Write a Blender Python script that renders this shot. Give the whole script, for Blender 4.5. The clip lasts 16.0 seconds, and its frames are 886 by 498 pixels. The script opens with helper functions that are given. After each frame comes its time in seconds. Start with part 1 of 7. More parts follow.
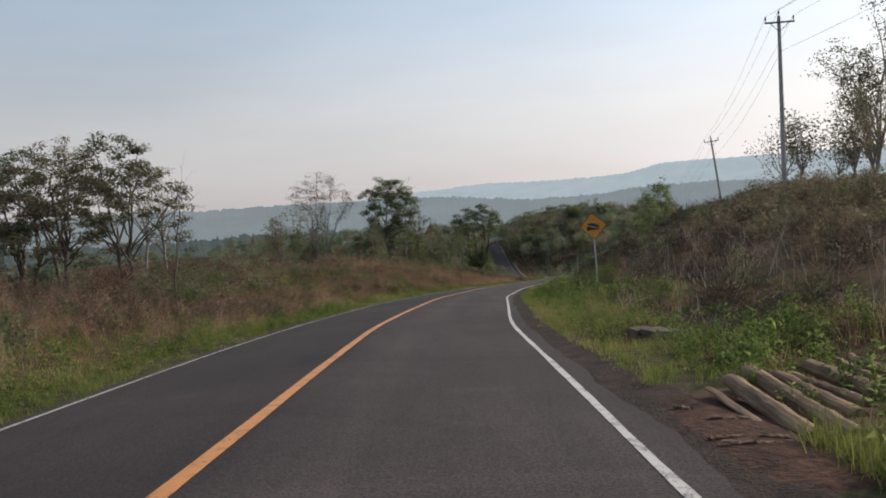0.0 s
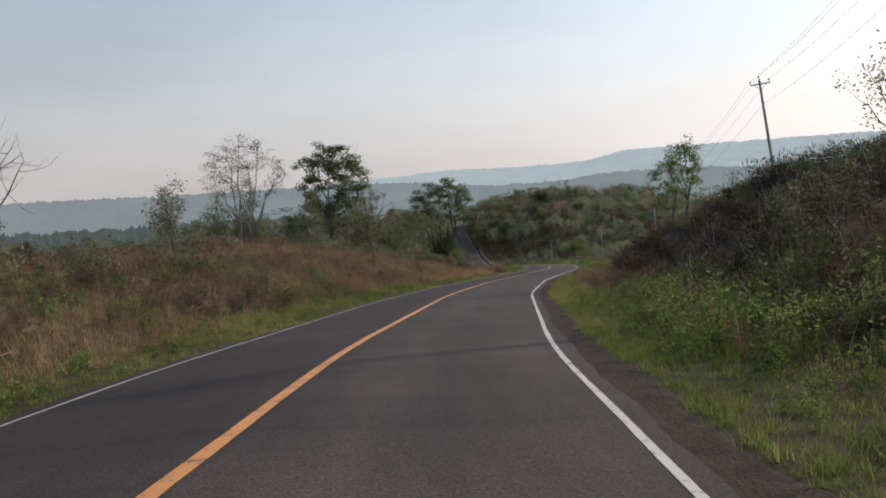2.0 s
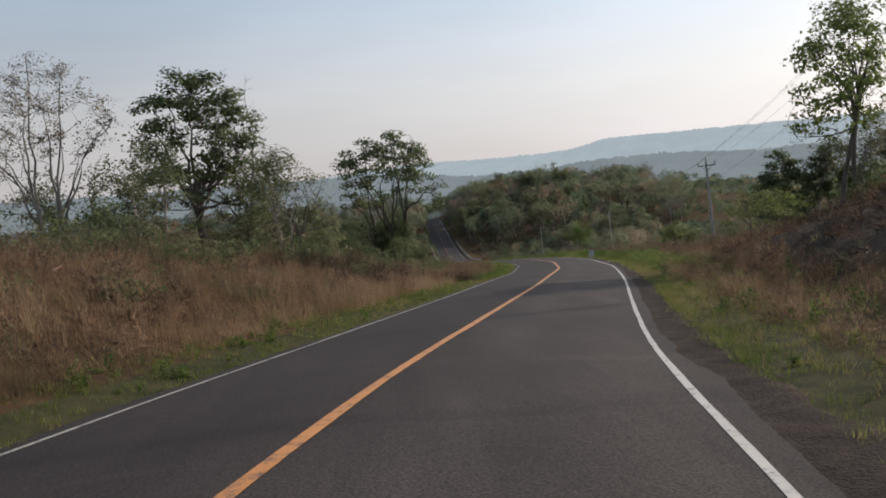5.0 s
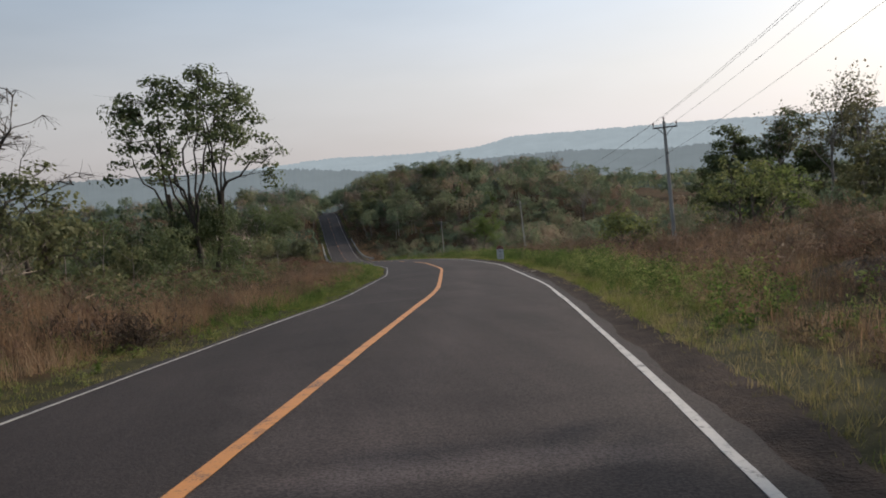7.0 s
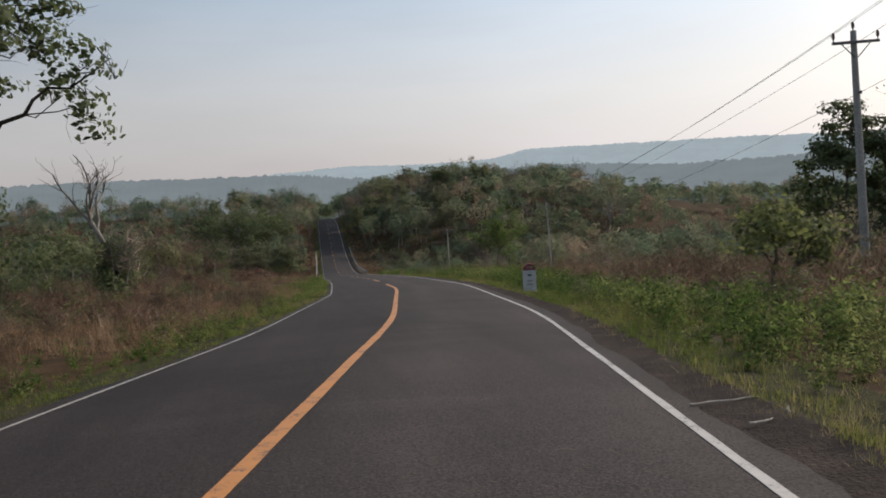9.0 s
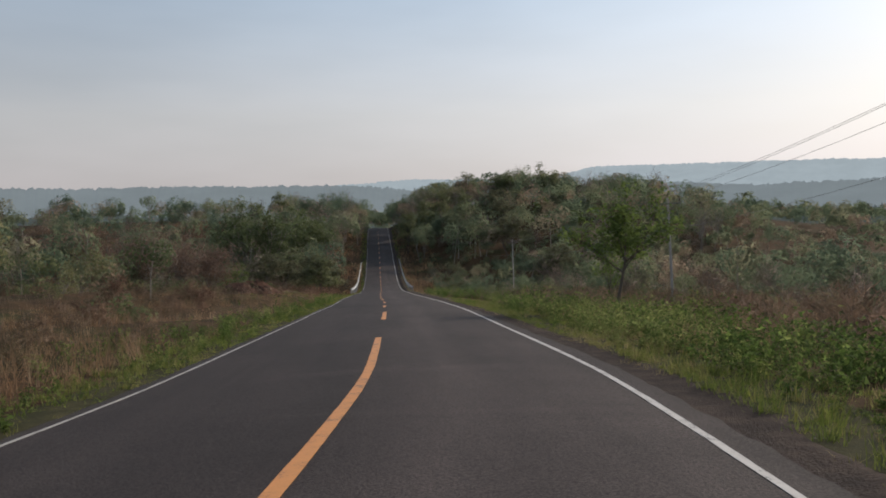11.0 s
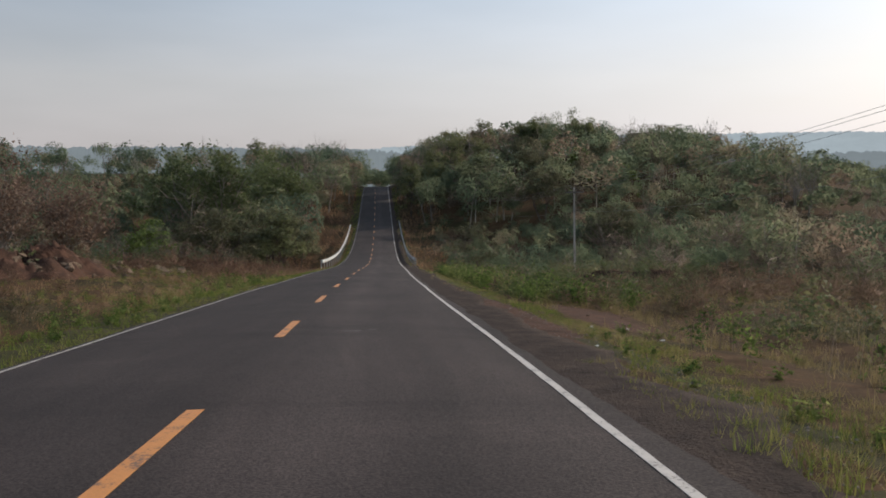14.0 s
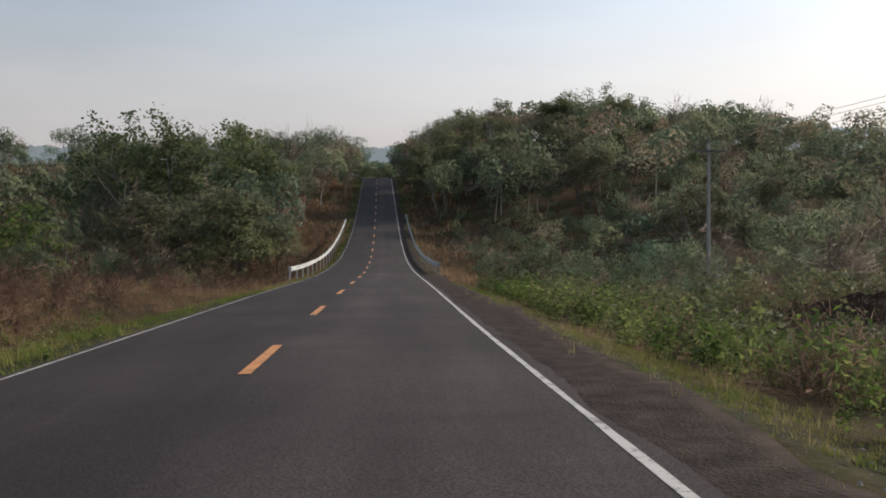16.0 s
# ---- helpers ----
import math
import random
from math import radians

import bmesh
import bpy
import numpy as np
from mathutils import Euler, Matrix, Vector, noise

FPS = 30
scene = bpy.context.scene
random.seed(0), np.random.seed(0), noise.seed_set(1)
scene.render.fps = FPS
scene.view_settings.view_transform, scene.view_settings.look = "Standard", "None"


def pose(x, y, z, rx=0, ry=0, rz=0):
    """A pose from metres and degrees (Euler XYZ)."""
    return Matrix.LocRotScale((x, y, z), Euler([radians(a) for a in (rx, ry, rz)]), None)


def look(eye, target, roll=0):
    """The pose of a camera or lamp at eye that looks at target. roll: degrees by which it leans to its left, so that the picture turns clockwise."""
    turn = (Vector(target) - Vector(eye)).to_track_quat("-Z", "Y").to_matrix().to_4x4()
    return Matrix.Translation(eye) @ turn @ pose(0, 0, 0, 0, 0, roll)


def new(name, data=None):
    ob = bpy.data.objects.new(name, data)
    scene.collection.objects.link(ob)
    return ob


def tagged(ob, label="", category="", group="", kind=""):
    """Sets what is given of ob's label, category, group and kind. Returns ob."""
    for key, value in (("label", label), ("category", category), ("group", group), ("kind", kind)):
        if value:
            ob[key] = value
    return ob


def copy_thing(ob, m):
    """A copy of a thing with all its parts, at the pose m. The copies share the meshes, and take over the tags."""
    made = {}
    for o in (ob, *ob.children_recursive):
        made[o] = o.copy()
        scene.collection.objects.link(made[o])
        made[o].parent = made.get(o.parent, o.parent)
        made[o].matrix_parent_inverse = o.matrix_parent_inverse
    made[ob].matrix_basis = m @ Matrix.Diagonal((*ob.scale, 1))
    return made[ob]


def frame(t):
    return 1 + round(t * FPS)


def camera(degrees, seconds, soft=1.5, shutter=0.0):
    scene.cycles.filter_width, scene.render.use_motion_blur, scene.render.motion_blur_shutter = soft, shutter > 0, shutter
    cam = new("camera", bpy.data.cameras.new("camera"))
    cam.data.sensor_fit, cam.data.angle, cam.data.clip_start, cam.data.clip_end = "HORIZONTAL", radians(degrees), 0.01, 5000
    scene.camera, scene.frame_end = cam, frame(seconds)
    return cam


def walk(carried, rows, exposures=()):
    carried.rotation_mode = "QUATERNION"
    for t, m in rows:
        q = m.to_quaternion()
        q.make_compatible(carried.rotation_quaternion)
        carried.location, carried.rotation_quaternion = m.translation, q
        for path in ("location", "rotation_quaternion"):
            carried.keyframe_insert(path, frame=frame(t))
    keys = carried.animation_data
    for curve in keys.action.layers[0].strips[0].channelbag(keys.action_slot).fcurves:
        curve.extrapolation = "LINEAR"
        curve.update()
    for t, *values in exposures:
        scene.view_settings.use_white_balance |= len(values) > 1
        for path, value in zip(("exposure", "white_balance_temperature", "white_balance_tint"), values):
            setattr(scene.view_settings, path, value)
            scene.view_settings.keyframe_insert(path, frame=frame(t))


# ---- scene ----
cam = camera(57.2, 16.0, soft=1.8)
METRES, EYE, TILT, LEAN, TURN = 226.0, 1.4, -2.2, 4.0, 0.0
ROWS = [
    (0.0, -0.00493, 0.0, 0.0, 0.0, 0.0, -0.0),
    (0.5, -0.00492, 0.0298, -0.0006, -2.33, -0.64, 0.03),
    (1.0, -0.00438, 0.0596, -0.0012, -2.72, -0.7, 0.11),
    (1.5, -0.00309, 0.0901, -0.0019, -2.68, -0.77, -0.03),
    (2.0, -0.00139, 0.1205, -0.0026, -2.65, -0.89, 0.03),
    (2.5, 0.00109, 0.1511, -0.0034, -2.61, -0.91, 0.12),
    (3.0, 0.00453, 0.1824, -0.0042, -2.53, -1.0, 0.28),
    (3.2, 0.00599, 0.1948, -0.0045, -2.58, -1.08, 0.36),
    (5.3, 0.02803, 0.3254, -0.008, -4.04, -1.44, 1.34),
    (5.5, 0.03084, 0.3372, -0.0083, -4.47, -1.52, 1.1),
    (6.0, 0.03834, 0.3673, -0.0092, -8.69, -1.62, 1.45),
    (6.5, 0.04577, 0.396, -0.0098, -10.2, -1.63, 1.36),
    (7.0, 0.0531, 0.4251, -0.0104, -10.36, -1.7, 1.08),
    (7.5, 0.06063, 0.4545, -0.0108, -10.34, -1.73, 0.96),
    (8.0, 0.06779, 0.4834, -0.0116, -10.29, -1.8, 0.49),
    (8.5, 0.07425, 0.5124, -0.0122, -9.99, -1.69, 0.12),
    (9.0, 0.08014, 0.5414, -0.0129, -9.43, -0.88, -0.39),
    (9.5, 0.08566, 0.5706, -0.0134, -9.28, 0.27, -0.83),
    (10.0, 0.09052, 0.6006, -0.0142, -6.05, 0.31, -1.37),
    (10.2, 0.09235, 0.6126, -0.0145, -5.49, 0.26, -1.9),
    (12.3, 0.10489, 0.7465, -0.0186, -4.99, -1.04, -2.76),
    (12.5, 0.10571, 0.7592, -0.019, -4.91, -1.58, -2.92),
    (13.0, 0.10702, 0.7907, -0.0202, -4.93, -2.01, -2.94),
    (13.5, 0.10835, 0.823, -0.0213, -4.89, -2.06, -2.95),
    (14.0, 0.10928, 0.8554, -0.0228, -4.84, -2.12, -3.29),
    (14.5, 0.1097, 0.8886, -0.0242, -4.81, -2.09, -3.28),
    (15.0, 0.10988, 0.9217, -0.0255, -4.75, -2.07, -3.16),
    (15.5, 0.11018, 0.9557, -0.0271, -4.71, -2.07, -2.97),
    (16.0, 0.11042, 0.9902, -0.0285, -4.69, -2.14, -2.95),
]
walk(cam, [(t, pose(0, 0, EYE, TILT, LEAN, TURN) @ pose(METRES * x, METRES * y, METRES * z, 90 + pitch, roll, yaw)) for t, x, y, z, yaw, pitch, roll in ROWS], [(0.0, 0.32), (3.2, 0.3), (5.3, 0.25), (6.0, 0.31), (6.5, 0.16), (7.5, 0.12), (10.0, 0.1), (12.5, 0.18), (13.5, 0.16), (15.0, 0.17), (16.0, 0.25)])

# ---- world, sun and sky ----
SUN_AZ, SUN_EL = 62.0, 27.5          # degrees right of the road's first heading, and above the horizon
sun = new("sun", bpy.data.lights.new("sun", "SUN"))
sun.data.energy, sun.data.angle, sun.data.color = 3.0, radians(1.2), (1.0, 0.88, 0.74)
_d = Vector((math.sin(radians(SUN_AZ)) * math.cos(radians(SUN_EL)), math.cos(radians(SUN_AZ)) * math.cos(radians(SUN_EL)), math.sin(radians(SUN_EL))))
sun.matrix_world = look(_d * 100, (0, 0, 0))

world = bpy.data.worlds.new("hazy_sky")
scene.world = world
world.use_nodes = True
wn, wl = world.node_tree.nodes, world.node_tree.links
wn.clear()
sky = wn.new("ShaderNodeTexSky")
sky.sky_type, sky.sun_disc = "NISHITA", False
sky.sun_elevation, sky.sun_rotation = radians(SUN_EL), radians(SUN_AZ)
sky.air_density, sky.dust_density, sky.ozone_density, sky.altitude = 1.0, 4.0, 1.0, 200
bg_sky = wn.new("ShaderNodeBackground")
bg_sky.inputs["Strength"].default_value = 0.075
wl.new(sky.outputs[0], bg_sky.inputs["Color"])
# thin high haze and cloud, drawn out along the horizon
tc = wn.new("ShaderNodeTexCoord")
mp = wn.new("ShaderNodeMapping")
mp.inputs["Scale"].default_value = (1.3, 1.3, 6.0)
wl.new(tc.outputs["Generated"], mp.inputs["Vector"])
cn = wn.new("ShaderNodeTexNoise")
cn.inputs["Scale"].default_value, cn.inputs["Detail"].default_value, cn.inputs["Roughness"].default_value = 1.7, 4.0, 0.5
wl.new(mp.outputs[0], cn.inputs["Vector"])
sep = wn.new("ShaderNodeSeparateXYZ")
wl.new(tc.outputs["Generated"], sep.inputs[0])
hz = wn.new("ShaderNodeValToRGB")     # haze cover against height
hz.color_ramp.elements[0].position, hz.color_ramp.elements[0].color = 0.0, (0.85, 0.85, 0.85, 1)
hz.color_ramp.elements[1].position, hz.color_ramp.elements[1].color = 0.45, (0.35, 0.35, 0.35, 1)
wl.new(sep.outputs["Z"], hz.inputs[0])
ad = wn.new("ShaderNodeMath")
ad.operation = "MULTIPLY_ADD"
wl.new(cn.outputs["Fac"], ad.inputs[0])
ad.inputs[1].default_value, = (0.5,)
wl.new(hz.outputs[0], ad.inputs[2])
sb = wn.new("ShaderNodeMath")
sb.operation, sb.use_clamp = "SUBTRACT", True
wl.new(ad.outputs[0], sb.inputs[0])
sb.inputs[1].default_value = 0.25
bg_haze = wn.new("ShaderNodeBackground")
hc = wn.new("ShaderNodeValToRGB")     # haze colour: warm and pale low down, cooler above
hc.color_ramp.elements.new(0.13)
for e_, (p_, c_) in zip(hc.color_ramp.elements, ((0.02, (0.72, 0.67, 0.68)), (0.12, (0.76, 0.755, 0.77)), (0.30, (0.60, 0.76, 0.94)))):
    e_.position, e_.color = p_, (*c_, 1)
wl.new(sep.outputs["Z"], hc.inputs[0])
dt = wn.new("ShaderNodeVectorMath")   # haze glows towards the sun
dt.operation = "DOT_PRODUCT"
wl.new(tc.outputs["Generated"], dt.inputs[0])
dt.inputs[1].default_value = tuple(_d)
sq = wn.new("ShaderNodeMath")
sq.operation, sq.use_clamp = "MULTIPLY", True
wl.new(dt.outputs["Value"], sq.inputs[0])
wl.new(dt.outputs["Value"], sq.inputs[1])
gl = wn.new("ShaderNodeMath")
gl.operation = "MULTIPLY_ADD"
wl.new(sq.outputs[0], gl.inputs[0])
gl.inputs[1].default_value, gl.inputs[2].default_value = 0.80, 0.70
wl.new(hc.outputs[0], bg_haze.inputs["Color"])
wl.new(gl.outputs[0], bg_haze.inputs["Strength"])
mx = wn.new("ShaderNodeMixShader")
wl.new(sb.outputs[0], mx.inputs[0])
wl.new(bg_sky.outputs[0], mx.inputs[1])
wl.new(bg_haze.outputs[0], mx.inputs[2])
wo = wn.new("ShaderNodeOutputWorld")
wl.new(mx.outputs[0], wo.inputs["Surface"])

# ---- materials ----
def node_mat(name):
    m = bpy.data.materials.new(name)
    m.use_nodes = True
    n, l = m.node_tree.nodes, m.node_tree.links
    return m, n, l, n["Principled BSDF"]


def ramp(n, stops):
    r = n.new("ShaderNodeValToRGB")
    while len(r.color_ramp.elements) < len(stops):
        r.color_ramp.elements.new(0.5)
    for e, (p, c) in zip(r.color_ramp.elements, stops):
        e.position, e.color = p, (*c, 1)
    return r


def tex(n, l, scale, detail=4.0, rough=0.6, stretch=None, kind="Object", distort=0.0):
    c = n.new("ShaderNodeTexCoord")
    t = n.new("ShaderNodeTexNoise")
    t.inputs["Scale"].default_value, t.inputs["Detail"].default_value, t.inputs["Roughness"].default_value = scale, detail, rough
    t.inputs["Distortion"].default_value = distort
    if stretch:
        p = n.new("ShaderNodeMapping")
        p.inputs["Scale"].default_value = stretch
        l.new(c.outputs[kind], p.inputs[0])
        l.new(p.outputs[0], t.inputs["Vector"])
    else:
        l.new(c.outputs[kind], t.inputs["Vector"])
    return t


def mixc(n, l, fac, a, b, mode="MIX"):
    x = n.new("ShaderNodeMix")
    x.data_type, x.blend_type = "RGBA", mode
    for s, v in ((x.inputs[0], fac), (x.inputs[6], a), (x.inputs[7], b)):
        if isinstance(v, (int, float)):
            s.default_value = v
        elif isinstance(v, tuple):
            s.default_value = (*v, 1)
        else:
            l.new(v, s)
    return x.outputs[2]


def bump(n, l, bsdf, height, strength, dist):
    b = n.new("ShaderNodeBump")
    b.inputs["Strength"].default_value, b.inputs["Distance"].default_value = strength, dist
    l.new(height, b.inputs["Height"])
    l.new(b.outputs[0], bsdf.inputs["Normal"])


def plain(name, c1, c2, scale, roughness=0.7, metal=0.0, bump_h=0.005, fine=None, stretch=None):
    m, n, l, b = node_mat(name)
    t1 = tex(n, l, scale, stretch=stretch)
    t2 = tex(n, l, fine or scale * 9, 3.0, stretch=stretch)
    r1 = ramp(n, [(0.3, c1), (0.7, c2)])
    l.new(t1.outputs["Fac"], r1.inputs[0])
    r2 = ramp(n, [(0.25, (0.72, 0.72, 0.72)), (0.75, (1.2, 1.2, 1.2))])
    l.new(t2.outputs["Fac"], r2.inputs[0])
    l.new(mixc(n, l, 1.0, r1.outputs[0], r2.outputs[0], "MULTIPLY"), b.inputs["Base Color"])
    b.inputs["Roughness"].default_value, b.inputs["Metallic"].default_value = roughness, metal
    b.inputs["Specular IOR Level"].default_value = 0.08 if roughness >= 0.8 else 0.4
    bump(n, l, b, t2.outputs["Fac"], 0.6, bump_h)
    return m


def foliage(name, stops, scale, jitter=0.5, through_light=0.4, roughness=0.75, uneven=0.28, gloss=0.12):
    """Leaves: each plant with a tone of its own, each leaf a little different, light coming through."""
    m, n, l, b = node_mat(name)
    t = tex(n, l, scale, 2.0)
    g = n.new("ShaderNodeNewGeometry")
    o = n.new("ShaderNodeAttribute")
    o.attribute_name = "tone"
    a = n.new("ShaderNodeMath")
    a.operation = "MULTIPLY_ADD"
    l.new(t.outputs["Fac"], a.inputs[0])
    a.inputs[1].default_value = 0.4
    l.new(o.outputs["Fac"], a.inputs[2])
    a2 = n.new("ShaderNodeMath")
    a2.operation = "MULTIPLY_ADD"
    l.new(g.outputs["Random Per Island"], a2.inputs[0])
    a2.inputs[1].default_value = jitter * 0.3
    l.new(a.outputs[0], a2.inputs[2])
    a3 = n.new("ShaderNodeMath")
    a3.operation = "SUBTRACT"
    l.new(a2.outputs[0], a3.inputs[0])
    a3.inputs[1].default_value = 0.2 + jitter * 0.15
    r = ramp(n, stops)
    l.new(a3.outputs[0], r.inputs[0])
    v = ramp(n, [(0.0, (1 - uneven,) * 3), (1.0, (1 + uneven,) * 3)])
    l.new(g.outputs["Random Per Island"], v.inputs[0])
    col = mixc(n, l, 1.0, r.outputs[0], v.outputs[0], "MULTIPLY")
    l.new(col, b.inputs["Base Color"])
    b.inputs["Roughness"].default_value = roughness
    b.inputs["Specular IOR Level"].default_value = gloss
    tr = n.new("ShaderNodeBsdfTranslucent")
    l.new(col, tr.inputs["Color"])
    ms = n.new("ShaderNodeMixShader")
    ms.inputs[0].default_value = through_light
    l.new(b.outputs[0], ms.inputs[1])
    l.new(tr.outputs[0], ms.inputs[2])
    l.new(ms.outputs[0], n["Material Output"].inputs["Surface"])
    return m


# asphalt: coarse grain, paler worn wheel paths, faint dark bands across
M_ASPHALT, n, l, b = node_mat("worn_asphalt")
t1, t2, t3 = tex(n, l, 0.25, 5.0), tex(n, l, 45.0, 3.0), tex(n, l, 1.0, 5.0, 0.6, (0.13, 0.42, 1.0), distort=0.8)
t4 = tex(n, l, 1.0, 5.0, 0.65, (1.1, 0.09, 1.0), distort=0.3)
r1 = ramp(n, [(0.3, (0.034, 0.0285, 0.028)), (0.7, (0.048, 0.0400, 0.0385))])
l.new(t1.outputs["Fac"], r1.inputs[0])
r2 = ramp(n, [(0.38, (0.6, 0.6, 0.6)), (0.62, (1.42, 1.38, 1.36))])
l.new(t2.outputs["Fac"], r2.inputs[0])
# faint dark bands drawn out across the road, painted in for cast shadows
r3 = ramp(n, [(0.34, (0.8, 0.8, 0.81)), (0.44, (0.96, 0.96, 0.96)), (0.60, (1.0, 1.0, 1.0)), (0.72, (1.28, 1.26, 1.25))])
l.new(t3.outputs["Fac"], r3.inputs[0])
r4 = ramp(n, [(0.35, (0.86, 0.86, 0.86)), (0.65, (1.2, 1.18, 1.17))])
l.new(t4.outputs["Fac"], r4.inputs[0])
ac = n.new("ShaderNodeAttribute")      # place across the road: the left lane is darker, tyres polish two paths in the paler right one
ac.attribute_name = "across"
wp = ramp(n, [(0.0, (0.84, 0.84, 0.85)), (0.12, (0.84, 0.83, 0.84)), (0.25, (0.92, 0.91, 0.91)), (0.36, (0.86, 0.85, 0.86)), (0.49, (0.90, 0.89, 0.89)), (0.58, (1.14, 1.12, 1.12)), (0.64, (1.34, 1.32, 1.31)), (0.72, (1.1, 1.08, 1.08)), (0.80, (1.14, 1.12, 1.11)), (0.88, (1.26, 1.24, 1.22)), (0.96, (1.0, 0.98, 0.97))])
l.new(ac.outputs["Fac"], wp.inputs[0])
c_ = mixc(n, l, 1.0, r1.outputs[0], r2.outputs[0], "MULTIPLY")
for q_ in (r3, r4, wp):
    c_ = mixc(n, l, 1.0, c_, q_.outputs[0], "MULTIPLY")
pos = n.new("ShaderNodeTexCoord")
ragged = tex(n, l, 1.6, 4.0, 0.65)
# pale scuffs: place, half sizes, and how much lighter than the rest
for sx, sy, rx, ry, shade in ((12.6, 100.7, 2.2, 0.4, 1.75), (12.8, 98.4, 1.4, 1.4, 1.3), (11.2, 104.0, 0.5, 3.0, 1.4), (19.9, 120.0, 1.0, 4.0, 1.18), (22.7, 236.5, 0.6, 1.2, 1.35), (21.6, 240.5, 0.5, 1.0, 1.3)):
    q = n.new("ShaderNodeMapping")
    q.inputs["Location"].default_value = (-sx / rx, -sy / ry, 0)
    q.inputs["Scale"].default_value = (1 / rx, 1 / ry, 0)
    l.new(pos.outputs["Object"], q.inputs[0])
    d = n.new("ShaderNodeVectorMath")
    d.operation = "LENGTH"
    l.new(q.outputs[0], d.inputs[0])
    e = n.new("ShaderNodeMath")
    e.operation = "MULTIPLY_ADD"
    l.new(ragged.outputs["Fac"], e.inputs[0])
    e.inputs[1].default_value = 1.5
    l.new(d.outputs["Value"], e.inputs[2])
    f = ramp(n, [(0.55, (shade,) * 3), (1.0, (1.0, 1.0, 1.0))])
    h = n.new("ShaderNodeMath")
    h.operation = "MULTIPLY"
    l.new(e.outputs[0], h.inputs[0])
    h.inputs[1].default_value = 0.56
    l.new(h.outputs[0], f.inputs[0])
    c_ = mixc(n, l, 1.0, c_, f.outputs[0], "MULTIPLY")
l.new(c_, b.inputs["Base Color"])
b.inputs["Roughness"].default_value = 0.8
b.inputs["Specular IOR Level"].default_value = 0.14
bump(n, l, b, t2.outputs["Fac"], 0.6, 0.008)


def paint(name, colour, under):
    m, n, l, b = node_mat(name)
    t1, t2 = tex(n, l, 4.0, 6.0, 0.7), tex(n, l, 40.0, 3.0)
    a = n.new("ShaderNodeMath")
    a.operation = "MULTIPLY_ADD"
    l.new(t2.outputs["Fac"], a.inputs[0])
    a.inputs[1].default_value = 0.5
    l.new(t1.outputs["Fac"], a.inputs[2])
    r = ramp(n, [(0.60, under), (0.70, colour), (0.9, tuple(min(1, 1.12 * q) for q in colour))])
    l.new(a.outputs[0], r.inputs[0])
    l.new(r.outputs[0], b.inputs["Base Color"])
    b.inputs["Roughness"].default_value = 0.6
    bump(n, l, b, t2.outputs["Fac"], 0.4, 0.004)
    return m


M_DIRTY_LINE = paint("dirty_white_road_paint", (0.31, 0.29, 0.268), (0.085, 0.078, 0.074))
M_WHITE_LINE = paint("worn_white_road_paint", (0.43, 0.40, 0.375), (0.12, 0.108, 0.104))
M_ORANGE_LINE = paint("worn_orange_road_paint", (0.49, 0.205, 0.058), (0.15, 0.08, 0.05))

# ground: red-brown laterite, dry litter and greener turf in patches
M_GROUND, n, l, b = node_mat("dry_litter_and_laterite_soil")
t1, t2, t3 = tex(n, l, 0.12, 5.0), tex(n, l, 1.3, 6.0, 0.7), tex(n, l, 14.0, 4.0, 0.7)
r1 = ramp(n, [(0.36, (0.040, 0.042, 0.018)), (0.45, (0.060, 0.043, 0.026)), (0.55, (0.085, 0.052, 0.032)), (0.66, (0.062, 0.054, 0.027))])
l.new(t1.outputs["Fac"], r1.inputs[0])
r2 = ramp(n, [(0.3, (0.5, 0.5, 0.5)), (0.7, (1.35, 1.3, 1.2))])
l.new(t2.outputs["Fac"], r2.inputs[0])
r3 = ramp(n, [(0.3, (0.6, 0.6, 0.6)), (0.7, (1.3, 1.3, 1.3))])
l.new(t3.outputs["Fac"], r3.inputs[0])
l.new(mixc(n, l, 1.0, mixc(n, l, 1.0, r1.outputs[0], r2.outputs[0], "MULTIPLY"), r3.outputs[0], "MULTIPLY"), b.inputs["Base Color"])
b.inputs["Roughness"].default_value = 0.95
b.inputs["Specular IOR Level"].default_value = 0.05
bump(n, l, b, t2.outputs["Fac"], 0.8, 0.12)

M_GRAVEL = plain("brown_gravel_shoulder", (0.028, 0.022, 0.020), (0.068, 0.050, 0.042), 2.6, 0.95, 0, 0.06, 26.0)
M_DIRT = plain("bare_red_dirt", (0.040, 0.026, 0.020), (0.112, 0.060, 0.043), 2.2, 0.95, 0, 0.08, 12.0)
M_STONE = plain("grey_brown_stone", (0.105, 0.076, 0.055), (0.215, 0.158, 0.115), 2.0, 0.9, 0, 0.03)
M_PEBBLE = plain("pale_pebble", (0.09, 0.076, 0.068), (0.26, 0.225, 0.205), 1.2, 0.9, 0, 0.01)
M_BARK = plain("grey_brown_bark", (0.075, 0.062, 0.052), (0.17, 0.145, 0.125), 1.2, 0.9, 0, 0.03, 9.0, (1, 1, 0.25))
M_PALE_BARK = plain("pale_dead_bark", (0.17, 0.15, 0.13), (0.33, 0.30, 0.265), 1.2, 0.9, 0, 0.02, 9.0, (1, 1, 0.25))
M_LOG = plain("peeled_weathered_log", (0.085, 0.062, 0.046), (0.34, 0.225, 0.150), 5.0, 0.85, 0, 0.02, 14.0, (1, 0.15, 1))
M_CONCRETE = plain("grey_pole_concrete", (0.27, 0.26, 0.245), (0.40, 0.385, 0.365), 0.9, 0.85, 0, 0.006, 14.0)
M_STEEL = plain("dull_galvanised_steel", (0.30, 0.31, 0.32), (0.44, 0.45, 0.46), 2.0, 0.5, 0.75, 0.002)
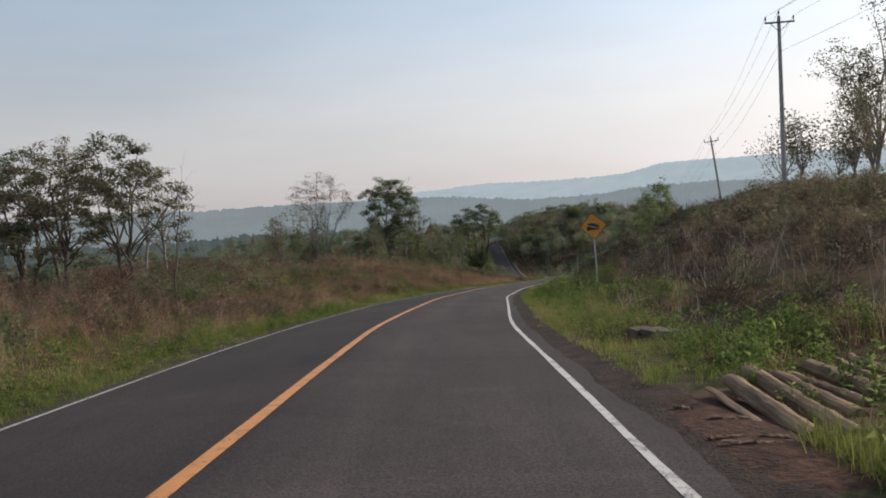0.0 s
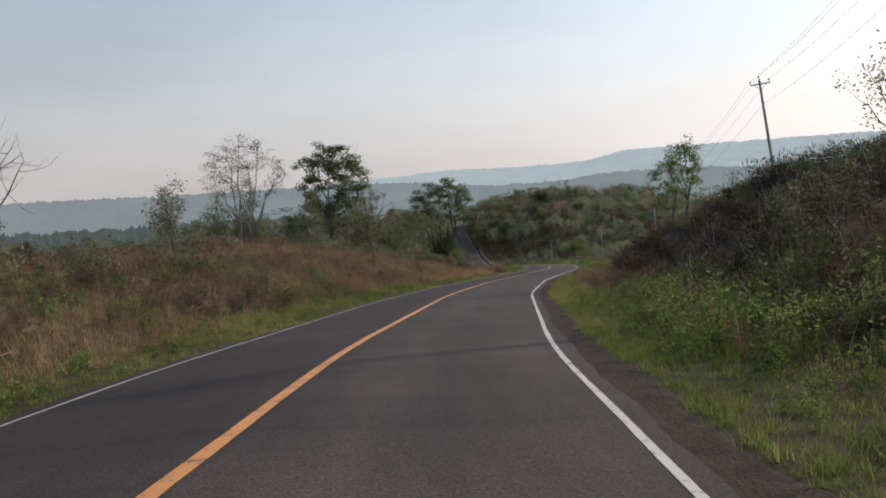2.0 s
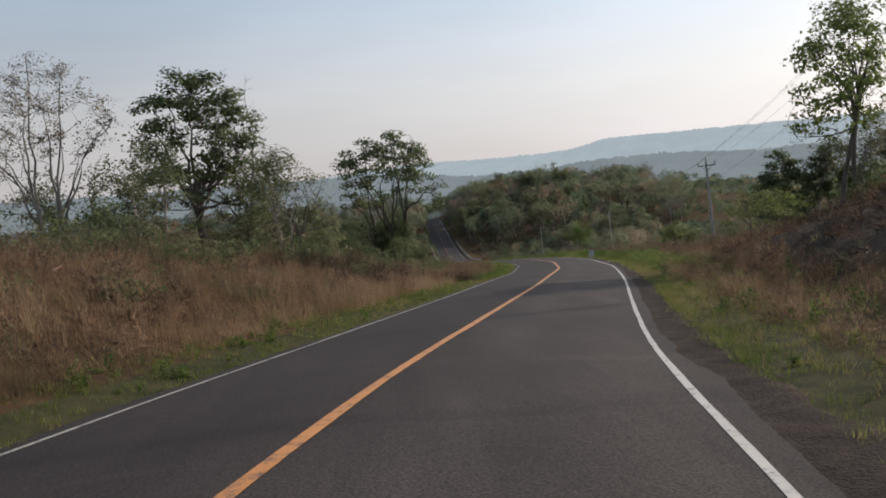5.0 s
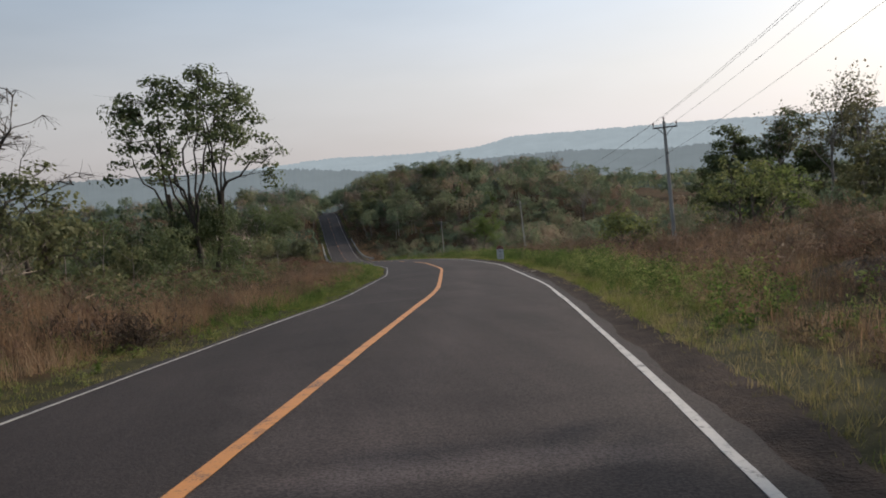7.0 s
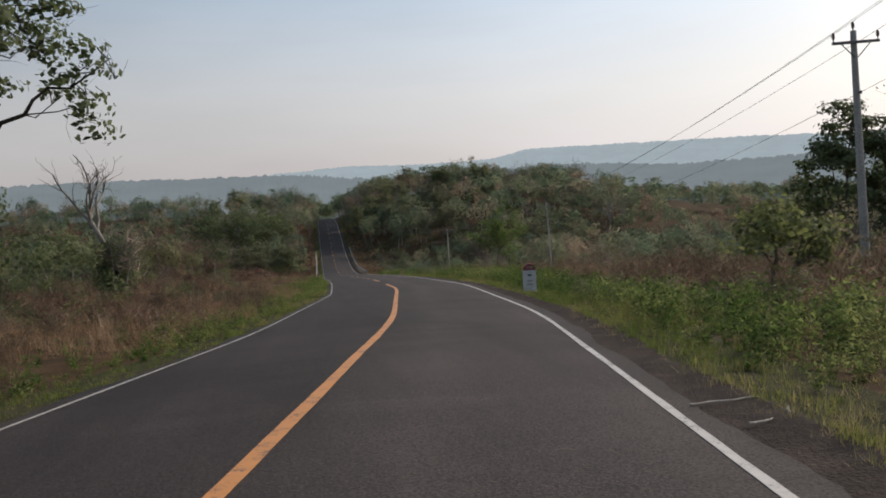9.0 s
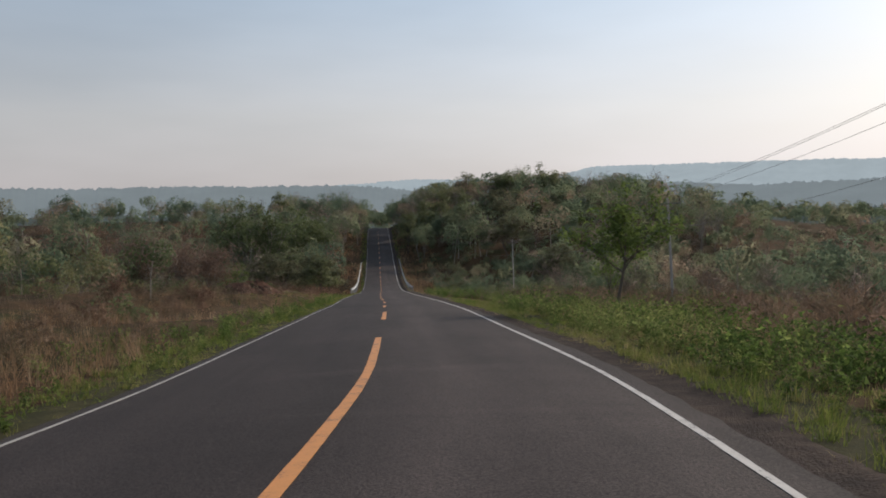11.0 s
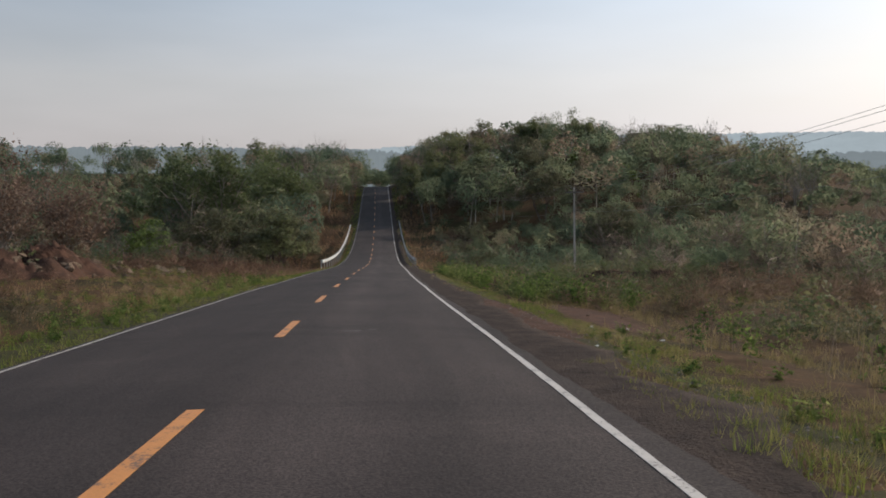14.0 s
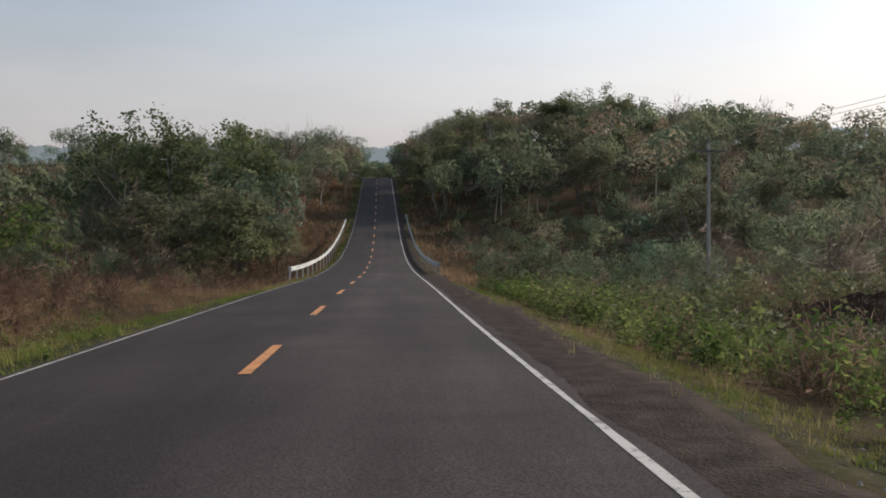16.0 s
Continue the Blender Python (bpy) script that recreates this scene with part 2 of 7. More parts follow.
M_DARK_STEEL = plain("weathered_dark_steel", (0.10, 0.10, 0.10), (0.19, 0.185, 0.18), 2.0, 0.6, 0.5, 0.003)
M_PORCELAIN = plain("brown_porcelain", (0.055, 0.03, 0.022), (0.10, 0.05, 0.035), 3.0, 0.3, 0, 0.001)
M_WIRE = plain("aluminium_conductor", (0.16, 0.16, 0.16), (0.24, 0.24, 0.24), 3.0, 0.5, 0.6, 0.001)
M_RAIL = plain("whitish_guardrail_zinc", (0.50, 0.50, 0.48), (0.70, 0.69, 0.66), 0.8, 0.5, 0.3, 0.002)
M_SIGN = plain("faded_amber_sign_sheeting", (0.60, 0.23, 0.028), (0.72, 0.31, 0.045), 2.0, 0.45, 0, 0.0006)
M_SIGN_BLACK = plain("faded_black_sign_print", (0.018, 0.020, 0.026), (0.035, 0.038, 0.046), 5.0, 0.5, 0, 0.0006)
M_SIGN_WORN = plain("worn_sign_scratch", (0.20, 0.18, 0.15), (0.34, 0.31, 0.26), 7.0, 0.6, 0, 0.0006)
M_KM_WHITE = plain("limewashed_concrete", (0.52, 0.51, 0.50), (0.68, 0.67, 0.66), 4.0, 0.85, 0, 0.004)
M_KM_RED = plain("faded_maroon_paint", (0.17, 0.045, 0.04), (0.26, 0.075, 0.06), 5.0, 0.75, 0, 0.003)
M_KM_PALE = plain("pale_numeral_paint", (0.45, 0.38, 0.36), (0.60, 0.52, 0.50), 5.0, 0.75, 0, 0.001)

M_LEAF = foliage("dusty_green_leaves", [(0.10, (0.082, 0.108, 0.050)), (0.50, (0.124, 0.148, 0.068)), (0.92, (0.178, 0.174, 0.088))], 0.25, through_light=0.5, roughness=0.6, uneven=0.22, gloss=0.15)
M_LEAF_DULL = foliage("sparse_olive_leaves", [(0.10, (0.110, 0.115, 0.066)), (0.50, (0.152, 0.144, 0.088)), (0.92, (0.200, 0.160, 0.106))], 0.25, through_light=0.5)
M_LEAF_FRESH = foliage("fresh_green_leaves", [(0.10, (0.105, 0.150, 0.042)), (0.50, (0.145, 0.188, 0.060)), (0.92, (0.190, 0.200, 0.082))], 0.5, through_light=0.5)
# Haze is put into these leaf colours: paler and cooler than the near trees.
M_WOODS = foliage("haze_pale_mixed_woodland", [(0.05, (0.112, 0.150, 0.104)), (0.40, (0.150, 0.186, 0.116)), (0.66, (0.192, 0.212, 0.128)), (0.82, (0.228, 0.214, 0.146)), (0.95, (0.262, 0.200, 0.152))], 0.075, 0.35, 0.68, 0.9, uneven=0.14, gloss=0.02)
M_BRUSH = foliage("dry_brown_brush", [(0.08, (0.120, 0.104, 0.066)), (0.40, (0.172, 0.128, 0.092)), (0.70, (0.226, 0.150, 0.112)), (0.95, (0.270, 0.190, 0.142))], 0.13, 0.7, 0.3)
M_DARK_BRUSH = foliage("scorched_and_shade_brush", [(0.10, (0.046, 0.038, 0.031)), (0.50, (0.080, 0.062, 0.050)), (0.92, (0.150, 0.110, 0.085))], 0.13, 0.8, 0.15)
M_RUSSET_TWIG = foliage("reddish_dry_brush", [(0.08, (0.125, 0.088, 0.064)), (0.50, (0.196, 0.120, 0.088)), (0.92, (0.262, 0.164, 0.120))], 0.13, 0.7, 0.3)
M_BARE_TWIG = foliage("bare_grey_twigs", [(0.10, (0.150, 0.124, 0.108)), (0.50, (0.220, 0.176, 0.150)), (0.92, (0.290, 0.240, 0.205))], 0.2, 0.7, 0.15)
M_RUSSET = foliage("russet_dry_leaves", [(0.10, (0.150, 0.108, 0.082)), (0.50, (0.200, 0.136, 0.104)), (0.92, (0.186, 0.150, 0.112))], 0.2, 0.6, 0.3)
M_WEED = foliage("roadside_weed_leaves", [(0.10, (0.062, 0.104, 0.026)), (0.50, (0.118, 0.168, 0.044)), (0.92, (0.215, 0.235, 0.085))], 0.4, 0.9, 0.5, 0.75, uneven=0.5, gloss=0.06)
M_STRAW = foliage("tall_dry_grass", [(0.08, (0.150, 0.122, 0.070)), (0.35, (0.215, 0.145, 0.090)), (0.62, (0.330, 0.200, 0.118)), (0.92, (0.400, 0.285, 0.180))], 0.10, 0.7, 0.4)
M_FIELD = foliage("straw_coloured_field_grass", [(0.08, (0.150, 0.150, 0.058)), (0.45, (0.230, 0.190, 0.090)), (0.92, (0.310, 0.235, 0.125))], 0.10, 0.7, 0.45)
M_PALE_STALK = foliage("bleached_dead_stalks", [(0.10, (0.30, 0.25, 0.21)), (0.92, (0.50, 0.45, 0.39))], 0.3, 0.9, 0.1)
M_STALK = foliage("dead_weed_stalks", [(0.10, (0.14, 0.100, 0.072)), (0.50, (0.22, 0.160, 0.118)), (0.92, (0.32, 0.25, 0.19))], 0.3, 0.9, 0.1)
M_TURF = foliage("short_green_verge_grass", [(0.08, (0.100, 0.146, 0.030)), (0.45, (0.160, 0.196, 0.045)), (0.72, (0.230, 0.232, 0.070)), (0.96, (0.320, 0.270, 0.125))], 0.35, 0.8, 0.45)
M_DRY_TURF = foliage("dry_yellow_verge_grass", [(0.10, (0.170, 0.170, 0.060)), (0.50, (0.270, 0.222, 0.100)), (0.92, (0.370, 0.290, 0.155))], 0.35, 0.8, 0.4)
M_TURF_SOIL = plain("trodden_green_verge_turf", (0.026, 0.028, 0.012), (0.070, 0.060, 0.030), 2.2, 0.95, 0, 0.03, 22.0)
M_WORN = plain("pale_worn_asphalt_scar", (0.080, 0.076, 0.073), (0.14, 0.132, 0.126), 3.0, 0.9, 0, 0.004, 30.0)
M_DARK_SOIL = plain("burnt_and_undercut_shade_soil", (0.015, 0.012, 0.010), (0.036, 0.028, 0.023), 1.4, 0.95, 0, 0.08, 9.0)
M_BANK = plain("dark_red_earth_bank", (0.030, 0.021, 0.017), (0.075, 0.050, 0.039), 1.8, 0.95, 0, 0.12, 9.0)
M_SLAB = plain("weathered_concrete_slab", (0.075, 0.060, 0.050), (0.19, 0.155, 0.128), 2.2, 0.9, 0, 0.012, 9.0)
M_LITTER = plain("faded_white_plastic", (0.55, 0.55, 0.53), (0.72, 0.72, 0.70), 6.0, 0.5, 0, 0.002)
# M_BARK's tones at six tenths: shade put into the colour of one trunk.
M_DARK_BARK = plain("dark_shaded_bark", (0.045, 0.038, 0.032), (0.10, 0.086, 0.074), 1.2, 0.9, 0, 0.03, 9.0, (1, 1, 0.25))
M_TWIG = plain("dry_pale_twig", (0.36, 0.31, 0.26), (0.54, 0.48, 0.41), 4.0, 0.85, 0, 0.004, 20.0)


# ---- mesh helpers ----
def solid(name, V, F, material, parent=None, label="", smooth=False, normals=None, tone=None):
    """One mesh object from an (n, 3) array of places and an (m, k) array of faces."""
    V, F = np.asarray(V, np.float32), np.asarray(F, np.int32)
    me = bpy.data.meshes.new(name)
    k = F.shape[1]
    me.vertices.add(len(V))
    me.vertices.foreach_set("co", V.ravel())
    me.loops.add(F.size)
    me.loops.foreach_set("vertex_index", F.ravel())
    me.polygons.add(len(F))
    me.polygons.foreach_set("loop_start", np.arange(0, F.size, k, dtype=np.int32))
    me.polygons.foreach_set("use_smooth", np.full(len(F), smooth or normals is not None, bool))
    me.update(calc_edges=True)
    if normals is not None:
        me.normals_split_custom_set_from_vertices(normals)
    if tone is not None:
        me.attributes.new("tone", "FLOAT", "POINT").data.foreach_set("value", np.broadcast_to(np.asarray(tone, np.float32), (len(V),)).copy())
    me.materials.append(material)
    ob = new(name, me)
    if parent:
        ob.parent = parent
    if label:
        ob["label"] = label
    return ob


def part(name, bm, material, parent=None, label="", smooth=False):
    me = bpy.data.meshes.new(name)
    bm.to_mesh(me)
    bm.free()
    if smooth:
        for p in me.polygons:
            p.use_smooth = True
    me.materials.append(material)
    ob = new(name, me)
    if parent:
        ob.parent = parent
    if label:
        ob["label"] = label
    return ob


def block(bm, size, at, turn=(0, 0, 0), bevel=0.0):
    m = Matrix.LocRotScale(at, Euler([radians(a) for a in turn]), size)
    made = bmesh.ops.create_cube(bm, size=1.0, matrix=m)["verts"]
    if bevel:
        es = {e for v in made for e in v.link_edges}
        bmesh.ops.bevel(bm, geom=list(es), offset=bevel, segments=2, affect="EDGES", profile=0.5)


def rod(bm, a, b, r0, r1, sides=8):
    a, b = Vector(a), Vector(b)
    m = Matrix.Translation((a + b) / 2) @ (b - a).to_track_quat("Z", "Y").to_matrix().to_4x4()
    bmesh.ops.create_cone(bm, cap_ends=True, segments=sides, radius1=r0, radius2=r1, depth=(b - a).length, matrix=m)


def thing(name, at, label, category, group="", turn=0):
    e = new(name)
    e.empty_display_size = 0.3
    e.matrix_world = pose(*at, 0, 0, turn)
    return tagged(e, label, category, group)


# ---- the lie of the land ----
def smoothed(ys, vs, width):
    grid = np.arange(-200.0, 900.0, 1.0)
    v = np.interp(grid, ys, vs)
    pad = np.pad(v, width, mode="reflect", reflect_type="odd")
    k = np.hanning(2 * width + 1)
    return grid, np.convolve(pad, k / k.sum(), mode="valid")


_gy, _gx = smoothed(
    [-200, -20, 0, 20, 40, 60, 80, 100, 120, 140, 160, 180, 200, 220, 240, 260, 279, 306, 342, 369, 405, 900],
    [-3.08, -3.08, -3.06, -2.99, -1.66, 1.0, 5.11, 10.55, 15.57, 19.24, 21.39, 21.92, 22.18, 22.11, 22.26, 22.54, 22.78, 23.0, 23.25, 23.4, 23.5, 25.98], 6)
_gy, _gz = smoothed(
    [-200, 0, 6.7, 13.5, 20.3, 27.2, 34.1, 41.2, 76, 82.9, 95.9, 109, 122, 135.5, 171.3, 185.7, 200.5, 215.6, 223.4, 234.6, 252.6, 270.6, 279.6, 288.6, 297.6, 306.6, 315.6, 324.6, 333.6, 342.6, 351.6, 360.6, 369.6, 405, 425, 445, 520, 900],
    [11.0, 0.14, -0.26, -0.67, -1.12, -1.56, -2.05, -2.56, -5.19, -5.77, -6.76, -7.76, -8.80, -9.78, -12.49, -13.6, -14.85, -16.1, -16.73, -17.7, -19.18, -20.72, -21.46, -22.03, -22.5, -22.79, -22.82, -22.64, -22.29, -21.71, -21.1, -20.29, -19.45, -15.3, -13.9, -13.7, -16.5, -26.0], 5)


def road_x(y):
    return np.interp(y, _gy, _gx)


def road_z(y):
    return np.interp(y, _gy, _gz)


RIGHT_EDGE, LEFT_EDGE = 3.66, 3.30            # the asphalt's edges, metres from the centre line


def right_line(y):
    return np.interp(y, [5, 30, 60, 90, 104, 112, 124, 170, 210, 260], [3.32, 3.41, 3.43, 3.37, 3.43, 3.43, 3.34, 3.31, 3.43, 3.5])


def left_line(y):
    return np.interp(y, [0, 60, 120, 170, 210, 260], [3.08, 2.97, 3.1, 3.07, 3.13, 3.16])



def camber(lat, y):
    """The road's fall to both sides of its crown."""
    right = np.interp(y, [90, 165], [-0.047, -0.016])
    left = np.interp(y, [20, 80, 115, 140, 200], [0.036, 0.014, 0.008, 0.030, 0.026])
    return np.where(lat > 0, lat * right, lat * left)


LAT_R = [4.4, 7, 11, 18, 26, 40, 80, 160]
R_NEAR = [
    [-40, -.05, -.20, .3, 1.0, 1.5, 2.0, 2.0, 1],
    [5, -.03, -.25, -.2, 1.0, 1.5, 2.5, 3.0, 2],
    [20, -.02, -.12, .8, 2.5, 3.5, 4.5, 5.0, 2],
    [40, -.02, .15, 1.9, 3.7, 4.3, 5.0, 5.5, 2],
    [70, -.02, .25, 2.5, 5.1, 6.2, 6.6, 5.0, 0],
    [95, -.02, .0, 1.9, 4.3, 6.3, 6.5, 3.0, -3],
    [115, -.02, -.1, .3, 1.0, 2.0, 2.0, -2, -6],
    [150, -.02, -.2, -.3, .2, .2, 0, -4, -9]]
R_FAR = [
    [196, -.06, -.25, -.9, -1.4, -1.5, -1.8, -6, -10],
    [205, -.09, -.3, -1.0, -1.6, -1.8, -2, -6, -10],
    [250, -.08, -.6, -.9, -.7, -1.2, -2.5, -6, -9],
    [300, -.15, -1.2, -2.5, -3.4, -3, -2, -2, -7],
    [360, -.1, -.3, .8, 2, 4, 6.5, 6, -4],
    [415, .15, 1.3, 3.5, 6, 7.5, 9.5, 8, -3],
    [480, .15, .8, 1.5, 3, 4, 5, 5, -2],
    [600, .15, .5, .8, 1, 1, 0, 0, 0]]
LAT_L = [3.5, 5, 8, 13, 20, 32, 80, 160]
L_NEAR = [
    [-40, -.05, -.1, .1, .3, .5, .6, 0, 0],
    [5, -.02, -.1, .1, .4, .7, 1.0, .5, -1],
    [40, -.02, .0, .5, 1.1, 1.4, 1.4, 0, -3],
    [75, -.02, .2, 1.3, 2.4, 2.6, 2.2, -1, -6],
    [100, -.02, .1, 1.1, 2.3, 3.1, 3.2, 0, -6],
    [112, -.02, .0, .5, 1.3, 2.2, 3.1, 0, -6],
    [122, -.02, -.1, .0, .4, 1.4, 2.8, 0, -6],
    [130, -.02, -.1, -.2, .1, 1.2, 2.6, 0, -6],
    [155, -.02, -.2, -.1, .0, .2, 1.0, -2, -7],
    [180, -.02, -.1, .1, .5, .8, 0, -3, -6]]
L_FAR = [
    [210, -.02, 0, .3, .8, .9, .3, -2, -4],
    [250, -.02, -.2, .2, .4, .3, -.5, -2, -3],
    [300, -.15, -1.2, -2.5, -3, -3, -2, 0, 1],
    [360, -.1, -.4, .1, .7, 1.2, 2.5, 4, 5],
    [420, .1, .6, 1.2, 2, 3, 4, 5, 4],
    [480, .1, .4, .8, 1, 1.5, 2, 2, 2],
    [600, .1, .3, .4, .4, .4, 0, 0, 0]]


def side_height(lat, y, lats, near, far):
    T = np.array(near + far)
    ys, Z = T[:, 0], T[:, 1:]
    cols = np.stack([np.interp(y, ys, Z[:, i]) for i in range(Z.shape[1])])
    i = np.clip(np.searchsorted(lats, lat) - 1, 0, len(lats) - 2)
    a, b = np.take(lats, i), np.take(lats, i + 1)
    f = np.clip((lat - a) / (b - a), 0, 1)
    f = 0.5 * f + 0.5 * f * f * (3 - 2 * f)
    k = np.arange(len(lat))
    return cols[i, k] * (1 - f) + cols[i + 1, k] * f


def ripple(x, y):
    """Small humps and hollows."""
    return (np.sin(x * 0.55 + 1.3 * np.sin(y * 0.21)) * np.sin(y * 0.43 + 0.9 * np.sin(x * 0.33)) * 0.16
            + np.sin(x * 1.7 + y * 0.9) * np.sin(y * 1.9 - x * 0.6) * 0.05 + np.sin(x * 0.11 + y * 0.07) * np.sin(y * 0.13 - 0.05 * x) * 0.4)


HOLLOWS = ((2.3, 15.4, 0.85, 1.0), (7.4, 53.6, 1.4, 0.9))     # before the two culvert mouths


def ground_z(x, y):
    """The ground's height at arrays of places."""
    x, y = np.atleast_1d(np.asarray(x, float)), np.atleast_1d(np.asarray(y, float))
    lat = x - road_x(y)
    zr = road_z(y)
    edge = np.where(lat > 0, RIGHT_EDGE, -LEFT_EDGE)
    ze = camber(edge, y)
    h = np.where(lat > 0, side_height(lat, y, LAT_R, R_NEAR, R_FAR), side_height(-lat, y, LAT_L, L_NEAR, L_FAR))
    off = np.abs(lat)
    out = np.clip((off - np.abs(edge) - 1.2) / 6.0, 0, 1)
    z = zr + ze + h + ripple(x, y) * out
    for hx, hy, hr, deep in HOLLOWS:
        z = z - deep * np.exp(-((x - hx) ** 2 + (y - hy) ** 2) / (hr * hr))
    inner = np.clip((off - np.abs(edge)) / 0.5, 0, 1)
    z = np.where(off < np.abs(edge) + 0.5, zr + camber(np.clip(lat, -LEFT_EDGE, RIGHT_EDGE), y) - 0.06 * (1 - inner) + h * inner, z)
    far = np.clip((np.maximum(off - 120, np.maximum(y - 560, -y - 100)) / 500), 0, 1)
    far = far * far * (3 - 2 * far)
    return z * (1 - far) + (-30.0) * far


def burnt(lat, y):
    """Where the scrub has burnt off, and two dark hollows beside the road: one above zero."""
    a = (lat > 8.2) & (lat < 21) & (y > 46) & (y < 113)
    b = (lat > 11) & (lat < 24) & (y > 243) & (y < 249)
    c = (lat > -7.2) & (lat < -5.2) & (y > 52.5) & (y < 56.5)
    # d: dark ground put in for the shade under an overhanging bank
    d = (lat > -9.6) & (lat < -6.6) & (y > 101.5) & (y < 109.5)
    return (a | b | c | d).astype(float)


def dirt_side(lat, y):
    """The bare side track and its mouth."""
    a = (lat > 4.1) & (y > 203) & (y < 222) & (lat < 5.5 - 0.05 * np.abs(y - 213))
    b = (y > 182) & (y < 199.5) & (np.abs(lat - 7.0 - (196 - y) * 0.13) < np.minimum(1.5, 0.25 + 0.45 * (199.5 - y)))
    c = (lat > 6.9) & (lat < 9.0) & (y > 210.5) & (y < 218)
    return (a | b | c).astype(float)


def stony(x, y):
    """The grazed ground round the stone heap."""
    return ((x - 11.4) / 5.6) ** 2 + ((y - 223) / 17.0) ** 2 < 1


def bald(x, y, chance):
    """True where hardly anything grows."""
    lat = x - road_x(y)
    out = dirt_side(lat, y) > 0
    out |= (burnt(lat, y) > 0) & (chance < 0.35)
    for hx, hy, hr, deep in HOLLOWS:
        out |= ((x - hx) ** 2 + (y - hy) ** 2) < (hr * 1.05) ** 2
    return out


# ---- the ground: one sheet out to the horizon ----
ys = np.concatenate([[-2500, -900, -350, -160, -100, -70], np.arange(-50, 470, 1.5), np.arange(470, 640, 8), [700, 800, 1000, 1400, 2200, 3600]])
lats = np.array([-3600, -1800, -900, -500, -320, -220, -160, -125, -100, -85, -72, -62, -54, -47, -41, -36, -32, -28, -25, -22, -19.5, -17, -15, -13, -11.4, -10, -8.8, -7.7, -6.7, -5.8, -5.0, -4.4, -3.9, -3.6, -3.35, -3.1, 0,
                 3.7, 3.95, 4.2, 4.5, 4.9, 5.4, 6, 6.7, 7.5, 8.4, 9.4, 10.5, 11.8, 13.2, 15, 17, 19.5, 22, 25, 28, 32, 36, 41, 47, 54, 62, 72, 85, 100, 125, 160, 220, 320, 500, 900, 1800, 3600])
LA, YY = np.meshgrid(lats, ys)
XX = LA + road_x(YY)
ZZ = ground_z(XX.ravel(), YY.ravel()).reshape(XX.shape)
nr, nc = XX.shape
idx = np.arange(nr * nc).reshape(nr, nc)
ground = solid("ground", np.stack([XX, YY, ZZ], -1).reshape(-1, 3), np.stack([idx[:-1, :-1], idx[:-1, 1:], idx[1:, 1:], idx[1:, :-1]], -1).reshape(-1, 4), M_GROUND, smooth=True)
ground.data.materials.append(M_TURF_SOIL)
ground.data.materials.append(M_DARK_SOIL)
ground.data.materials.append(M_DIRT)
mid = (lats[:-1] + lats[1:]) / 2
turf = ((mid > 4.0) & (mid < 5.5)) | ((mid < -3.3) & (mid > -4.7))
PM, LM = np.meshgrid((ys[:-1] + ys[1:]) / 2, mid, indexing="ij")
kind = np.tile(turf, (nr - 1, 1)).astype(np.int32)
edge = 1.2 * np.sin(PM * 0.9) * np.sin(LM * 1.3) + 0.8 * np.sin(PM * 2.3 + LM)
kind[(PM > 198) & (LM > 3.9) & (LM < 4.95)] = 0
kind[burnt(LM + edge * 0.6, PM + edge) > 0] = 2
kind[dirt_side(LM + edge * 0.15, PM + edge * 0.3) > 0] = 3
ground.data.polygons.foreach_set("material_index", kind.ravel())
tagged(ground, "dry red-brown hillside soil with leaf litter", "ground", kind="structure")


# ---- the road ----
def ribbon(name, y0, y1, left, right, material, lift=0.0, thick=0.05, step=1.0, parent=None, wobble=0.0, columns=6, seed=1, over_ground=False):
    """A strip that follows the road between two distances from its centre line."""
    yy = np.arange(y0, y1 + step * 0.5, step)
    rng = np.random.default_rng(seed)
    wl, wr = (np.convolve(rng.normal(0, 1, len(yy) + 6), np.ones(7) / 7, "valid") * wobble for _ in range(2))
    rows = []
    for f in np.linspace(0, 1, columns):
        lat = ((left(yy) if callable(left) else left) + wl) * (1 - f) + ((right(yy) if callable(right) else right) + wr) * f
        z = road_z(yy) + camber(lat, yy) + lift
        if over_ground:
            z = np.where(f < 0.3, z, np.maximum(z, ground_z(road_x(yy) + lat, yy) + 0.02 - 0.05 * (f == 1)))
        rows.append(np.stack([road_x(yy) + lat, yy, z], -1))
    down = [rows[0] - [0, 0, thick], *rows, rows[-1] - [0, 0, thick]]
    G = np.stack(down, 1)
    a, c = G.shape[:2]
    i = np.arange(a * c).reshape(a, c)
    F = np.stack([i[:-1, :-1], i[:-1, 1:], i[1:, 1:], i[1:, :-1]], -1).reshape(-1, 4)
    return solid(name, G.reshape(-1, 3), F, material, parent)


road = ribbon("road", -120, 520, -LEFT_EDGE, RIGHT_EDGE, M_ASPHALT, 0.0, 0.12, 0.25, wobble=0.10, columns=15)
tagged(road, "worn dark grey two-lane asphalt road", "road", kind="structure")
lat_at = (np.array([v.co.x for v in road.data.vertices]) - road_x(np.array([v.co.y for v in road.data.vertices])))
road.data.attributes.new("across", "FLOAT", "POINT").data.foreach_set("value", (0.5 + lat_at / 8.0).astype(np.float32))
ribbon("edge_line", -60, 440, lambda y: -left_line(y) - 0.026, lambda y: -left_line(y) + 0.028, M_DIRTY_LINE, 0.006, 0.004, 0.25, road, 0.012, columns=2)["label"] = "thin white edge line"
ribbon("edge_line", -60, 440, lambda y: right_line(y) - 0.052, lambda y: right_line(y) + 0.034, M_WHITE_LINE, 0.006, 0.004, 0.25, road, 0.012, columns=2)["label"] = "white edge line"
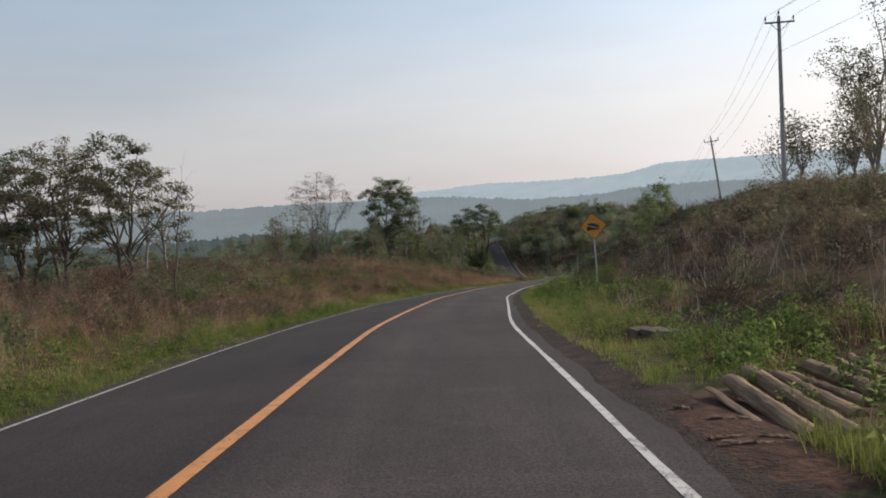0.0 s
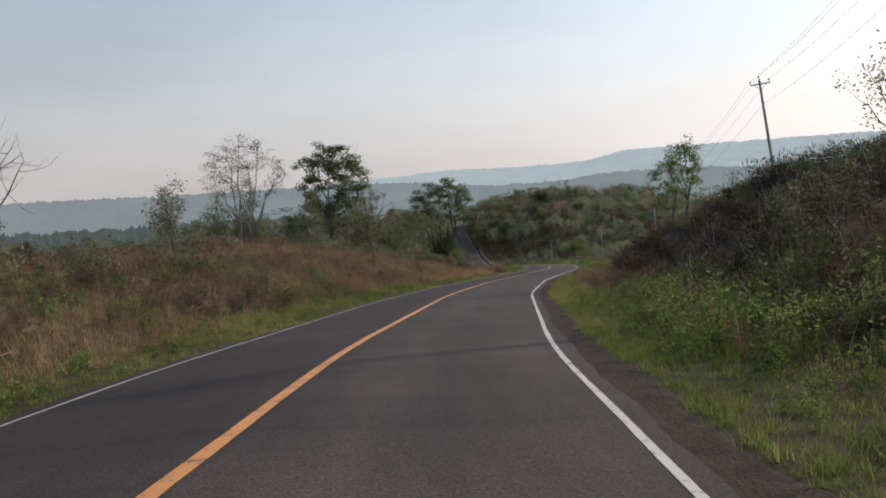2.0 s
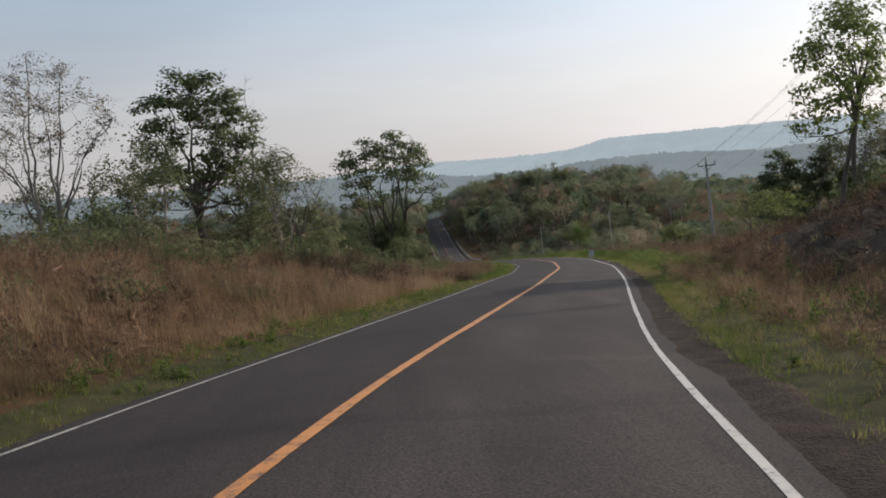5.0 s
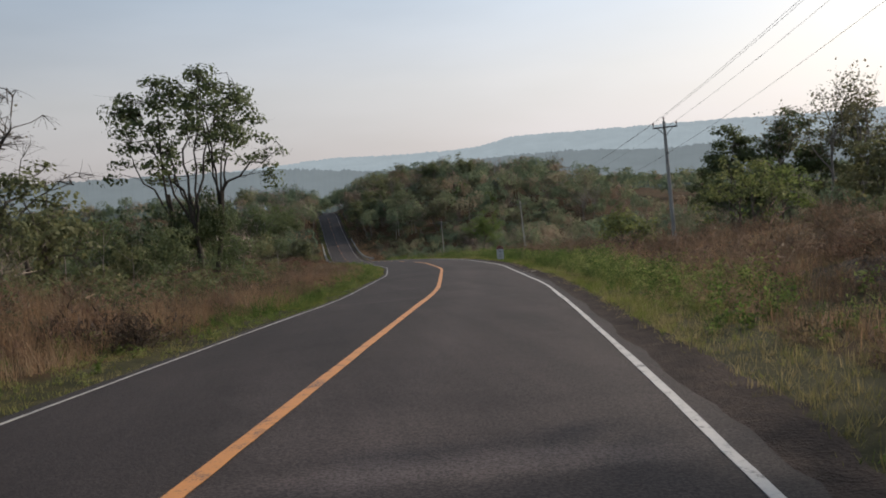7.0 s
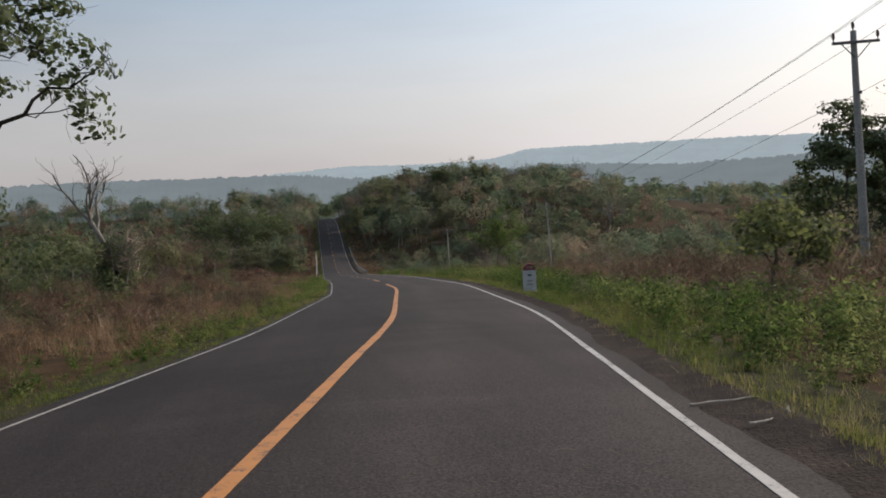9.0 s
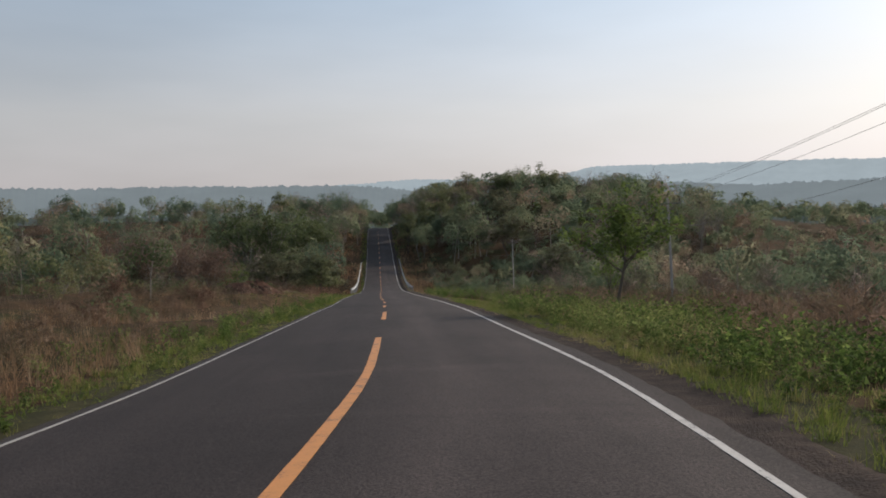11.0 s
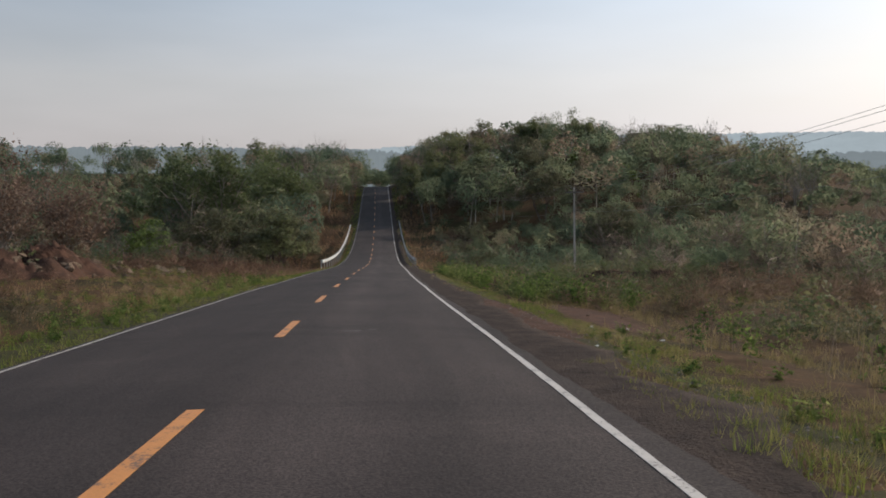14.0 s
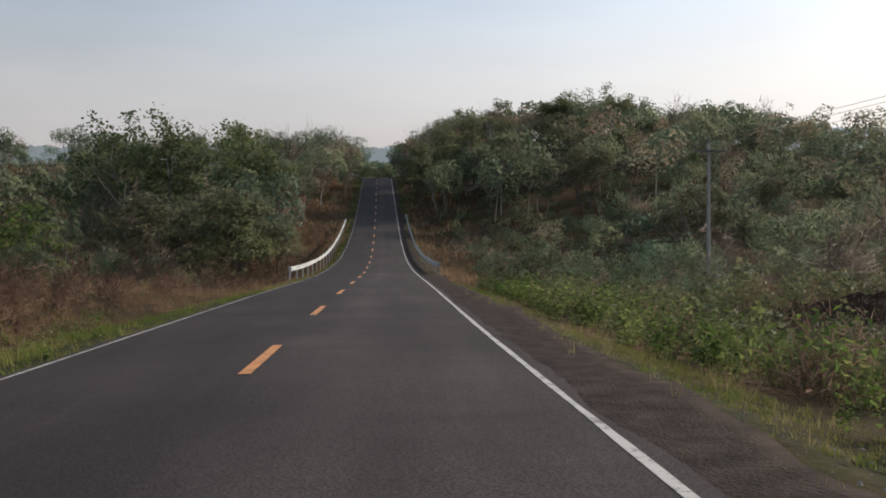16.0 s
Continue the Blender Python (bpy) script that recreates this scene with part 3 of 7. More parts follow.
ribbon("centre_line", -60, 168, -0.07, 0.07, M_ORANGE_LINE, 0.006, 0.004, 0.25, road, 0.010, columns=2)["label"] = "solid orange centre line"
for k in range(27):
    y0 = 179.05 + 9.0 * k
    if k == 0:
        y0 = 176.0
    ribbon("lane_dash", y0, 182.07 + 9.0 * k, -0.075, 0.075, M_ORANGE_LINE, 0.006, 0.004, (182.07 + 9.0 * k - y0) / 3, road, columns=2)
sh = ribbon("shoulder", -60, 460, 3.1, lambda y: np.interp(y, [0, 12, 18, 185, 200, 225, 240], [4.4, 4.45, 4.4, 4.4, 4.5, 4.7, 4.8]), M_GRAVEL, -0.02, 0.12, 0.3, wobble=0.34, columns=8, seed=4, over_ground=True)
sh.data.polygons.foreach_set("use_smooth", np.ones(len(sh.data.polygons), bool))
tagged(sh, "dark brown gravel shoulder along the asphalt", "road shoulder", kind="structure")


# ---- growing things ----
def tubes(paths, sides):
    """Tapered tubes along polylines: places and quads."""
    V, F, base = [], [], 0
    ang = np.linspace(0, 2 * np.pi, sides, endpoint=False)
    ring = np.stack([np.cos(ang), np.sin(ang)], -1)
    for pts, rad in paths:
        pts, rad = np.asarray(pts, float), np.asarray(rad, float)
        d = np.gradient(pts, axis=0)
        d /= np.linalg.norm(d, axis=1, keepdims=True) + 1e-9
        ref = np.where(np.abs(d[:, 2:3]) < 0.9, [[0, 0, 1.0]], [[1.0, 0, 0]])
        u = np.cross(d, ref)
        u /= np.linalg.norm(u, axis=1, keepdims=True) + 1e-9
        w = np.cross(d, u)
        R = pts[:, None] + rad[:, None, None] * (ring[None, :, :1] * u[:, None] + ring[None, :, 1:] * w[:, None])
        V.append(R.reshape(-1, 3))
        i = base + np.arange(len(pts) * sides).reshape(len(pts), sides)
        j = np.roll(i, -1, 1)
        F.append(np.stack([i[:-1], j[:-1], j[1:], i[1:]], -1).reshape(-1, 4))
        base += len(pts) * sides
    return np.concatenate(V), np.concatenate(F)


def leaves(rng, centres, size, flat=0.0, droop=0.0, facing=None, slim=0.34):
    """A kite-shaped leaf at each centre; facing: the way that its face turns."""
    N = len(centres)
    d = rng.normal(0, 1, (N, 3))
    if facing is not None:
        d = np.cross(d, facing) + 0.45 * rng.normal(0, 1, (N, 3))
    d[:, 2] = d[:, 2] * (1 - flat) - droop
    d /= np.linalg.norm(d, axis=1, keepdims=True) + 1e-9
    s = np.cross(d, rng.normal(0, 1, (N, 3)) if facing is None else facing + 0.45 * rng.normal(0, 1, (N, 3)))
    s /= np.linalg.norm(s, axis=1, keepdims=True) + 1e-9
    L = (size * rng.uniform(0.6, 1.3, N))[:, None]
    V = np.stack([centres - d * L * 0.5, centres + s * L * slim, centres + d * L * 0.55, centres - s * L * slim], 1)
    return V.reshape(-1, 3), np.arange(4 * N).reshape(N, 4)


def wander(rng, a, d, length, n, bend, lift):
    pts = [np.array(a, float)]
    d = np.array(d, float) / np.linalg.norm(d)
    for _ in range(n):
        d = d + rng.normal(0, bend, 3) + [0, 0, lift]
        d /= np.linalg.norm(d)
        pts.append(pts[-1] + d * length / n)
    return np.array(pts)


def grow(seed, height, spread, clear, limbs=5, trunk=0.16, stems=1, twigs=4, bend=0.16, lift=0.05, leaf_n=40, leaf_size=0.2, clump=0.5, flat=0.3, lean=0.04):
    """A tree about the origin: bark places and quads, then leaf places and quads."""
    rng = np.random.default_rng(seed)
    thick, thin, tips = [], [], []
    for s in range(stems):
        a0 = rng.uniform(0, 6.28)
        foot = np.array([math.cos(a0), math.sin(a0), 0]) * 0.25 * (stems > 1)
        bole = wander(rng, foot + [0, 0, -0.35], [rng.normal(0, lean) + foot[0] * 0.5, rng.normal(0, lean) + foot[1] * 0.5, 1], height * clear + 0.35, 7, bend * 0.35, 0.02)
        r0 = trunk * (0.75 if stems > 1 else 1)
        thick.append((bole, np.linspace(r0 * 1.25, r0 * 0.75, 8)))
        top = height * (1 - clear)
        for k in range(limbs):
            ang = 6.28 * (k + rng.uniform(-0.3, 0.3)) / limbs + a0
            out = rng.uniform(0.45, 1.0) * spread * (0.2 if k == 0 else 0.8)
            up = top * rng.uniform(0.45, 0.95) * (1.25 if k == 0 else 1.05)
            start = bole[-1] if k < 3 else bole[rng.integers(5, 8)]
            limb = wander(rng, start, [math.cos(ang) * out, math.sin(ang) * out, up], math.hypot(out, up) * 0.9, 6, bend, lift)
            thick.append((limb, np.linspace(r0 * 0.6, r0 * 0.16, 7)))
            for q in range(twigs):
                i = rng.integers(2, 7)
                dd = limb[i] - limb[i - 1]
                dd = dd / np.linalg.norm(dd) + rng.normal(0, 0.6, 3) + [0, 0, 0.1]
                br = wander(rng, limb[i], dd, rng.uniform(0.18, 0.36) * (spread + top * 0.5), 4, bend * 1.2, lift)
                thin.append((br, np.linspace(r0 * 0.2, r0 * 0.05, 5)))
                for _ in range(3):
                    j = rng.integers(1, 5)
                    tw = wander(rng, br[j], br[j] - br[j - 1] + rng.normal(0, 0.25, 3), rng.uniform(0.07, 0.16) * (spread + top * 0.5), 3, bend * 1.3, lift)
                    thin.append((tw, np.linspace(r0 * 0.08, r0 * 0.025, 4)))
                    tips.append(tw[-1])
                    tips.append(tw[1])
            tips.append(limb[-1])
    V1, F1 = tubes(thick, 6)
    V2, F2 = tubes(thin, 3)
    wood = (np.concatenate([V1, V2]), np.concatenate([F1, F2 + len(V1)]))
    if not leaf_n:
        return wood, None
    tips = np.array(tips)
    c = np.repeat(tips, leaf_n, 0)
    c = c + rng.normal(0, 1, c.shape) * [clump, clump, clump * 0.6]
    return wood, leaves(rng, c, leaf_size, flat)


def tree(name, at, label, model, leaf=None, bark=None, turn=0, size=1.0, group="", sink=0.0):
    """A tree that stands on the ground."""
    x, y = at
    z = float(ground_z(x, y)[0]) - sink
    e = thing(name, (x, y, z), label, "tree", group, turn)
    e.scale = (size, size, size)
    wood, crown = model
    solid("trunk", *wood, bark or M_BARK, e, smooth=True)
    if crown:
        solid("crown", crown[0], crown[1], leaf or M_LEAF, e, normals=crown[2] if len(crown) > 2 else None, tone=0.15 + 0.7 * ((x * 0.37 + y * 0.61) % 1.0))
    return e


def umbrella(seed, height, radius, low, stems, limbs, clumps, leaf_n, leaf_size, clump, trunk, fork=0.42, dome=0.6, flat=0.35, hollow=0.35, twigs=3, foot_ring=0.3):
    """A tree with a domed crown of leafy clumps on a forked trunk."""
    rng = np.random.default_rng(seed)
    az = rng.uniform(0, 6.28, clumps)
    r = radius * np.sqrt(rng.uniform(0.02, 1, clumps)) * (1 + 0.12 * np.sin(3 * az + 1))
    zt = low + (height - low) * (1 - dome * (r / radius) ** 2)
    z = zt - rng.uniform(0, 1, clumps) ** 1.6 * hollow * (height - low)
    C = np.stack([r * np.cos(az), r * np.sin(az), z], -1)
    order = np.argsort(az)
    main = order[np.linspace(0, clumps - 1, limbs).astype(int)]
    thick, thin, joints = [], [], []
    boles = []
    for s in range(stems):
        a0 = 6.28 * s / stems + rng.uniform(-0.3, 0.3)
        foot = np.array([math.cos(a0), math.sin(a0), 0]) * (foot_ring if stems > 1 else 0)
        b = wander(rng, foot + [0, 0, -0.4], [foot[0] * 0.1 / foot_ring + rng.normal(0, 0.03), foot[1] * 0.1 / foot_ring + rng.normal(0, 0.03), 1], height * fork * rng.uniform(0.85, 1.1) + 0.4, 7, 0.05, 0.02)
        boles.append(b)
        thick.append((b, np.linspace(trunk * 1.25, trunk * 0.8, 8)))
    for i in main:
        b = min(boles, key=lambda q: np.hypot(*(q[-1] - C[i])[:2]))
        st = b[rng.integers(5, 8)]
        m = st + (C[i] - st) * [0.42, 0.42, 0.6] + rng.normal(0, 0.25, 3)
        f = np.linspace(0, 1, 8)[:, None]
        p = st * (1 - f) ** 2 + 2 * m * f * (1 - f) + C[i] * f * f
        p[1:-1] += rng.normal(0, radius * 0.025, (6, 3))
        thick.append((p, np.linspace(trunk * 0.55, trunk * 0.12, 8)))
        joints.append(p[2:])
    J = np.concatenate(joints)
    for i in range(clumps):
        d = np.linalg.norm(J - C[i], axis=1) + 2.0 * np.maximum(J[:, 2] - C[i, 2] + 0.2, 0)
        st = J[np.argmin(d)]
        f = np.linspace(0, 1, 5)[:, None]
        p = st * (1 - f) + C[i] * f
        p[1:-1] += rng.normal(0, 0.12 + 0.03 * radius, (3, 3))
        thin.append((p, np.linspace(trunk * 0.18, trunk * 0.06, 5)))
        for _ in range(twigs):
            e = C[i] + rng.normal(0, 1, 3) * [clump * 1.2, clump * 1.2, clump * 0.6]
            thin.append((np.stack([p[3], (p[3] + e) / 2 + rng.normal(0, 0.06, 3), e]), np.linspace(trunk * 0.06, trunk * 0.025, 3)))
    V1, F1 = tubes(thick, 6)
    V2, F2 = tubes(thin, 3)
    wood = (np.concatenate([V1, V2]), np.concatenate([F1, F2 + len(V1)]))
    c = np.repeat(C, leaf_n, 0)
    off = rng.normal(0, 1, c.shape)
    off *= (rng.uniform(0.45, 1.15, len(off)) / np.linalg.norm(off, axis=1))[:, None]
    c = c + off * [clump * 1.7, clump * 1.7, clump * 0.85] + np.repeat(rng.normal(0, 0.2, (clumps, 3)), leaf_n, 0)
    out = off + (c - [0, 0, low + 0.3 * (height - low)]) / radius * 0.7 + [0, 0, 0.25]
    V, F = leaves(rng, c, leaf_size, flat, facing=out)
    return wood, (V, F, np.repeat(rounded(rng, out), 4, 0))


def rounded(rng, out):
    """Unit normals that let a clump of leaves shade as one soft form."""
    out = out / np.linalg.norm(out, axis=1, keepdims=True) + rng.normal(0, 0.22, out.shape)
    return out / np.linalg.norm(out, axis=1, keepdims=True)


# ---- distant hills ----
def hill_range(name, label, azimuths, elevations, radius, eye, material, depth, seed, rough):
    az = np.radians(np.arange(-100, 100.01, 0.12))
    el = np.interp(np.degrees(az), azimuths, elevations)
    k = np.hanning(31)
    el = np.convolve(np.pad(el, 15, mode="edge"), k / k.sum(), "valid")
    rng = np.random.default_rng(seed)
    tops = np.convolve(rng.normal(0, 1, len(az) + 4), np.ones(5) / 5, "valid") + 0.8 * rng.normal(0, 1, len(az))
    top = eye[2] + radius * np.tan(np.radians(el)) + tops * rough
    rows = []
    for r, f in ((radius - depth, -0.35), (radius - depth * 0.6, 0.35), (radius - depth * 0.3, 0.72), (radius - depth * 0.1, 0.93), (radius, 1.0), (radius + depth * 0.4, 0.6), (radius + depth, -0.3)):
        z = -30 + (top + 30) * f + rng.normal(0, rough * 0.2, len(az)) * (0.3 < f < 0.95)
        rows.append(np.stack([eye[0] + r * np.sin(az), eye[1] + r * np.cos(az), z], -1))
    G = np.stack(rows, 0)
    i = np.arange(G.shape[0] * G.shape[1]).reshape(G.shape[:2])
    F = np.stack([i[:-1, :-1], i[:-1, 1:], i[1:, 1:], i[1:, :-1]], -1).reshape(-1, 4)
    ob = solid(name, G.reshape(-1, 3), F, material, smooth=True)
    return tagged(ob, label, "hills", kind="structure")


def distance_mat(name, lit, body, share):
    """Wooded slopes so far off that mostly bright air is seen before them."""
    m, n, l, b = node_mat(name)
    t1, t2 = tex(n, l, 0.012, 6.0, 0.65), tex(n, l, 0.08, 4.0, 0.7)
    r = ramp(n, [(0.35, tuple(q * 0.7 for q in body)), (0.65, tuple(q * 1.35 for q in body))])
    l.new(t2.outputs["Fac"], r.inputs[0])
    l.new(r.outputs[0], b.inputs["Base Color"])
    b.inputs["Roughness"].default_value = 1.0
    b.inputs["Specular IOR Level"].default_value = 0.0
    # Haze is put in as a blue-grey glow mixed over the slope colour.
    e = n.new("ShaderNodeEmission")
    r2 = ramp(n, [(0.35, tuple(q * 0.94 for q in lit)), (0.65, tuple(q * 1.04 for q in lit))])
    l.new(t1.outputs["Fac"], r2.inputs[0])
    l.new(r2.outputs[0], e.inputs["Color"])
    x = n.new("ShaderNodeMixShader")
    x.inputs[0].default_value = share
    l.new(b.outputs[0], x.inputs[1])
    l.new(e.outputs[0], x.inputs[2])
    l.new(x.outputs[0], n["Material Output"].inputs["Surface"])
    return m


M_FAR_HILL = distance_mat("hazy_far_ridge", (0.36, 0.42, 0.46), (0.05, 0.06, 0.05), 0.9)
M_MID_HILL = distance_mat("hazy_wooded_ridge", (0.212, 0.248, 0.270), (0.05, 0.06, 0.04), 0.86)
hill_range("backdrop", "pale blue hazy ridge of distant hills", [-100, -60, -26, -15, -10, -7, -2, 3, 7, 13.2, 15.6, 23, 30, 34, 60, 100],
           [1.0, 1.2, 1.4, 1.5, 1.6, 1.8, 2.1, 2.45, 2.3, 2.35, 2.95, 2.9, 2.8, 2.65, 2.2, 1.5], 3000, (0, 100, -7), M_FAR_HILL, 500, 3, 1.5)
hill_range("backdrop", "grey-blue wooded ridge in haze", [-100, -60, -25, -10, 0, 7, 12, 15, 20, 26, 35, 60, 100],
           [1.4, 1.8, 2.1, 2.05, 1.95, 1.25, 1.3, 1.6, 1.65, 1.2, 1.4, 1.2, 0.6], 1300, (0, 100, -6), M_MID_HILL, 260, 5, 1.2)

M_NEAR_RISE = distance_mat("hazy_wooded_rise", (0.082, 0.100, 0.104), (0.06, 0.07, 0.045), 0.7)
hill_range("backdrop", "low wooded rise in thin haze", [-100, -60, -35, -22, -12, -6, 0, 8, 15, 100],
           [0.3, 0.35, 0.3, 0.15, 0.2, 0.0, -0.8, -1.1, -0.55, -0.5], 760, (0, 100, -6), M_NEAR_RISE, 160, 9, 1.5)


# ---- utility poles and wires ----
def utility_pole(x, y, top, lean_x, lean_y, heading):
    z = float(ground_z(x, y)[0])
    h = top - z
    e = new("utility_pole")
    e.matrix_world = pose(x - h * math.sin(radians(lean_x)), y - h * math.sin(radians(lean_y)), z, -lean_y, lean_x, -heading)
    tagged(e, "tall grey concrete utility pole with steel crossarm", "utility pole", "poles of the power line")
    bm = bmesh.new()
    rod(bm, (0, 0, -0.8), (0, 0, h), *((0.17, 0.1) if y < 180 else (0.11, 0.08)), 12)
    part("shaft", bm, M_CONCRETE, e)
    bm = bmesh.new()
    block(bm, (1.75, 0.09, 0.10), (0, -0.13, h - 0.42), bevel=0.012)
    part("crossarm", bm, M_DARK_STEEL, e)
    for s in (-1, 1):
        bm = bmesh.new()
        rod(bm, (s * 0.55, -0.13, h - 0.45), (s * 0.06, -0.12, h - 0.95), 0.022, 0.022, 6)
        part("brace", bm, M_DARK_STEEL, e)
    for px, pz in ((-0.82, h - 0.37), (0.82, h - 0.37), (0, h)):
        bm = bmesh.new()
        rod(bm, (px, -0.13 if px else 0, pz), (px, -0.13 if px else 0, pz + 0.10), 0.02, 0.02, 6)
        for q, rr in ((0.10, 0.055), (0.17, 0.065), (0.24, 0.05)):
            rod(bm, (px, -0.13 if px else 0, pz + q), (px, -0.13 if px else 0, pz + q + 0.07), rr, rr * 0.75, 10)
        part("insulator", bm, M_PORCELAIN, e)
    bm = bmesh.new()
    rod(bm, (0, -0.10, h - 2.2), (0, -0.26, h - 2.2), 0.03, 0.03, 6)
    rod(bm, (0, -0.26, h - 2.26), (0, -0.26, h - 2.14), 0.045, 0.045, 8)
    part("spool_bracket", bm, M_DARK_STEEL, e)
    bpy.context.view_layer.update()
    m = e.matrix_world.copy()
    return [m @ Vector(v) for v in ((-0.82, -0.13, h - 0.05), (0, 0, h + 0.32), (0.82, -0.13, h - 0.05), (0, -0.26, h - 2.2))]


ends = [utility_pole(*p) for p in ((19.5, -1.5, 14.2, 0.5, 0, 5), (20.3, 50.4, 12.4, 1.0, 0, 8), (32.3, 100.0, 9.0, -6.0, 1, 9), (37.0, 148.6, -2.4, -2.0, 0, 5),
                                   (42.2, 204.8, -8.7, -2.2, 0, 3), (42.0, 267.0, -13.4, -0.6, 0, 0), (42.5, 346.0, -15.9, 0.5, 0, 0))]
for k in range(4):
    pts, rad = [], []
    for a, b2 in zip(ends, ends[1:]):
        for f in np.linspace(0, 1, 13)[:-1]:
            p = a[k].lerp(b2[k], f)
            pts.append((p.x, p.y, p.z - 4 * 0.75 * f * (1 - f)))
    pts.append(tuple(ends[-1][k]))
    wire = solid("power_wire", *tubes([(pts, np.full(len(pts), 0.009))], 5), M_WIRE)
    tagged(wire, "bare aluminium wire slung between utility poles", "wire", "wires of the power line")


# ---- warning sign ----
def warning_sign(x, y, centre_z):
    z = float(ground_z(x, y)[0])
    e = thing("warning_sign", (x, y, z), "faded amber diamond warning sign on a steel post", "road sign", turn=-3)
    c = centre_z - z
    bm = bmesh.new()
    rod(bm, (0.05, 0.03, -0.5), (0, 0.03, c + 0.42), 0.034, 0.034, 10)
    part("post", bm, M_STEEL, e)
    side = 0.76

    def plate(size, th, yoff, rc):
        bm = bmesh.new()
        pts = []
        for q in range(4):
            cx, cz = (size / 2 - rc) * (1 if q in (0, 3) else -1), (size / 2 - rc) * (1 if q in (0, 1) else -1)
            for s in range(5):
                a = radians(90 * q + 22.5 * s)
                pts.append((cx + rc * math.cos(a), cz + rc * math.sin(a)))
        t = radians(45 + 5)
        face = bm.faces.new([bm.verts.new((px * math.cos(t) - pz * math.sin(t), yoff, c + px * math.sin(t) + pz * math.cos(t))) for px, pz in pts])
        out = bmesh.ops.extrude_face_region(bm, geom=[face])
        bmesh.ops.translate(bm, vec=(0, th, 0), verts=[v for v in out["geom"] if isinstance(v, bmesh.types.BMVert)])
        bmesh.ops.recalc_face_normals(bm, faces=bm.faces)
        return bm
    part("border", plate(side, 0.004, -0.012, 0.055), M_SIGN_BLACK, e, "thin black border")
    part("panel", plate(side - 0.045, 0.003, -0.0165, 0.045), M_SIGN, e, "faded amber panel")

    def symbol(pts, name, material, yoff):
        bm = bmesh.new()
        t = radians(5)
        face = bm.faces.new([bm.verts.new((px * math.cos(t) - pz * math.sin(t), yoff, c + px * math.sin(t) + pz * math.cos(t))) for px, pz in pts])
        out = bmesh.ops.extrude_face_region(bm, geom=[face])
        bmesh.ops.translate(bm, vec=(0, 0.002, 0), verts=[v for v in out["geom"] if isinstance(v, bmesh.types.BMVert)])
        bmesh.ops.recalc_face_normals(bm, faces=bm.faces)
        part(name, bm, material, e)
    symbol([(-0.26, -0.15), (0.28, -0.15), (-0.26, 0.03)], "slope_symbol", M_SIGN_BLACK, -0.0205)
    symbol([(-0.22, 0.05), (0.20, -0.09), (0.23, 0.0), (0.12, 0.05), (0.10, 0.09), (-0.13, 0.13), (-0.22, 0.12)], "vehicle_symbol", M_SIGN_BLACK, -0.0205)
    symbol([(-0.20, 0.045), (0.20, -0.095), (0.20, -0.085), (-0.19, 0.065)], "scratch", M_SIGN_WORN, -0.0245)


warning_sign(4.75, 31.9, 0.74)


# ---- kilometre stone ----
def kilometre_stone(x, y):
    z = float(ground_z(x, y)[0])
    e = thing("kilometre_stone", (x, y, z), "white concrete kilometre stone with a maroon rounded top", "milestone", turn=-9)
    w, t = 0.46, 0.20
    bm = bmesh.new()
    block(bm, (w, t, 0.95), (0, 0, 0.295), bevel=0.012)
    part("body", bm, M_KM_WHITE, e, "whitewashed concrete slab")
    bm = bmesh.new()
    pts = [(w / 2 * 1.03 * math.cos(a), 0.77 + 0.225 * math.sin(a)) for a in np.linspace(0, math.pi, 17)]
    face = bm.faces.new([bm.verts.new((px, -t / 2 - 0.006, pz)) for px, pz in pts])
    out = bmesh.ops.extrude_face_region(bm, geom=[face])
    bmesh.ops.translate(bm, vec=(0, t + 0.012, 0), verts=[v for v in out["geom"] if isinstance(v, bmesh.types.BMVert)])
    bmesh.ops.recalc_face_normals(bm, faces=bm.faces)
    cap = part("cap", bm, M_KM_RED, e, "maroon painted rounded top")
    cu = bpy.data.curves.new("numerals", "FONT")
    cu.body, cu.size, cu.align_x, cu.extrude = "130", 0.17, "CENTER", 0.003
    cu.materials.append(M_KM_PALE)
    tx = new("numerals", cu)
    tx.parent = cap
    tx.matrix_local = pose(0, -t / 2 - 0.011, 0.80, 90, 0, 0)
    for zz, ww, hh in ((0.60, 0.15, 0.06), (0.40, 0.18, 0.035), (0.27, 0.20, 0.035)):
        bm = bmesh.new()
        block(bm, (ww, 0.004, hh), (0, -t / 2 - 0.002, zz))
        part("lettering", bm, M_SIGN_BLACK if zz > 0.5 else M_SIGN_WORN, e)


kilometre_stone(25.1, 150.0)


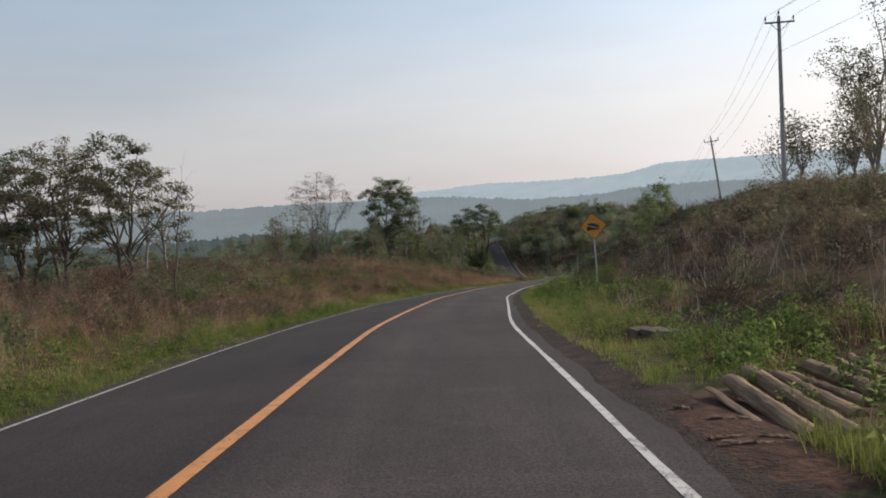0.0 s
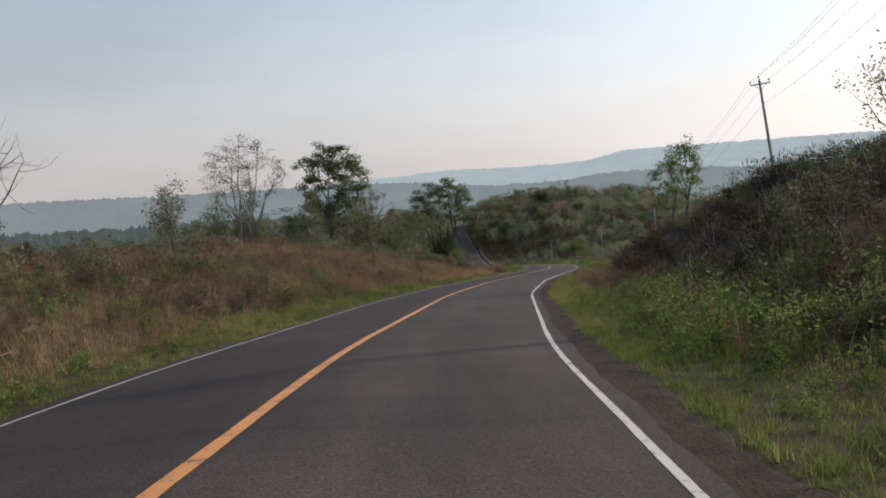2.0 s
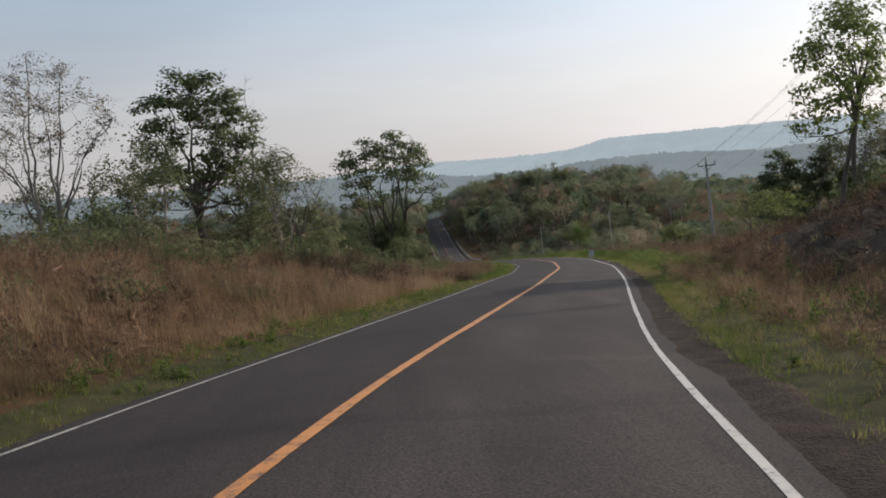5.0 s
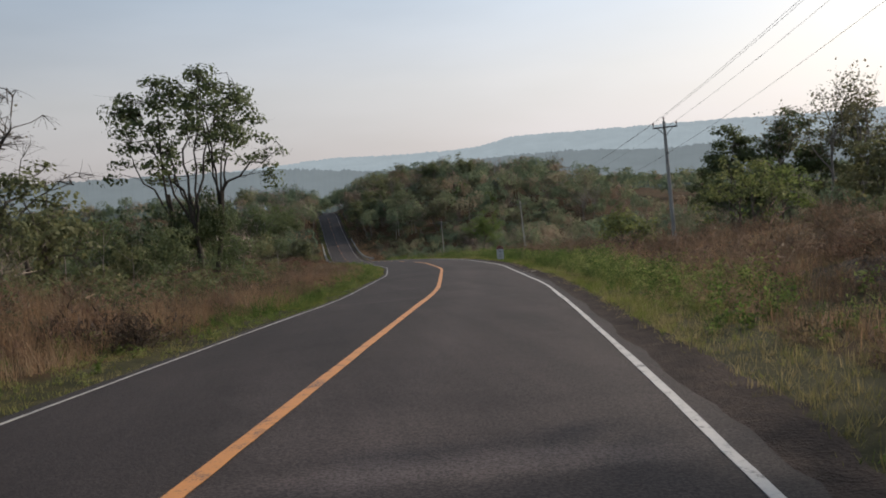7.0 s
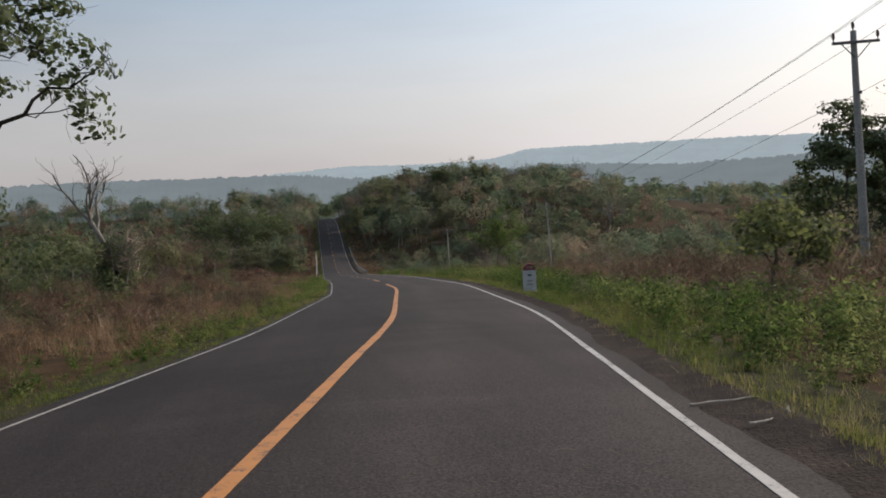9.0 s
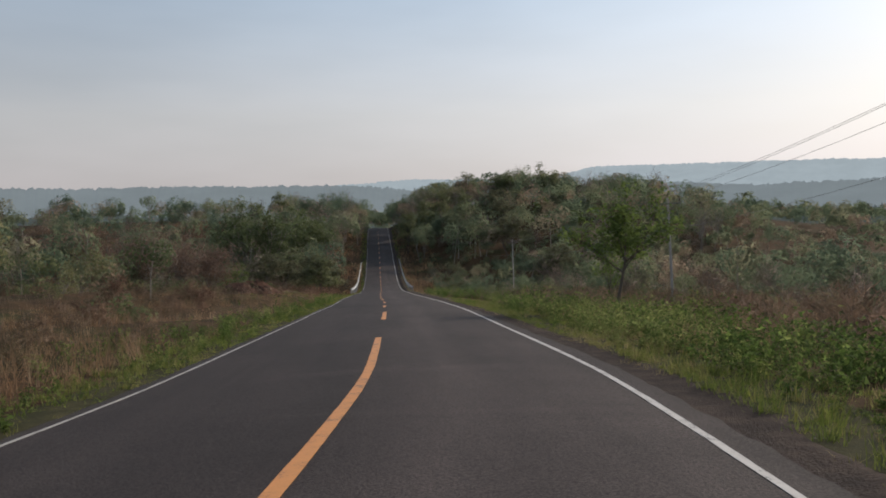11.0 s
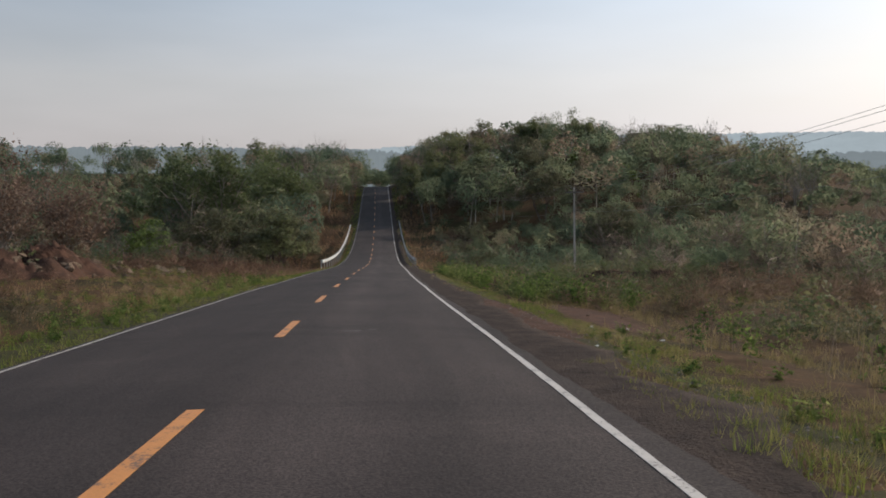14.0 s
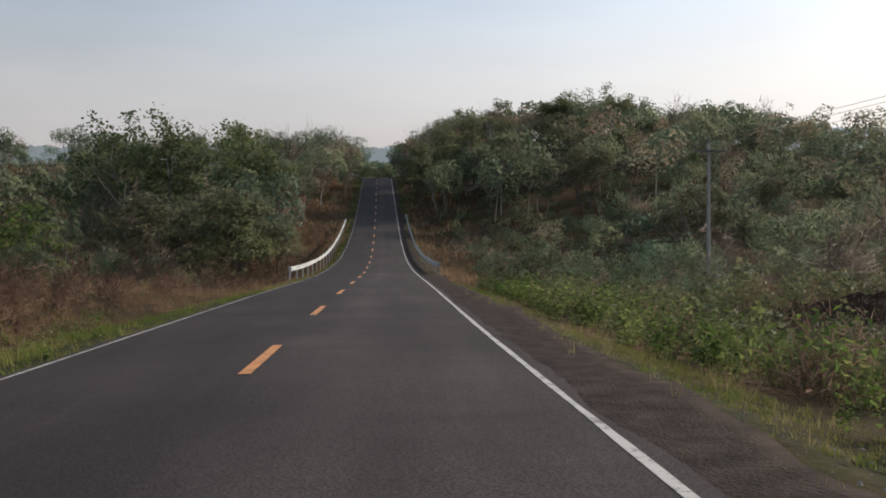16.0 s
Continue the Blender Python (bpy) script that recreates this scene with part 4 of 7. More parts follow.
# ---- guardrails ----
def guardrail(lat, y0, y1, face, metal):
    """A W-beam on posts along the road's edge."""
    e = thing("guardrail", (float(road_x(y0)) + lat, y0, float(ground_z(road_x(y0) + lat, y0)[0])), "pale galvanised W-beam guardrail along the road", "guardrail", "guardrails at the culvert")
    ox, oy, oz = e.matrix_world.translation
    yy = np.arange(y0, y1 + 0.1, 2.0)
    prof = [(0.0, 0.0), (0.07, 0.045), (0.07, 0.10), (0.0, 0.155), (0.07, 0.21), (0.07, 0.265), (0.0, 0.31)]
    base = road_z(yy) + camber(np.full(len(yy), lat), yy) + 0.42
    G = np.stack([np.stack([road_x(yy) + lat + face * a, yy, base + b], -1) for a, b in prof] + [np.stack([road_x(yy) + lat + face * (a - 0.006), yy, base + b], -1) for a, b in prof[::-1]], 1)
    G = np.concatenate([G, G[:, :1]], 1) - [ox, oy, oz]
    i = np.arange(G.shape[0] * G.shape[1]).reshape(G.shape[:2])
    solid("beam", G.reshape(-1, 3), np.stack([i[:-1, :-1], i[:-1, 1:], i[1:, 1:], i[1:, :-1]], -1).reshape(-1, 4), metal, e)
    for y in np.arange(y0 + 0.3, y1, 4.0):
        x = float(road_x(y)) + lat - face * 0.09
        zg, zt = float(ground_z(x, y)[0]) - 0.4, float(np.interp(y, yy, base)) + 0.33
        bm = bmesh.new()
        block(bm, (0.11, 0.07, zt - zg), (x - ox, y - oy, (zt + zg) / 2 - oz), bevel=0.01)
        part("post", bm, metal, e)
    for y in (y0, y1):
        bm = bmesh.new()
        block(bm, (0.10, 0.30, 0.36), (float(road_x(y)) + lat + face * 0.04 - ox, y - oy, float(np.interp(y, yy, base)) + 0.15 - oz), bevel=0.04)
        part("end_cap", bm, metal, e)


guardrail(-4.5, 275, 349, 1, M_RAIL)
guardrail(4.9, 276, 354, -1, M_STEEL)


# ---- log stack beside the pull-off ----
def log(x, y, length, r, turn, tilt, seed, squat):
    """A half-hewn beam: a bent bole with flattened sides, hollows and a worn cut end."""
    rng = np.random.default_rng(seed)
    z = float(ground_z(x, y)[0]) + r * squat * 0.8 + 0.03
    bm = bmesh.new()
    k = 15
    pts = np.stack([rng.normal(0, 0.008, k).cumsum() * 0.4, np.linspace(-length / 2, length / 2, k), rng.normal(0, 0.006, k)], -1)
    rads = r * np.linspace(1.08, 0.9, k) * rng.uniform(0.96, 1.04, k)
    rim = [abs(math.cos(a)) ** 0.9 for a in np.linspace(0, 2 * math.pi, 12, endpoint=False)]
    knot = rng.uniform(0.93, 1.06, 12)
    rings = []
    for p, q in zip(pts, rads):
        rings.append([bm.verts.new((p[0] + q * math.copysign(rim[i], math.cos(a)) * knot[i] * rng.uniform(0.95, 1.05), p[1] + rng.normal(0, 0.012), p[2] + squat * q * math.copysign(abs(math.sin(a)) ** 0.9, math.sin(a)) * knot[i] * rng.uniform(0.94, 1.06)))
                      for i, a in enumerate(np.linspace(0, 2 * math.pi, 12, endpoint=False))])
    for a, b2 in zip(rings, rings[1:]):
        for i in range(12):
            bm.faces.new((a[i], a[(i + 1) % 12], b2[(i + 1) % 12], b2[i]))
    bm.faces.new(rings[0])
    bm.faces.new(rings[-1][::-1])
    bmesh.ops.recalc_face_normals(bm, faces=bm.faces)
    ob = part("log", bm, M_LOG, smooth=False)
    ob.matrix_world = pose(x, y, z, tilt, 0, turn)
    return tagged(ob, "peeled weathered log lying on red dirt", "log", "logs lying side by side")


for k, (x, y, ln, r, tn, kind) in enumerate(((1.47, 7.25, 1.85, 0.05, 0, 0.4), (1.70, 7.25, 2.1, 0.095, -2, 0.8), (2.05, 7.55, 2.5, 0.105, -2, 0.85), (2.40, 7.95, 1.75, 0.09, 1, 0.85), (2.72, 8.35, 1.35, 0.065, 8, 0.8), (3.07, 8.75, 1.4, 0.105, 3, 0.85), (3.52, 9.2, 1.2, 0.07, -3, 0.8), (3.84, 9.5, 1.1, 0.07, -1, 0.8))):
    log(x, y, ln, r, tn, 1.5, 40 + k, kind)
for k, (x, y, ln, tn) in enumerate(((1.26, 7.05, 0.34, 75), (1.01, 6.39, 0.28, 80), (1.1, 6.15, 0.36, 65), (1.33, 6.24, 0.2, 70), (1.05, 7.7, 0.2, 30))):
    tagged(log(x, y, ln, 0.03, tn, 0, 60 + k, 0.4), "broken piece of weathered plank on red dirt", "plank", "broken planks by the logs")


# ---- stones ----
def stone_mesh(seed, material=M_STONE):
    rng = np.random.default_rng(seed)
    bm = bmesh.new()
    bmesh.ops.create_icosphere(bm, subdivisions=2, radius=1.0)
    s = rng.uniform(0.6, 1.25, 3)
    cut = [Vector(rng.normal(0, 1, 3)).normalized() for _ in range(7)]
    off = rng.uniform(0, 50, 3)
    for v in bm.verts:
        k = 1 + 0.35 * noise.noise(v.co * 1.3 + Vector(off)) + 0.12 * noise.noise(v.co * 3.5 + Vector(off))
        for c in cut:
            v.co -= c * max(0.0, v.co.dot(c) - 0.62)
        v.co = Vector((v.co.x * s[0] * k, v.co.y * s[1] * k, v.co.z * s[2] * 0.65 * k))
    me = bpy.data.meshes.new("stone")
    bm.to_mesh(me)
    bm.free()
    me.materials.append(material)
    return me


stone_kinds = [stone_mesh(s) for s in range(5)]
litter_kinds = [stone_mesh(s, M_LITTER) for s in range(5, 8)]
rng = np.random.default_rng(8)


def stone(x, y, r, label, group, name="stone", kinds=stone_kinds, lift=0.0):
    ob = new(name, kinds[int(rng.integers(0, len(kinds)))])
    ob.matrix_world = pose(x, y, float(ground_z(x, y)[0]) + lift + r * 0.1, rng.uniform(-25, 25), rng.uniform(-25, 25), rng.uniform(0, 360)) @ Matrix.Diagonal((r, r, r * (0.3 if name == "litter" else 1), 1))
    tagged(ob, label, name, group)


for k in range(70):
    f, a = math.sqrt(rng.uniform(0, 1)), rng.uniform(0, 2 * math.pi)
    stone(10.2 + 2.6 * f * math.cos(a), 226.0 + 3.0 * f * math.sin(a), 0.13 + 0.24 * rng.uniform(0, 1) ** 2, "grey-brown stone in a heap among dry grass", "stone heap beside the road", lift=0.7 * (1 - f ** 3))
for k in range(44):
    stone(rng.normal(11.0, 2.9), rng.normal(226, 6.5), 0.1 + 0.2 * rng.uniform(0, 1) ** 2, "grey-brown stone half hidden in dry grass", "stones round the heap")
for k in range(40):
    stone(rng.normal(12.4, 2.4), rng.normal(236, 4.0), 0.1 + 0.22 * rng.uniform(0, 1) ** 2, "grey-brown stone in a heap among dry grass", "stone heap beside the road")
for x, y, r in ((0.95, 7.2, 0.05), (1.1, 6.2, 0.045), (1.25, 6.6, 0.06), (0.9, 5.4, 0.04), (1.3, 5.6, 0.05), (1.05, 8.4, 0.05), (3.6, 19.5, 0.16), (4.3, 21.2, 0.13), (4.5, 49.5, 0.13), (9.2, 52.8, 0.12), (29.4, 214.3, 0.07), (29.9, 212.6, 0.05), (30.6, 215.2, 0.06), (28.3, 208.2, 0.05)):
    stone(x, y, r, "pale loose stone on the verge", "loose stones on the verge")

# ---- bare dirt: the pull-off, a side track and an earth bank ----
def earth_patch(name, label, cx, cy, rx, ry, lift, seed, turn=0.0, crown=0.0, material=None):
    rng2 = np.random.default_rng(seed)
    ph = rng2.uniform(0, 6.28, 4)
    rings, spokes = (18, 120) if crown else (9, 40)
    V = [(cx, cy, 0)]
    for i in range(1, rings + 1):
        for j in range(spokes):
            a = 2 * math.pi * j / spokes
            k = i / rings * (1 + 0.16 * math.sin(2 * a + ph[0]) + 0.10 * math.sin(5 * a + ph[1]) + 0.06 * math.sin(9 * a + ph[2]))
            px, py = rx * k * math.cos(a), ry * k * math.sin(a)
            V.append((cx + px * math.cos(turn) - py * math.sin(turn), cy + px * math.sin(turn) + py * math.cos(turn), i / rings))
    V = np.array(V)
    f = V[:, 2].copy()
    V[:, 2] = ground_z(V[:, 0], V[:, 1]) + lift * (1 - f ** 6) - 0.05 * f ** 6 + crown * (1 - f ** 3) * (1 + 0.25 * np.sin(V[:, 0] * 1.9 + V[:, 1] * 1.3) + 0.2 * np.sin(V[:, 0] * 4.7 + 2 * np.sin(V[:, 1] * 3.1)) + 0.5 * rng2.normal(0, 0.25, len(V)))
    T = [(0, 1 + j, 1 + (j + 1) % spokes) for j in range(spokes)]
    Q = [(1 + i * spokes + j, 1 + (i + 1) * spokes + j, 1 + (i + 1) * spokes + (j + 1) % spokes, 1 + i * spokes + (j + 1) % spokes) for i in range(rings - 1) for j in range(spokes)]
    me = bpy.data.meshes.new(name)
    me.from_pydata(V.tolist(), [], T + Q)
    me.update()
    for p in me.polygons:
        p.use_smooth = True
    me.materials.append(material or M_DIRT)
    return tagged(new(name, me), label, "bare earth", kind="structure")


earth_patch("burnt_bank", "low bank of dark burnt earth in the field", 41.3, 247.8, 6.0, 1.4, 0.0, 7, -0.08, 0.5, M_BANK)
earth_patch("rubble_heap", "low heap of brown earth and rubble in dry grass", 10.2, 226.0, 2.9, 3.3, 0.0, 5, 0.0, 0.8, M_DIRT)
earth_patch("dirt_pull_off", "bare red-brown dirt pull-off beside the road", 1.75, 6.7, 1.15, 3.0, 0.035, 2)

# ---- scars and stains on the asphalt ----
def road_mark(y, lat, along, across, material, seed, name):
    """A thin ragged patch that follows the road's surface."""
    g = np.random.default_rng(seed)
    k = 26
    a = np.linspace(0, 2 * np.pi, k, endpoint=False)
    r = 1 + 0.22 * np.sin(2 * a + g.uniform(0, 6)) + 0.16 * np.sin(5 * a + g.uniform(0, 6)) + g.normal(0, 0.07, k)
    rows = []
    for f in (0.0, 0.5, 1.0):
        la, yy = lat + across * r * f * np.cos(a), y + along * r * f * np.sin(a) + 0.25 * across * f * np.cos(a)
        rows.append(np.stack([road_x(yy) + la, yy, road_z(yy) + camber(la, yy) + 0.004], -1))
    V = np.concatenate(rows)
    i = np.arange(3 * k).reshape(3, k)
    j = np.roll(i, -1, 1)
    solid(name, V, np.stack([i[:-1], j[:-1], j[1:], i[1:]], -1).reshape(-1, 4), material, road)


for k, (y, la, al, ac) in enumerate(((115.3, 1.9, 0.10, 0.16), (115.5, 2.25, 0.06, 0.08), (207.0, 1.15, 0.09, 0.15), (207.2, 1.5, 0.06, 0.1), (15.0, 1.6, 0.05, 0.06))):
    road_mark(y, la, al, ac, M_WORN, 920 + k, "worn_scar")

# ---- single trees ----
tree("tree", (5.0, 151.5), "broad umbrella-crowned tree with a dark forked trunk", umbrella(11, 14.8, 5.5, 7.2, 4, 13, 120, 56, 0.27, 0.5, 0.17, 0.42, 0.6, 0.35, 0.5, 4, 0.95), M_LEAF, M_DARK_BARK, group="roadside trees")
for k, (x, y, h, rad) in enumerate(((-6.0, 138.0, 9.5, 3.4), (-1.5, 140.0, 7.0, 2.8), (-15.8, 136.5, 8.5, 3.0))):
    tree("tree", (x, y), "dense dark green tree with leaves down to the brush", umbrella(111 + k, h, rad, h * 0.15, 2, 8, 70, 44, 0.27, 0.5, 0.12, 0.3, 0.75, 0.35, 0.75), M_LEAF, group="roadside trees")
tree("tree", (-10.6, 139.5), "tall dense dark green tree with a rounded crown", umbrella(12, 18.0, 5.2, 6.5, 1, 12, 130, 84, 0.30, 0.6, 0.3, 0.42, 0.42, 0.3, 0.85), M_LEAF, group="roadside trees")
tree("tree", (0.4, 105.6), "small tree with flat feathery sprays on several stems", umbrella(121, 5.0, 1.6, 2.2, 3, 7, 44, 60, 0.11, 0.34, 0.05, 0.3, 0.6, 0.7), M_LEAF, M_PALE_BARK, group="roadside trees")
tree("tree", (-6.6, 113.0), "slim leaning tree with a feathery green crown", umbrella(122, 7.0, 1.4, 3.8, 1, 6, 40, 60, 0.13, 0.34, 0.06, 0.5, 0.7, 0.6, 0.7), M_LEAF, M_PALE_BARK, group="roadside trees")
tree("tree", (-6.6, 146.5), "nearly bare tree with long crooked spreading limbs", umbrella(123, 13.0, 6.4, 4.2, 3, 16, 120, 2, 0.16, 0.5, 0.24, 0.3, 0.75, 0.3, 0.75, 8), M_LEAF_DULL, M_BARK, group="roadside trees")
tree("tree", (-21.6, 136.0), "half-bare tree with a thin airy crown", umbrella(13, 18.6, 5.6, 8.0, 2, 13, 150, 24, 0.18, 0.5, 0.2, 0.35, 0.45, 0.3, 0.7, 4), M_LEAF_DULL, M_PALE_BARK, group="roadside trees")
tree("tree", (-27.6, 158.0), "gnarled half-bare tree with crooked limbs", grow(18, 15.5, 6.0, 0.34, 8, 0.28, 1, 6, 0.28, 0.03, 18, 0.28, 0.5, 0.3), M_LEAF, M_BARK, group="roadside trees")
tree("tree", (-7.6, 145.0), "bare grey tree with upright branches", grow(15, 17.0, 3.4, 0.4, 7, 0.17, 1, 6, 0.16, 0.07, 0), None, M_PALE_BARK, group="roadside trees")
tree("tree", (-12.2, 125.8), "slim young tree with sparse leaves", grow(16, 9.5, 2.4, 0.4, 6, 0.11, 1, 5, 0.15, 0.08, 6, 0.24, 0.4, 0.3), M_LEAF_DULL, M_PALE_BARK, group="roadside trees")
tree("tree", (-1.0, 123.0), "bare low tree with spreading twigs", grow(19, 7.5, 3.4, 0.35, 7, 0.10, 1, 5, 0.2, 0.03, 1, 0.2, 0.4, 0.3), M_LEAF_DULL, M_BARK, group="roadside trees")
tree("tree", (-22.1, 104.6), "small slender tree with feathery foliage", grow(17, 10.8, 1.3, 0.2, 9, 0.07, 1, 5, 0.15, 0.08, 9, 0.18, 0.26, 0.3), M_LEAF_DULL, group="roadside trees")
for k, (x, y, h, rad, mt) in enumerate(((-30.2, 74.2, 13.2, 4.9, M_LEAF_DULL), (-37.5, 76.5, 13.6, 5.0, M_LEAF_DULL), (-42.5, 80.0, 13.8, 5.2, M_LEAF), (-47.5, 77.0, 12.8, 5.0, M_LEAF_DULL))):
    tree("tree", (x, y), "gnarled spreading tree with a flat thin crown", umbrella(20 + k, h * 1.12, rad * 1.08, 5.0, 2, 14, 130, 76, 0.24, 0.5, 0.2, 0.3, 0.5, 0.4, 0.85), mt, M_BARK, group="trees on the bank")
tree("tree", (-40.5, 107.0), "bare grey tree with upright branches", grow(25, 18.0, 5.0, 0.4, 8, 0.2, 1, 6, 0.16, 0.07, 0), None, M_PALE_BARK, group="trees on the bank")
tree("tree", (-31.0, 87.0), "bare grey tree with upright branches", grow(28, 11.5, 3.5, 0.4, 7, 0.15, 1, 5, 0.16, 0.06, 0), None, M_PALE_BARK, group="trees on the bank")
tree("sapling", (-13.9, 38.0), "thin leafless sapling among dry grass", grow(26, 6.4, 1.5, 0.5, 4, 0.05, 1, 2, 0.2, 0.06, 0), None, M_BARK)
tree("tree", (-7.6, 264.5), "pale bare forked tree before the russet trees", grow(29, 6.0, 2.0, 0.4, 4, 0.16, 2, 3, 0.2, 0.05, 0), None, M_PALE_BARK)
tree("tree", (4.3, 180.3), "dead tree with an ivy-clad trunk", grow(27, 10.6, 3.2, 0.5, 6, 0.2, 1, 5, 0.22, 0.06, 0), None, M_PALE_BARK)
tree("tree", (35.3, 68.1), "tall slender tree with patchy foliage", grow(31, 9.5, 2.6, 0.25, 9, 0.16, 1, 6, 0.16, 0.06, 5, 0.2, 0.34, 0.3), M_LEAF_DULL, M_PALE_BARK, group="trees on the hill")
tree("tree", (41.2, 80.0), "tall slender tree with patchy foliage", grow(32, 20.5, 4.2, 0.22, 12, 0.2, 1, 6, 0.16, 0.06, 18, 0.22, 0.34, 0.3), M_LEAF_DULL, M_PALE_BARK, group="trees on the hill")
for k, (x, y, h) in enumerate(((27.4, 64.5, 5.6), (31.5, 64.0, 5.6), (33.0, 81.3, 8.6), (37.5, 79, 7.0))):
    tree("tree", (x, y), "small nearly bare tree on the hill", grow(35 + k, h, 2.4, 0.3, 8, 0.1, 1, 6, 0.18, 0.06, 3, 0.22, 0.4, 0.3), M_LEAF_DULL, M_PALE_BARK, group="trees on the hill")
tree("tree", (24.2, 102.6), "slim tree on the hilltop with drooping clusters of leaves", umbrella(41, 8.8, 1.7, 4.2, 1, 7, 46, 40, 0.20, 0.36, 0.09, 0.6, 0.55, 0.2, 0.9), M_LEAF_FRESH, group="slim trees on the hilltop")
tree("tree", (27.4, 106.8), "slim tree on the hilltop with drooping clusters of leaves", umbrella(42, 10.4, 2.0, 6.0, 1, 7, 60, 40, 0.20, 0.38, 0.10, 0.6, 0.6, 0.2, 0.9), M_LEAF_FRESH, group="slim trees on the hilltop")
for k, (x, y, top, rad, low, n) in enumerate(((62.3, 184.0, -1.0, 4.2, 0.3, 70), (70.0, 184.0, 0.6, 4.6, 0.3, 70), (79.0, 183.0, 1.0, 5.0, 0.3, 60), (71.0, 170.0, -3.5, 4.0, 0.25, 50))):
    h = top - float(ground_z(x, y)[0])
    tree("tree", (x, y), "dense dark leafy tree across the scrub", umbrella(50 + k, h, rad, h * low, 1, 9, int(n * 1.7), 60, 0.40, 0.62, 0.17, 0.3, 0.8, 0.3, 0.7), M_LEAF, group="trees across the scrub")
for k, (x, y, top, sp, lf) in enumerate(((70.0, 178.0, 4.2, 3.4, 5), (66.5, 182.0, 1.6, 3.0, 2), (76.0, 180.0, 4.0, 4.0, 1))):
    h = top - float(ground_z(x, y)[0])
    tree("tree", (x, y), "tall airy tree with few leaves over the scrub", grow(55 + k, h, sp, 0.5, 8, 0.16, 1, 6, 0.18, 0.06, lf, 0.34, 0.5, 0.3), M_LEAF_DULL, M_PALE_BARK, group="trees across the scrub")
for k, (x, y, h, rad) in enumerate(((37.4, 139.5, 4.6, 2.6), (41.5, 143.0, 4.8, 2.4), (33.0, 147.0, 3.0, 1.8))):
    tree("tree", (x, y), "low spreading tree with fresh yellow-green leaves", umbrella(58 + k, h, rad, h * 0.4, 2, 7, 40, 34, 0.22, 0.42, 0.08, 0.3, 0.7, 0.5, 0.7), M_LEAF_FRESH, group="fresh green trees of the hollow")
tree("sapling", (37.9, 203.7), "young tree with large pale green leaves", grow(61, 5.2, 1.3, 0.3, 7, 0.05, 1, 4, 0.15, 0.05, 4, 0.17, 0.24, 0.3), M_LEAF_FRESH)
tree("sapling", (30.3, 178.6), "young tree with flat sprays of feathery leaves", grow(63, 4.4, 2.1, 0.5, 7, 0.06, 1, 5, 0.15, 0.02, 16, 0.13, 0.2, 0.6), M_LEAF_FRESH)
tree("tree", (34.2, 281.0), "bushy tree hung with creepers", umbrella(62, 6.6, 2.6, 1.2, 2, 8, 60, 44, 0.22, 0.45, 0.1, 0.3, 0.8, 0.3, 0.8), M_LEAF_DULL)
for k, (x, y, h) in enumerate(((-2.0, 249.6, 9.5), (-7.0, 252, 10.5), (-11.5, 247, 10.0), (-16, 251, 10.5), (-9.0, 258, 11.0), (1.5, 254, 8.0))):
    tree("tree", (x, y), "russet dry-leaved tree with a pale trunk", grow(65 + k, h * 0.92, 3.4, 0.25, 10, 0.12, 2, 7, 0.18, 0.03, 6, 0.2, 0.4, 0.3), M_RUSSET, M_PALE_BARK, group="russet trees")
for k, (x, y, h, lf) in enumerate(((1.5, 316.0, 17.0, 16), (6.8, 331.0, 14.5, 18), (-6.5, 322.0, 15.0, 16), (45.0, 394.0, 10.5, 22), (62.0, 396.0, 10.0, 22), (76.0, 401.0, 10.0, 20))):
    tree("tree", (x, y), "tall spreading tree standing over the wood", grow(80 + k, h, 5.2, 0.36, 9, 0.22, 1, 6, 0.18, 0.03, lf, 0.42, 0.6, 0.3), M_LEAF, M_PALE_BARK, group="tall trees of the wood")
# single crowns that stand out of the woods
rng4 = np.random.default_rng(140)
kinds = (("rounded dark green tree in the wood", umbrella(141, 9.0, 3.2, 2.6, 1, 8, 64, 50, 0.29, 0.55, 0.14, 0.35, 0.75, 0.35, 0.6, 1), M_LEAF),
         ("broad olive tree in the wood", umbrella(142, 8.0, 3.8, 2.8, 2, 8, 64, 50, 0.29, 0.55, 0.13, 0.35, 0.6, 0.35, 0.5, 1), M_LEAF_DULL),
         ("yellowish green tree in the wood", umbrella(143, 7.0, 2.8, 1.8, 2, 7, 54, 46, 0.26, 0.5, 0.11, 0.3, 0.75, 0.35, 0.6, 1), M_LEAF_FRESH))
first = []
for k in range(34):
    y = rng4.uniform(305, 420)
    lat = rng4.uniform(23, 52) if k % 2 else rng4.uniform(-42, -10)
    if k % 2 == 0:
        y = rng4.uniform(275, 420)
    x, j, sz = float(road_x(y)) + lat, (0, 0, 1, 1, 2)[k % 5], rng4.uniform(0.75, 1.25)
    if j >= len(first) or first[j] is None:
        while len(first) <= j:
            first.append(None)
        first[j] = tree("tree", (x, y), kinds[j][0], kinds[j][1], kinds[j][2], M_BARK, size=sz, group="single trees of the wood")
    else:
        copy_thing(first[j], pose(x, y, float(ground_z(x, y)[0]), 0, 0, rng4.uniform(0, 360))).scale = (sz, sz, sz)
for x, y, sz in ((31.0, 364.0, 1.35), (36.0, 370.0, 1.45), (41.5, 378.0, 1.4), (47.0, 372.0, 1.3)):
    copy_thing(first[0], pose(x, y, float(ground_z(x, y)[0]), 0, 0, 31 * x)).scale = (sz * 0.8, sz * 0.8, sz)
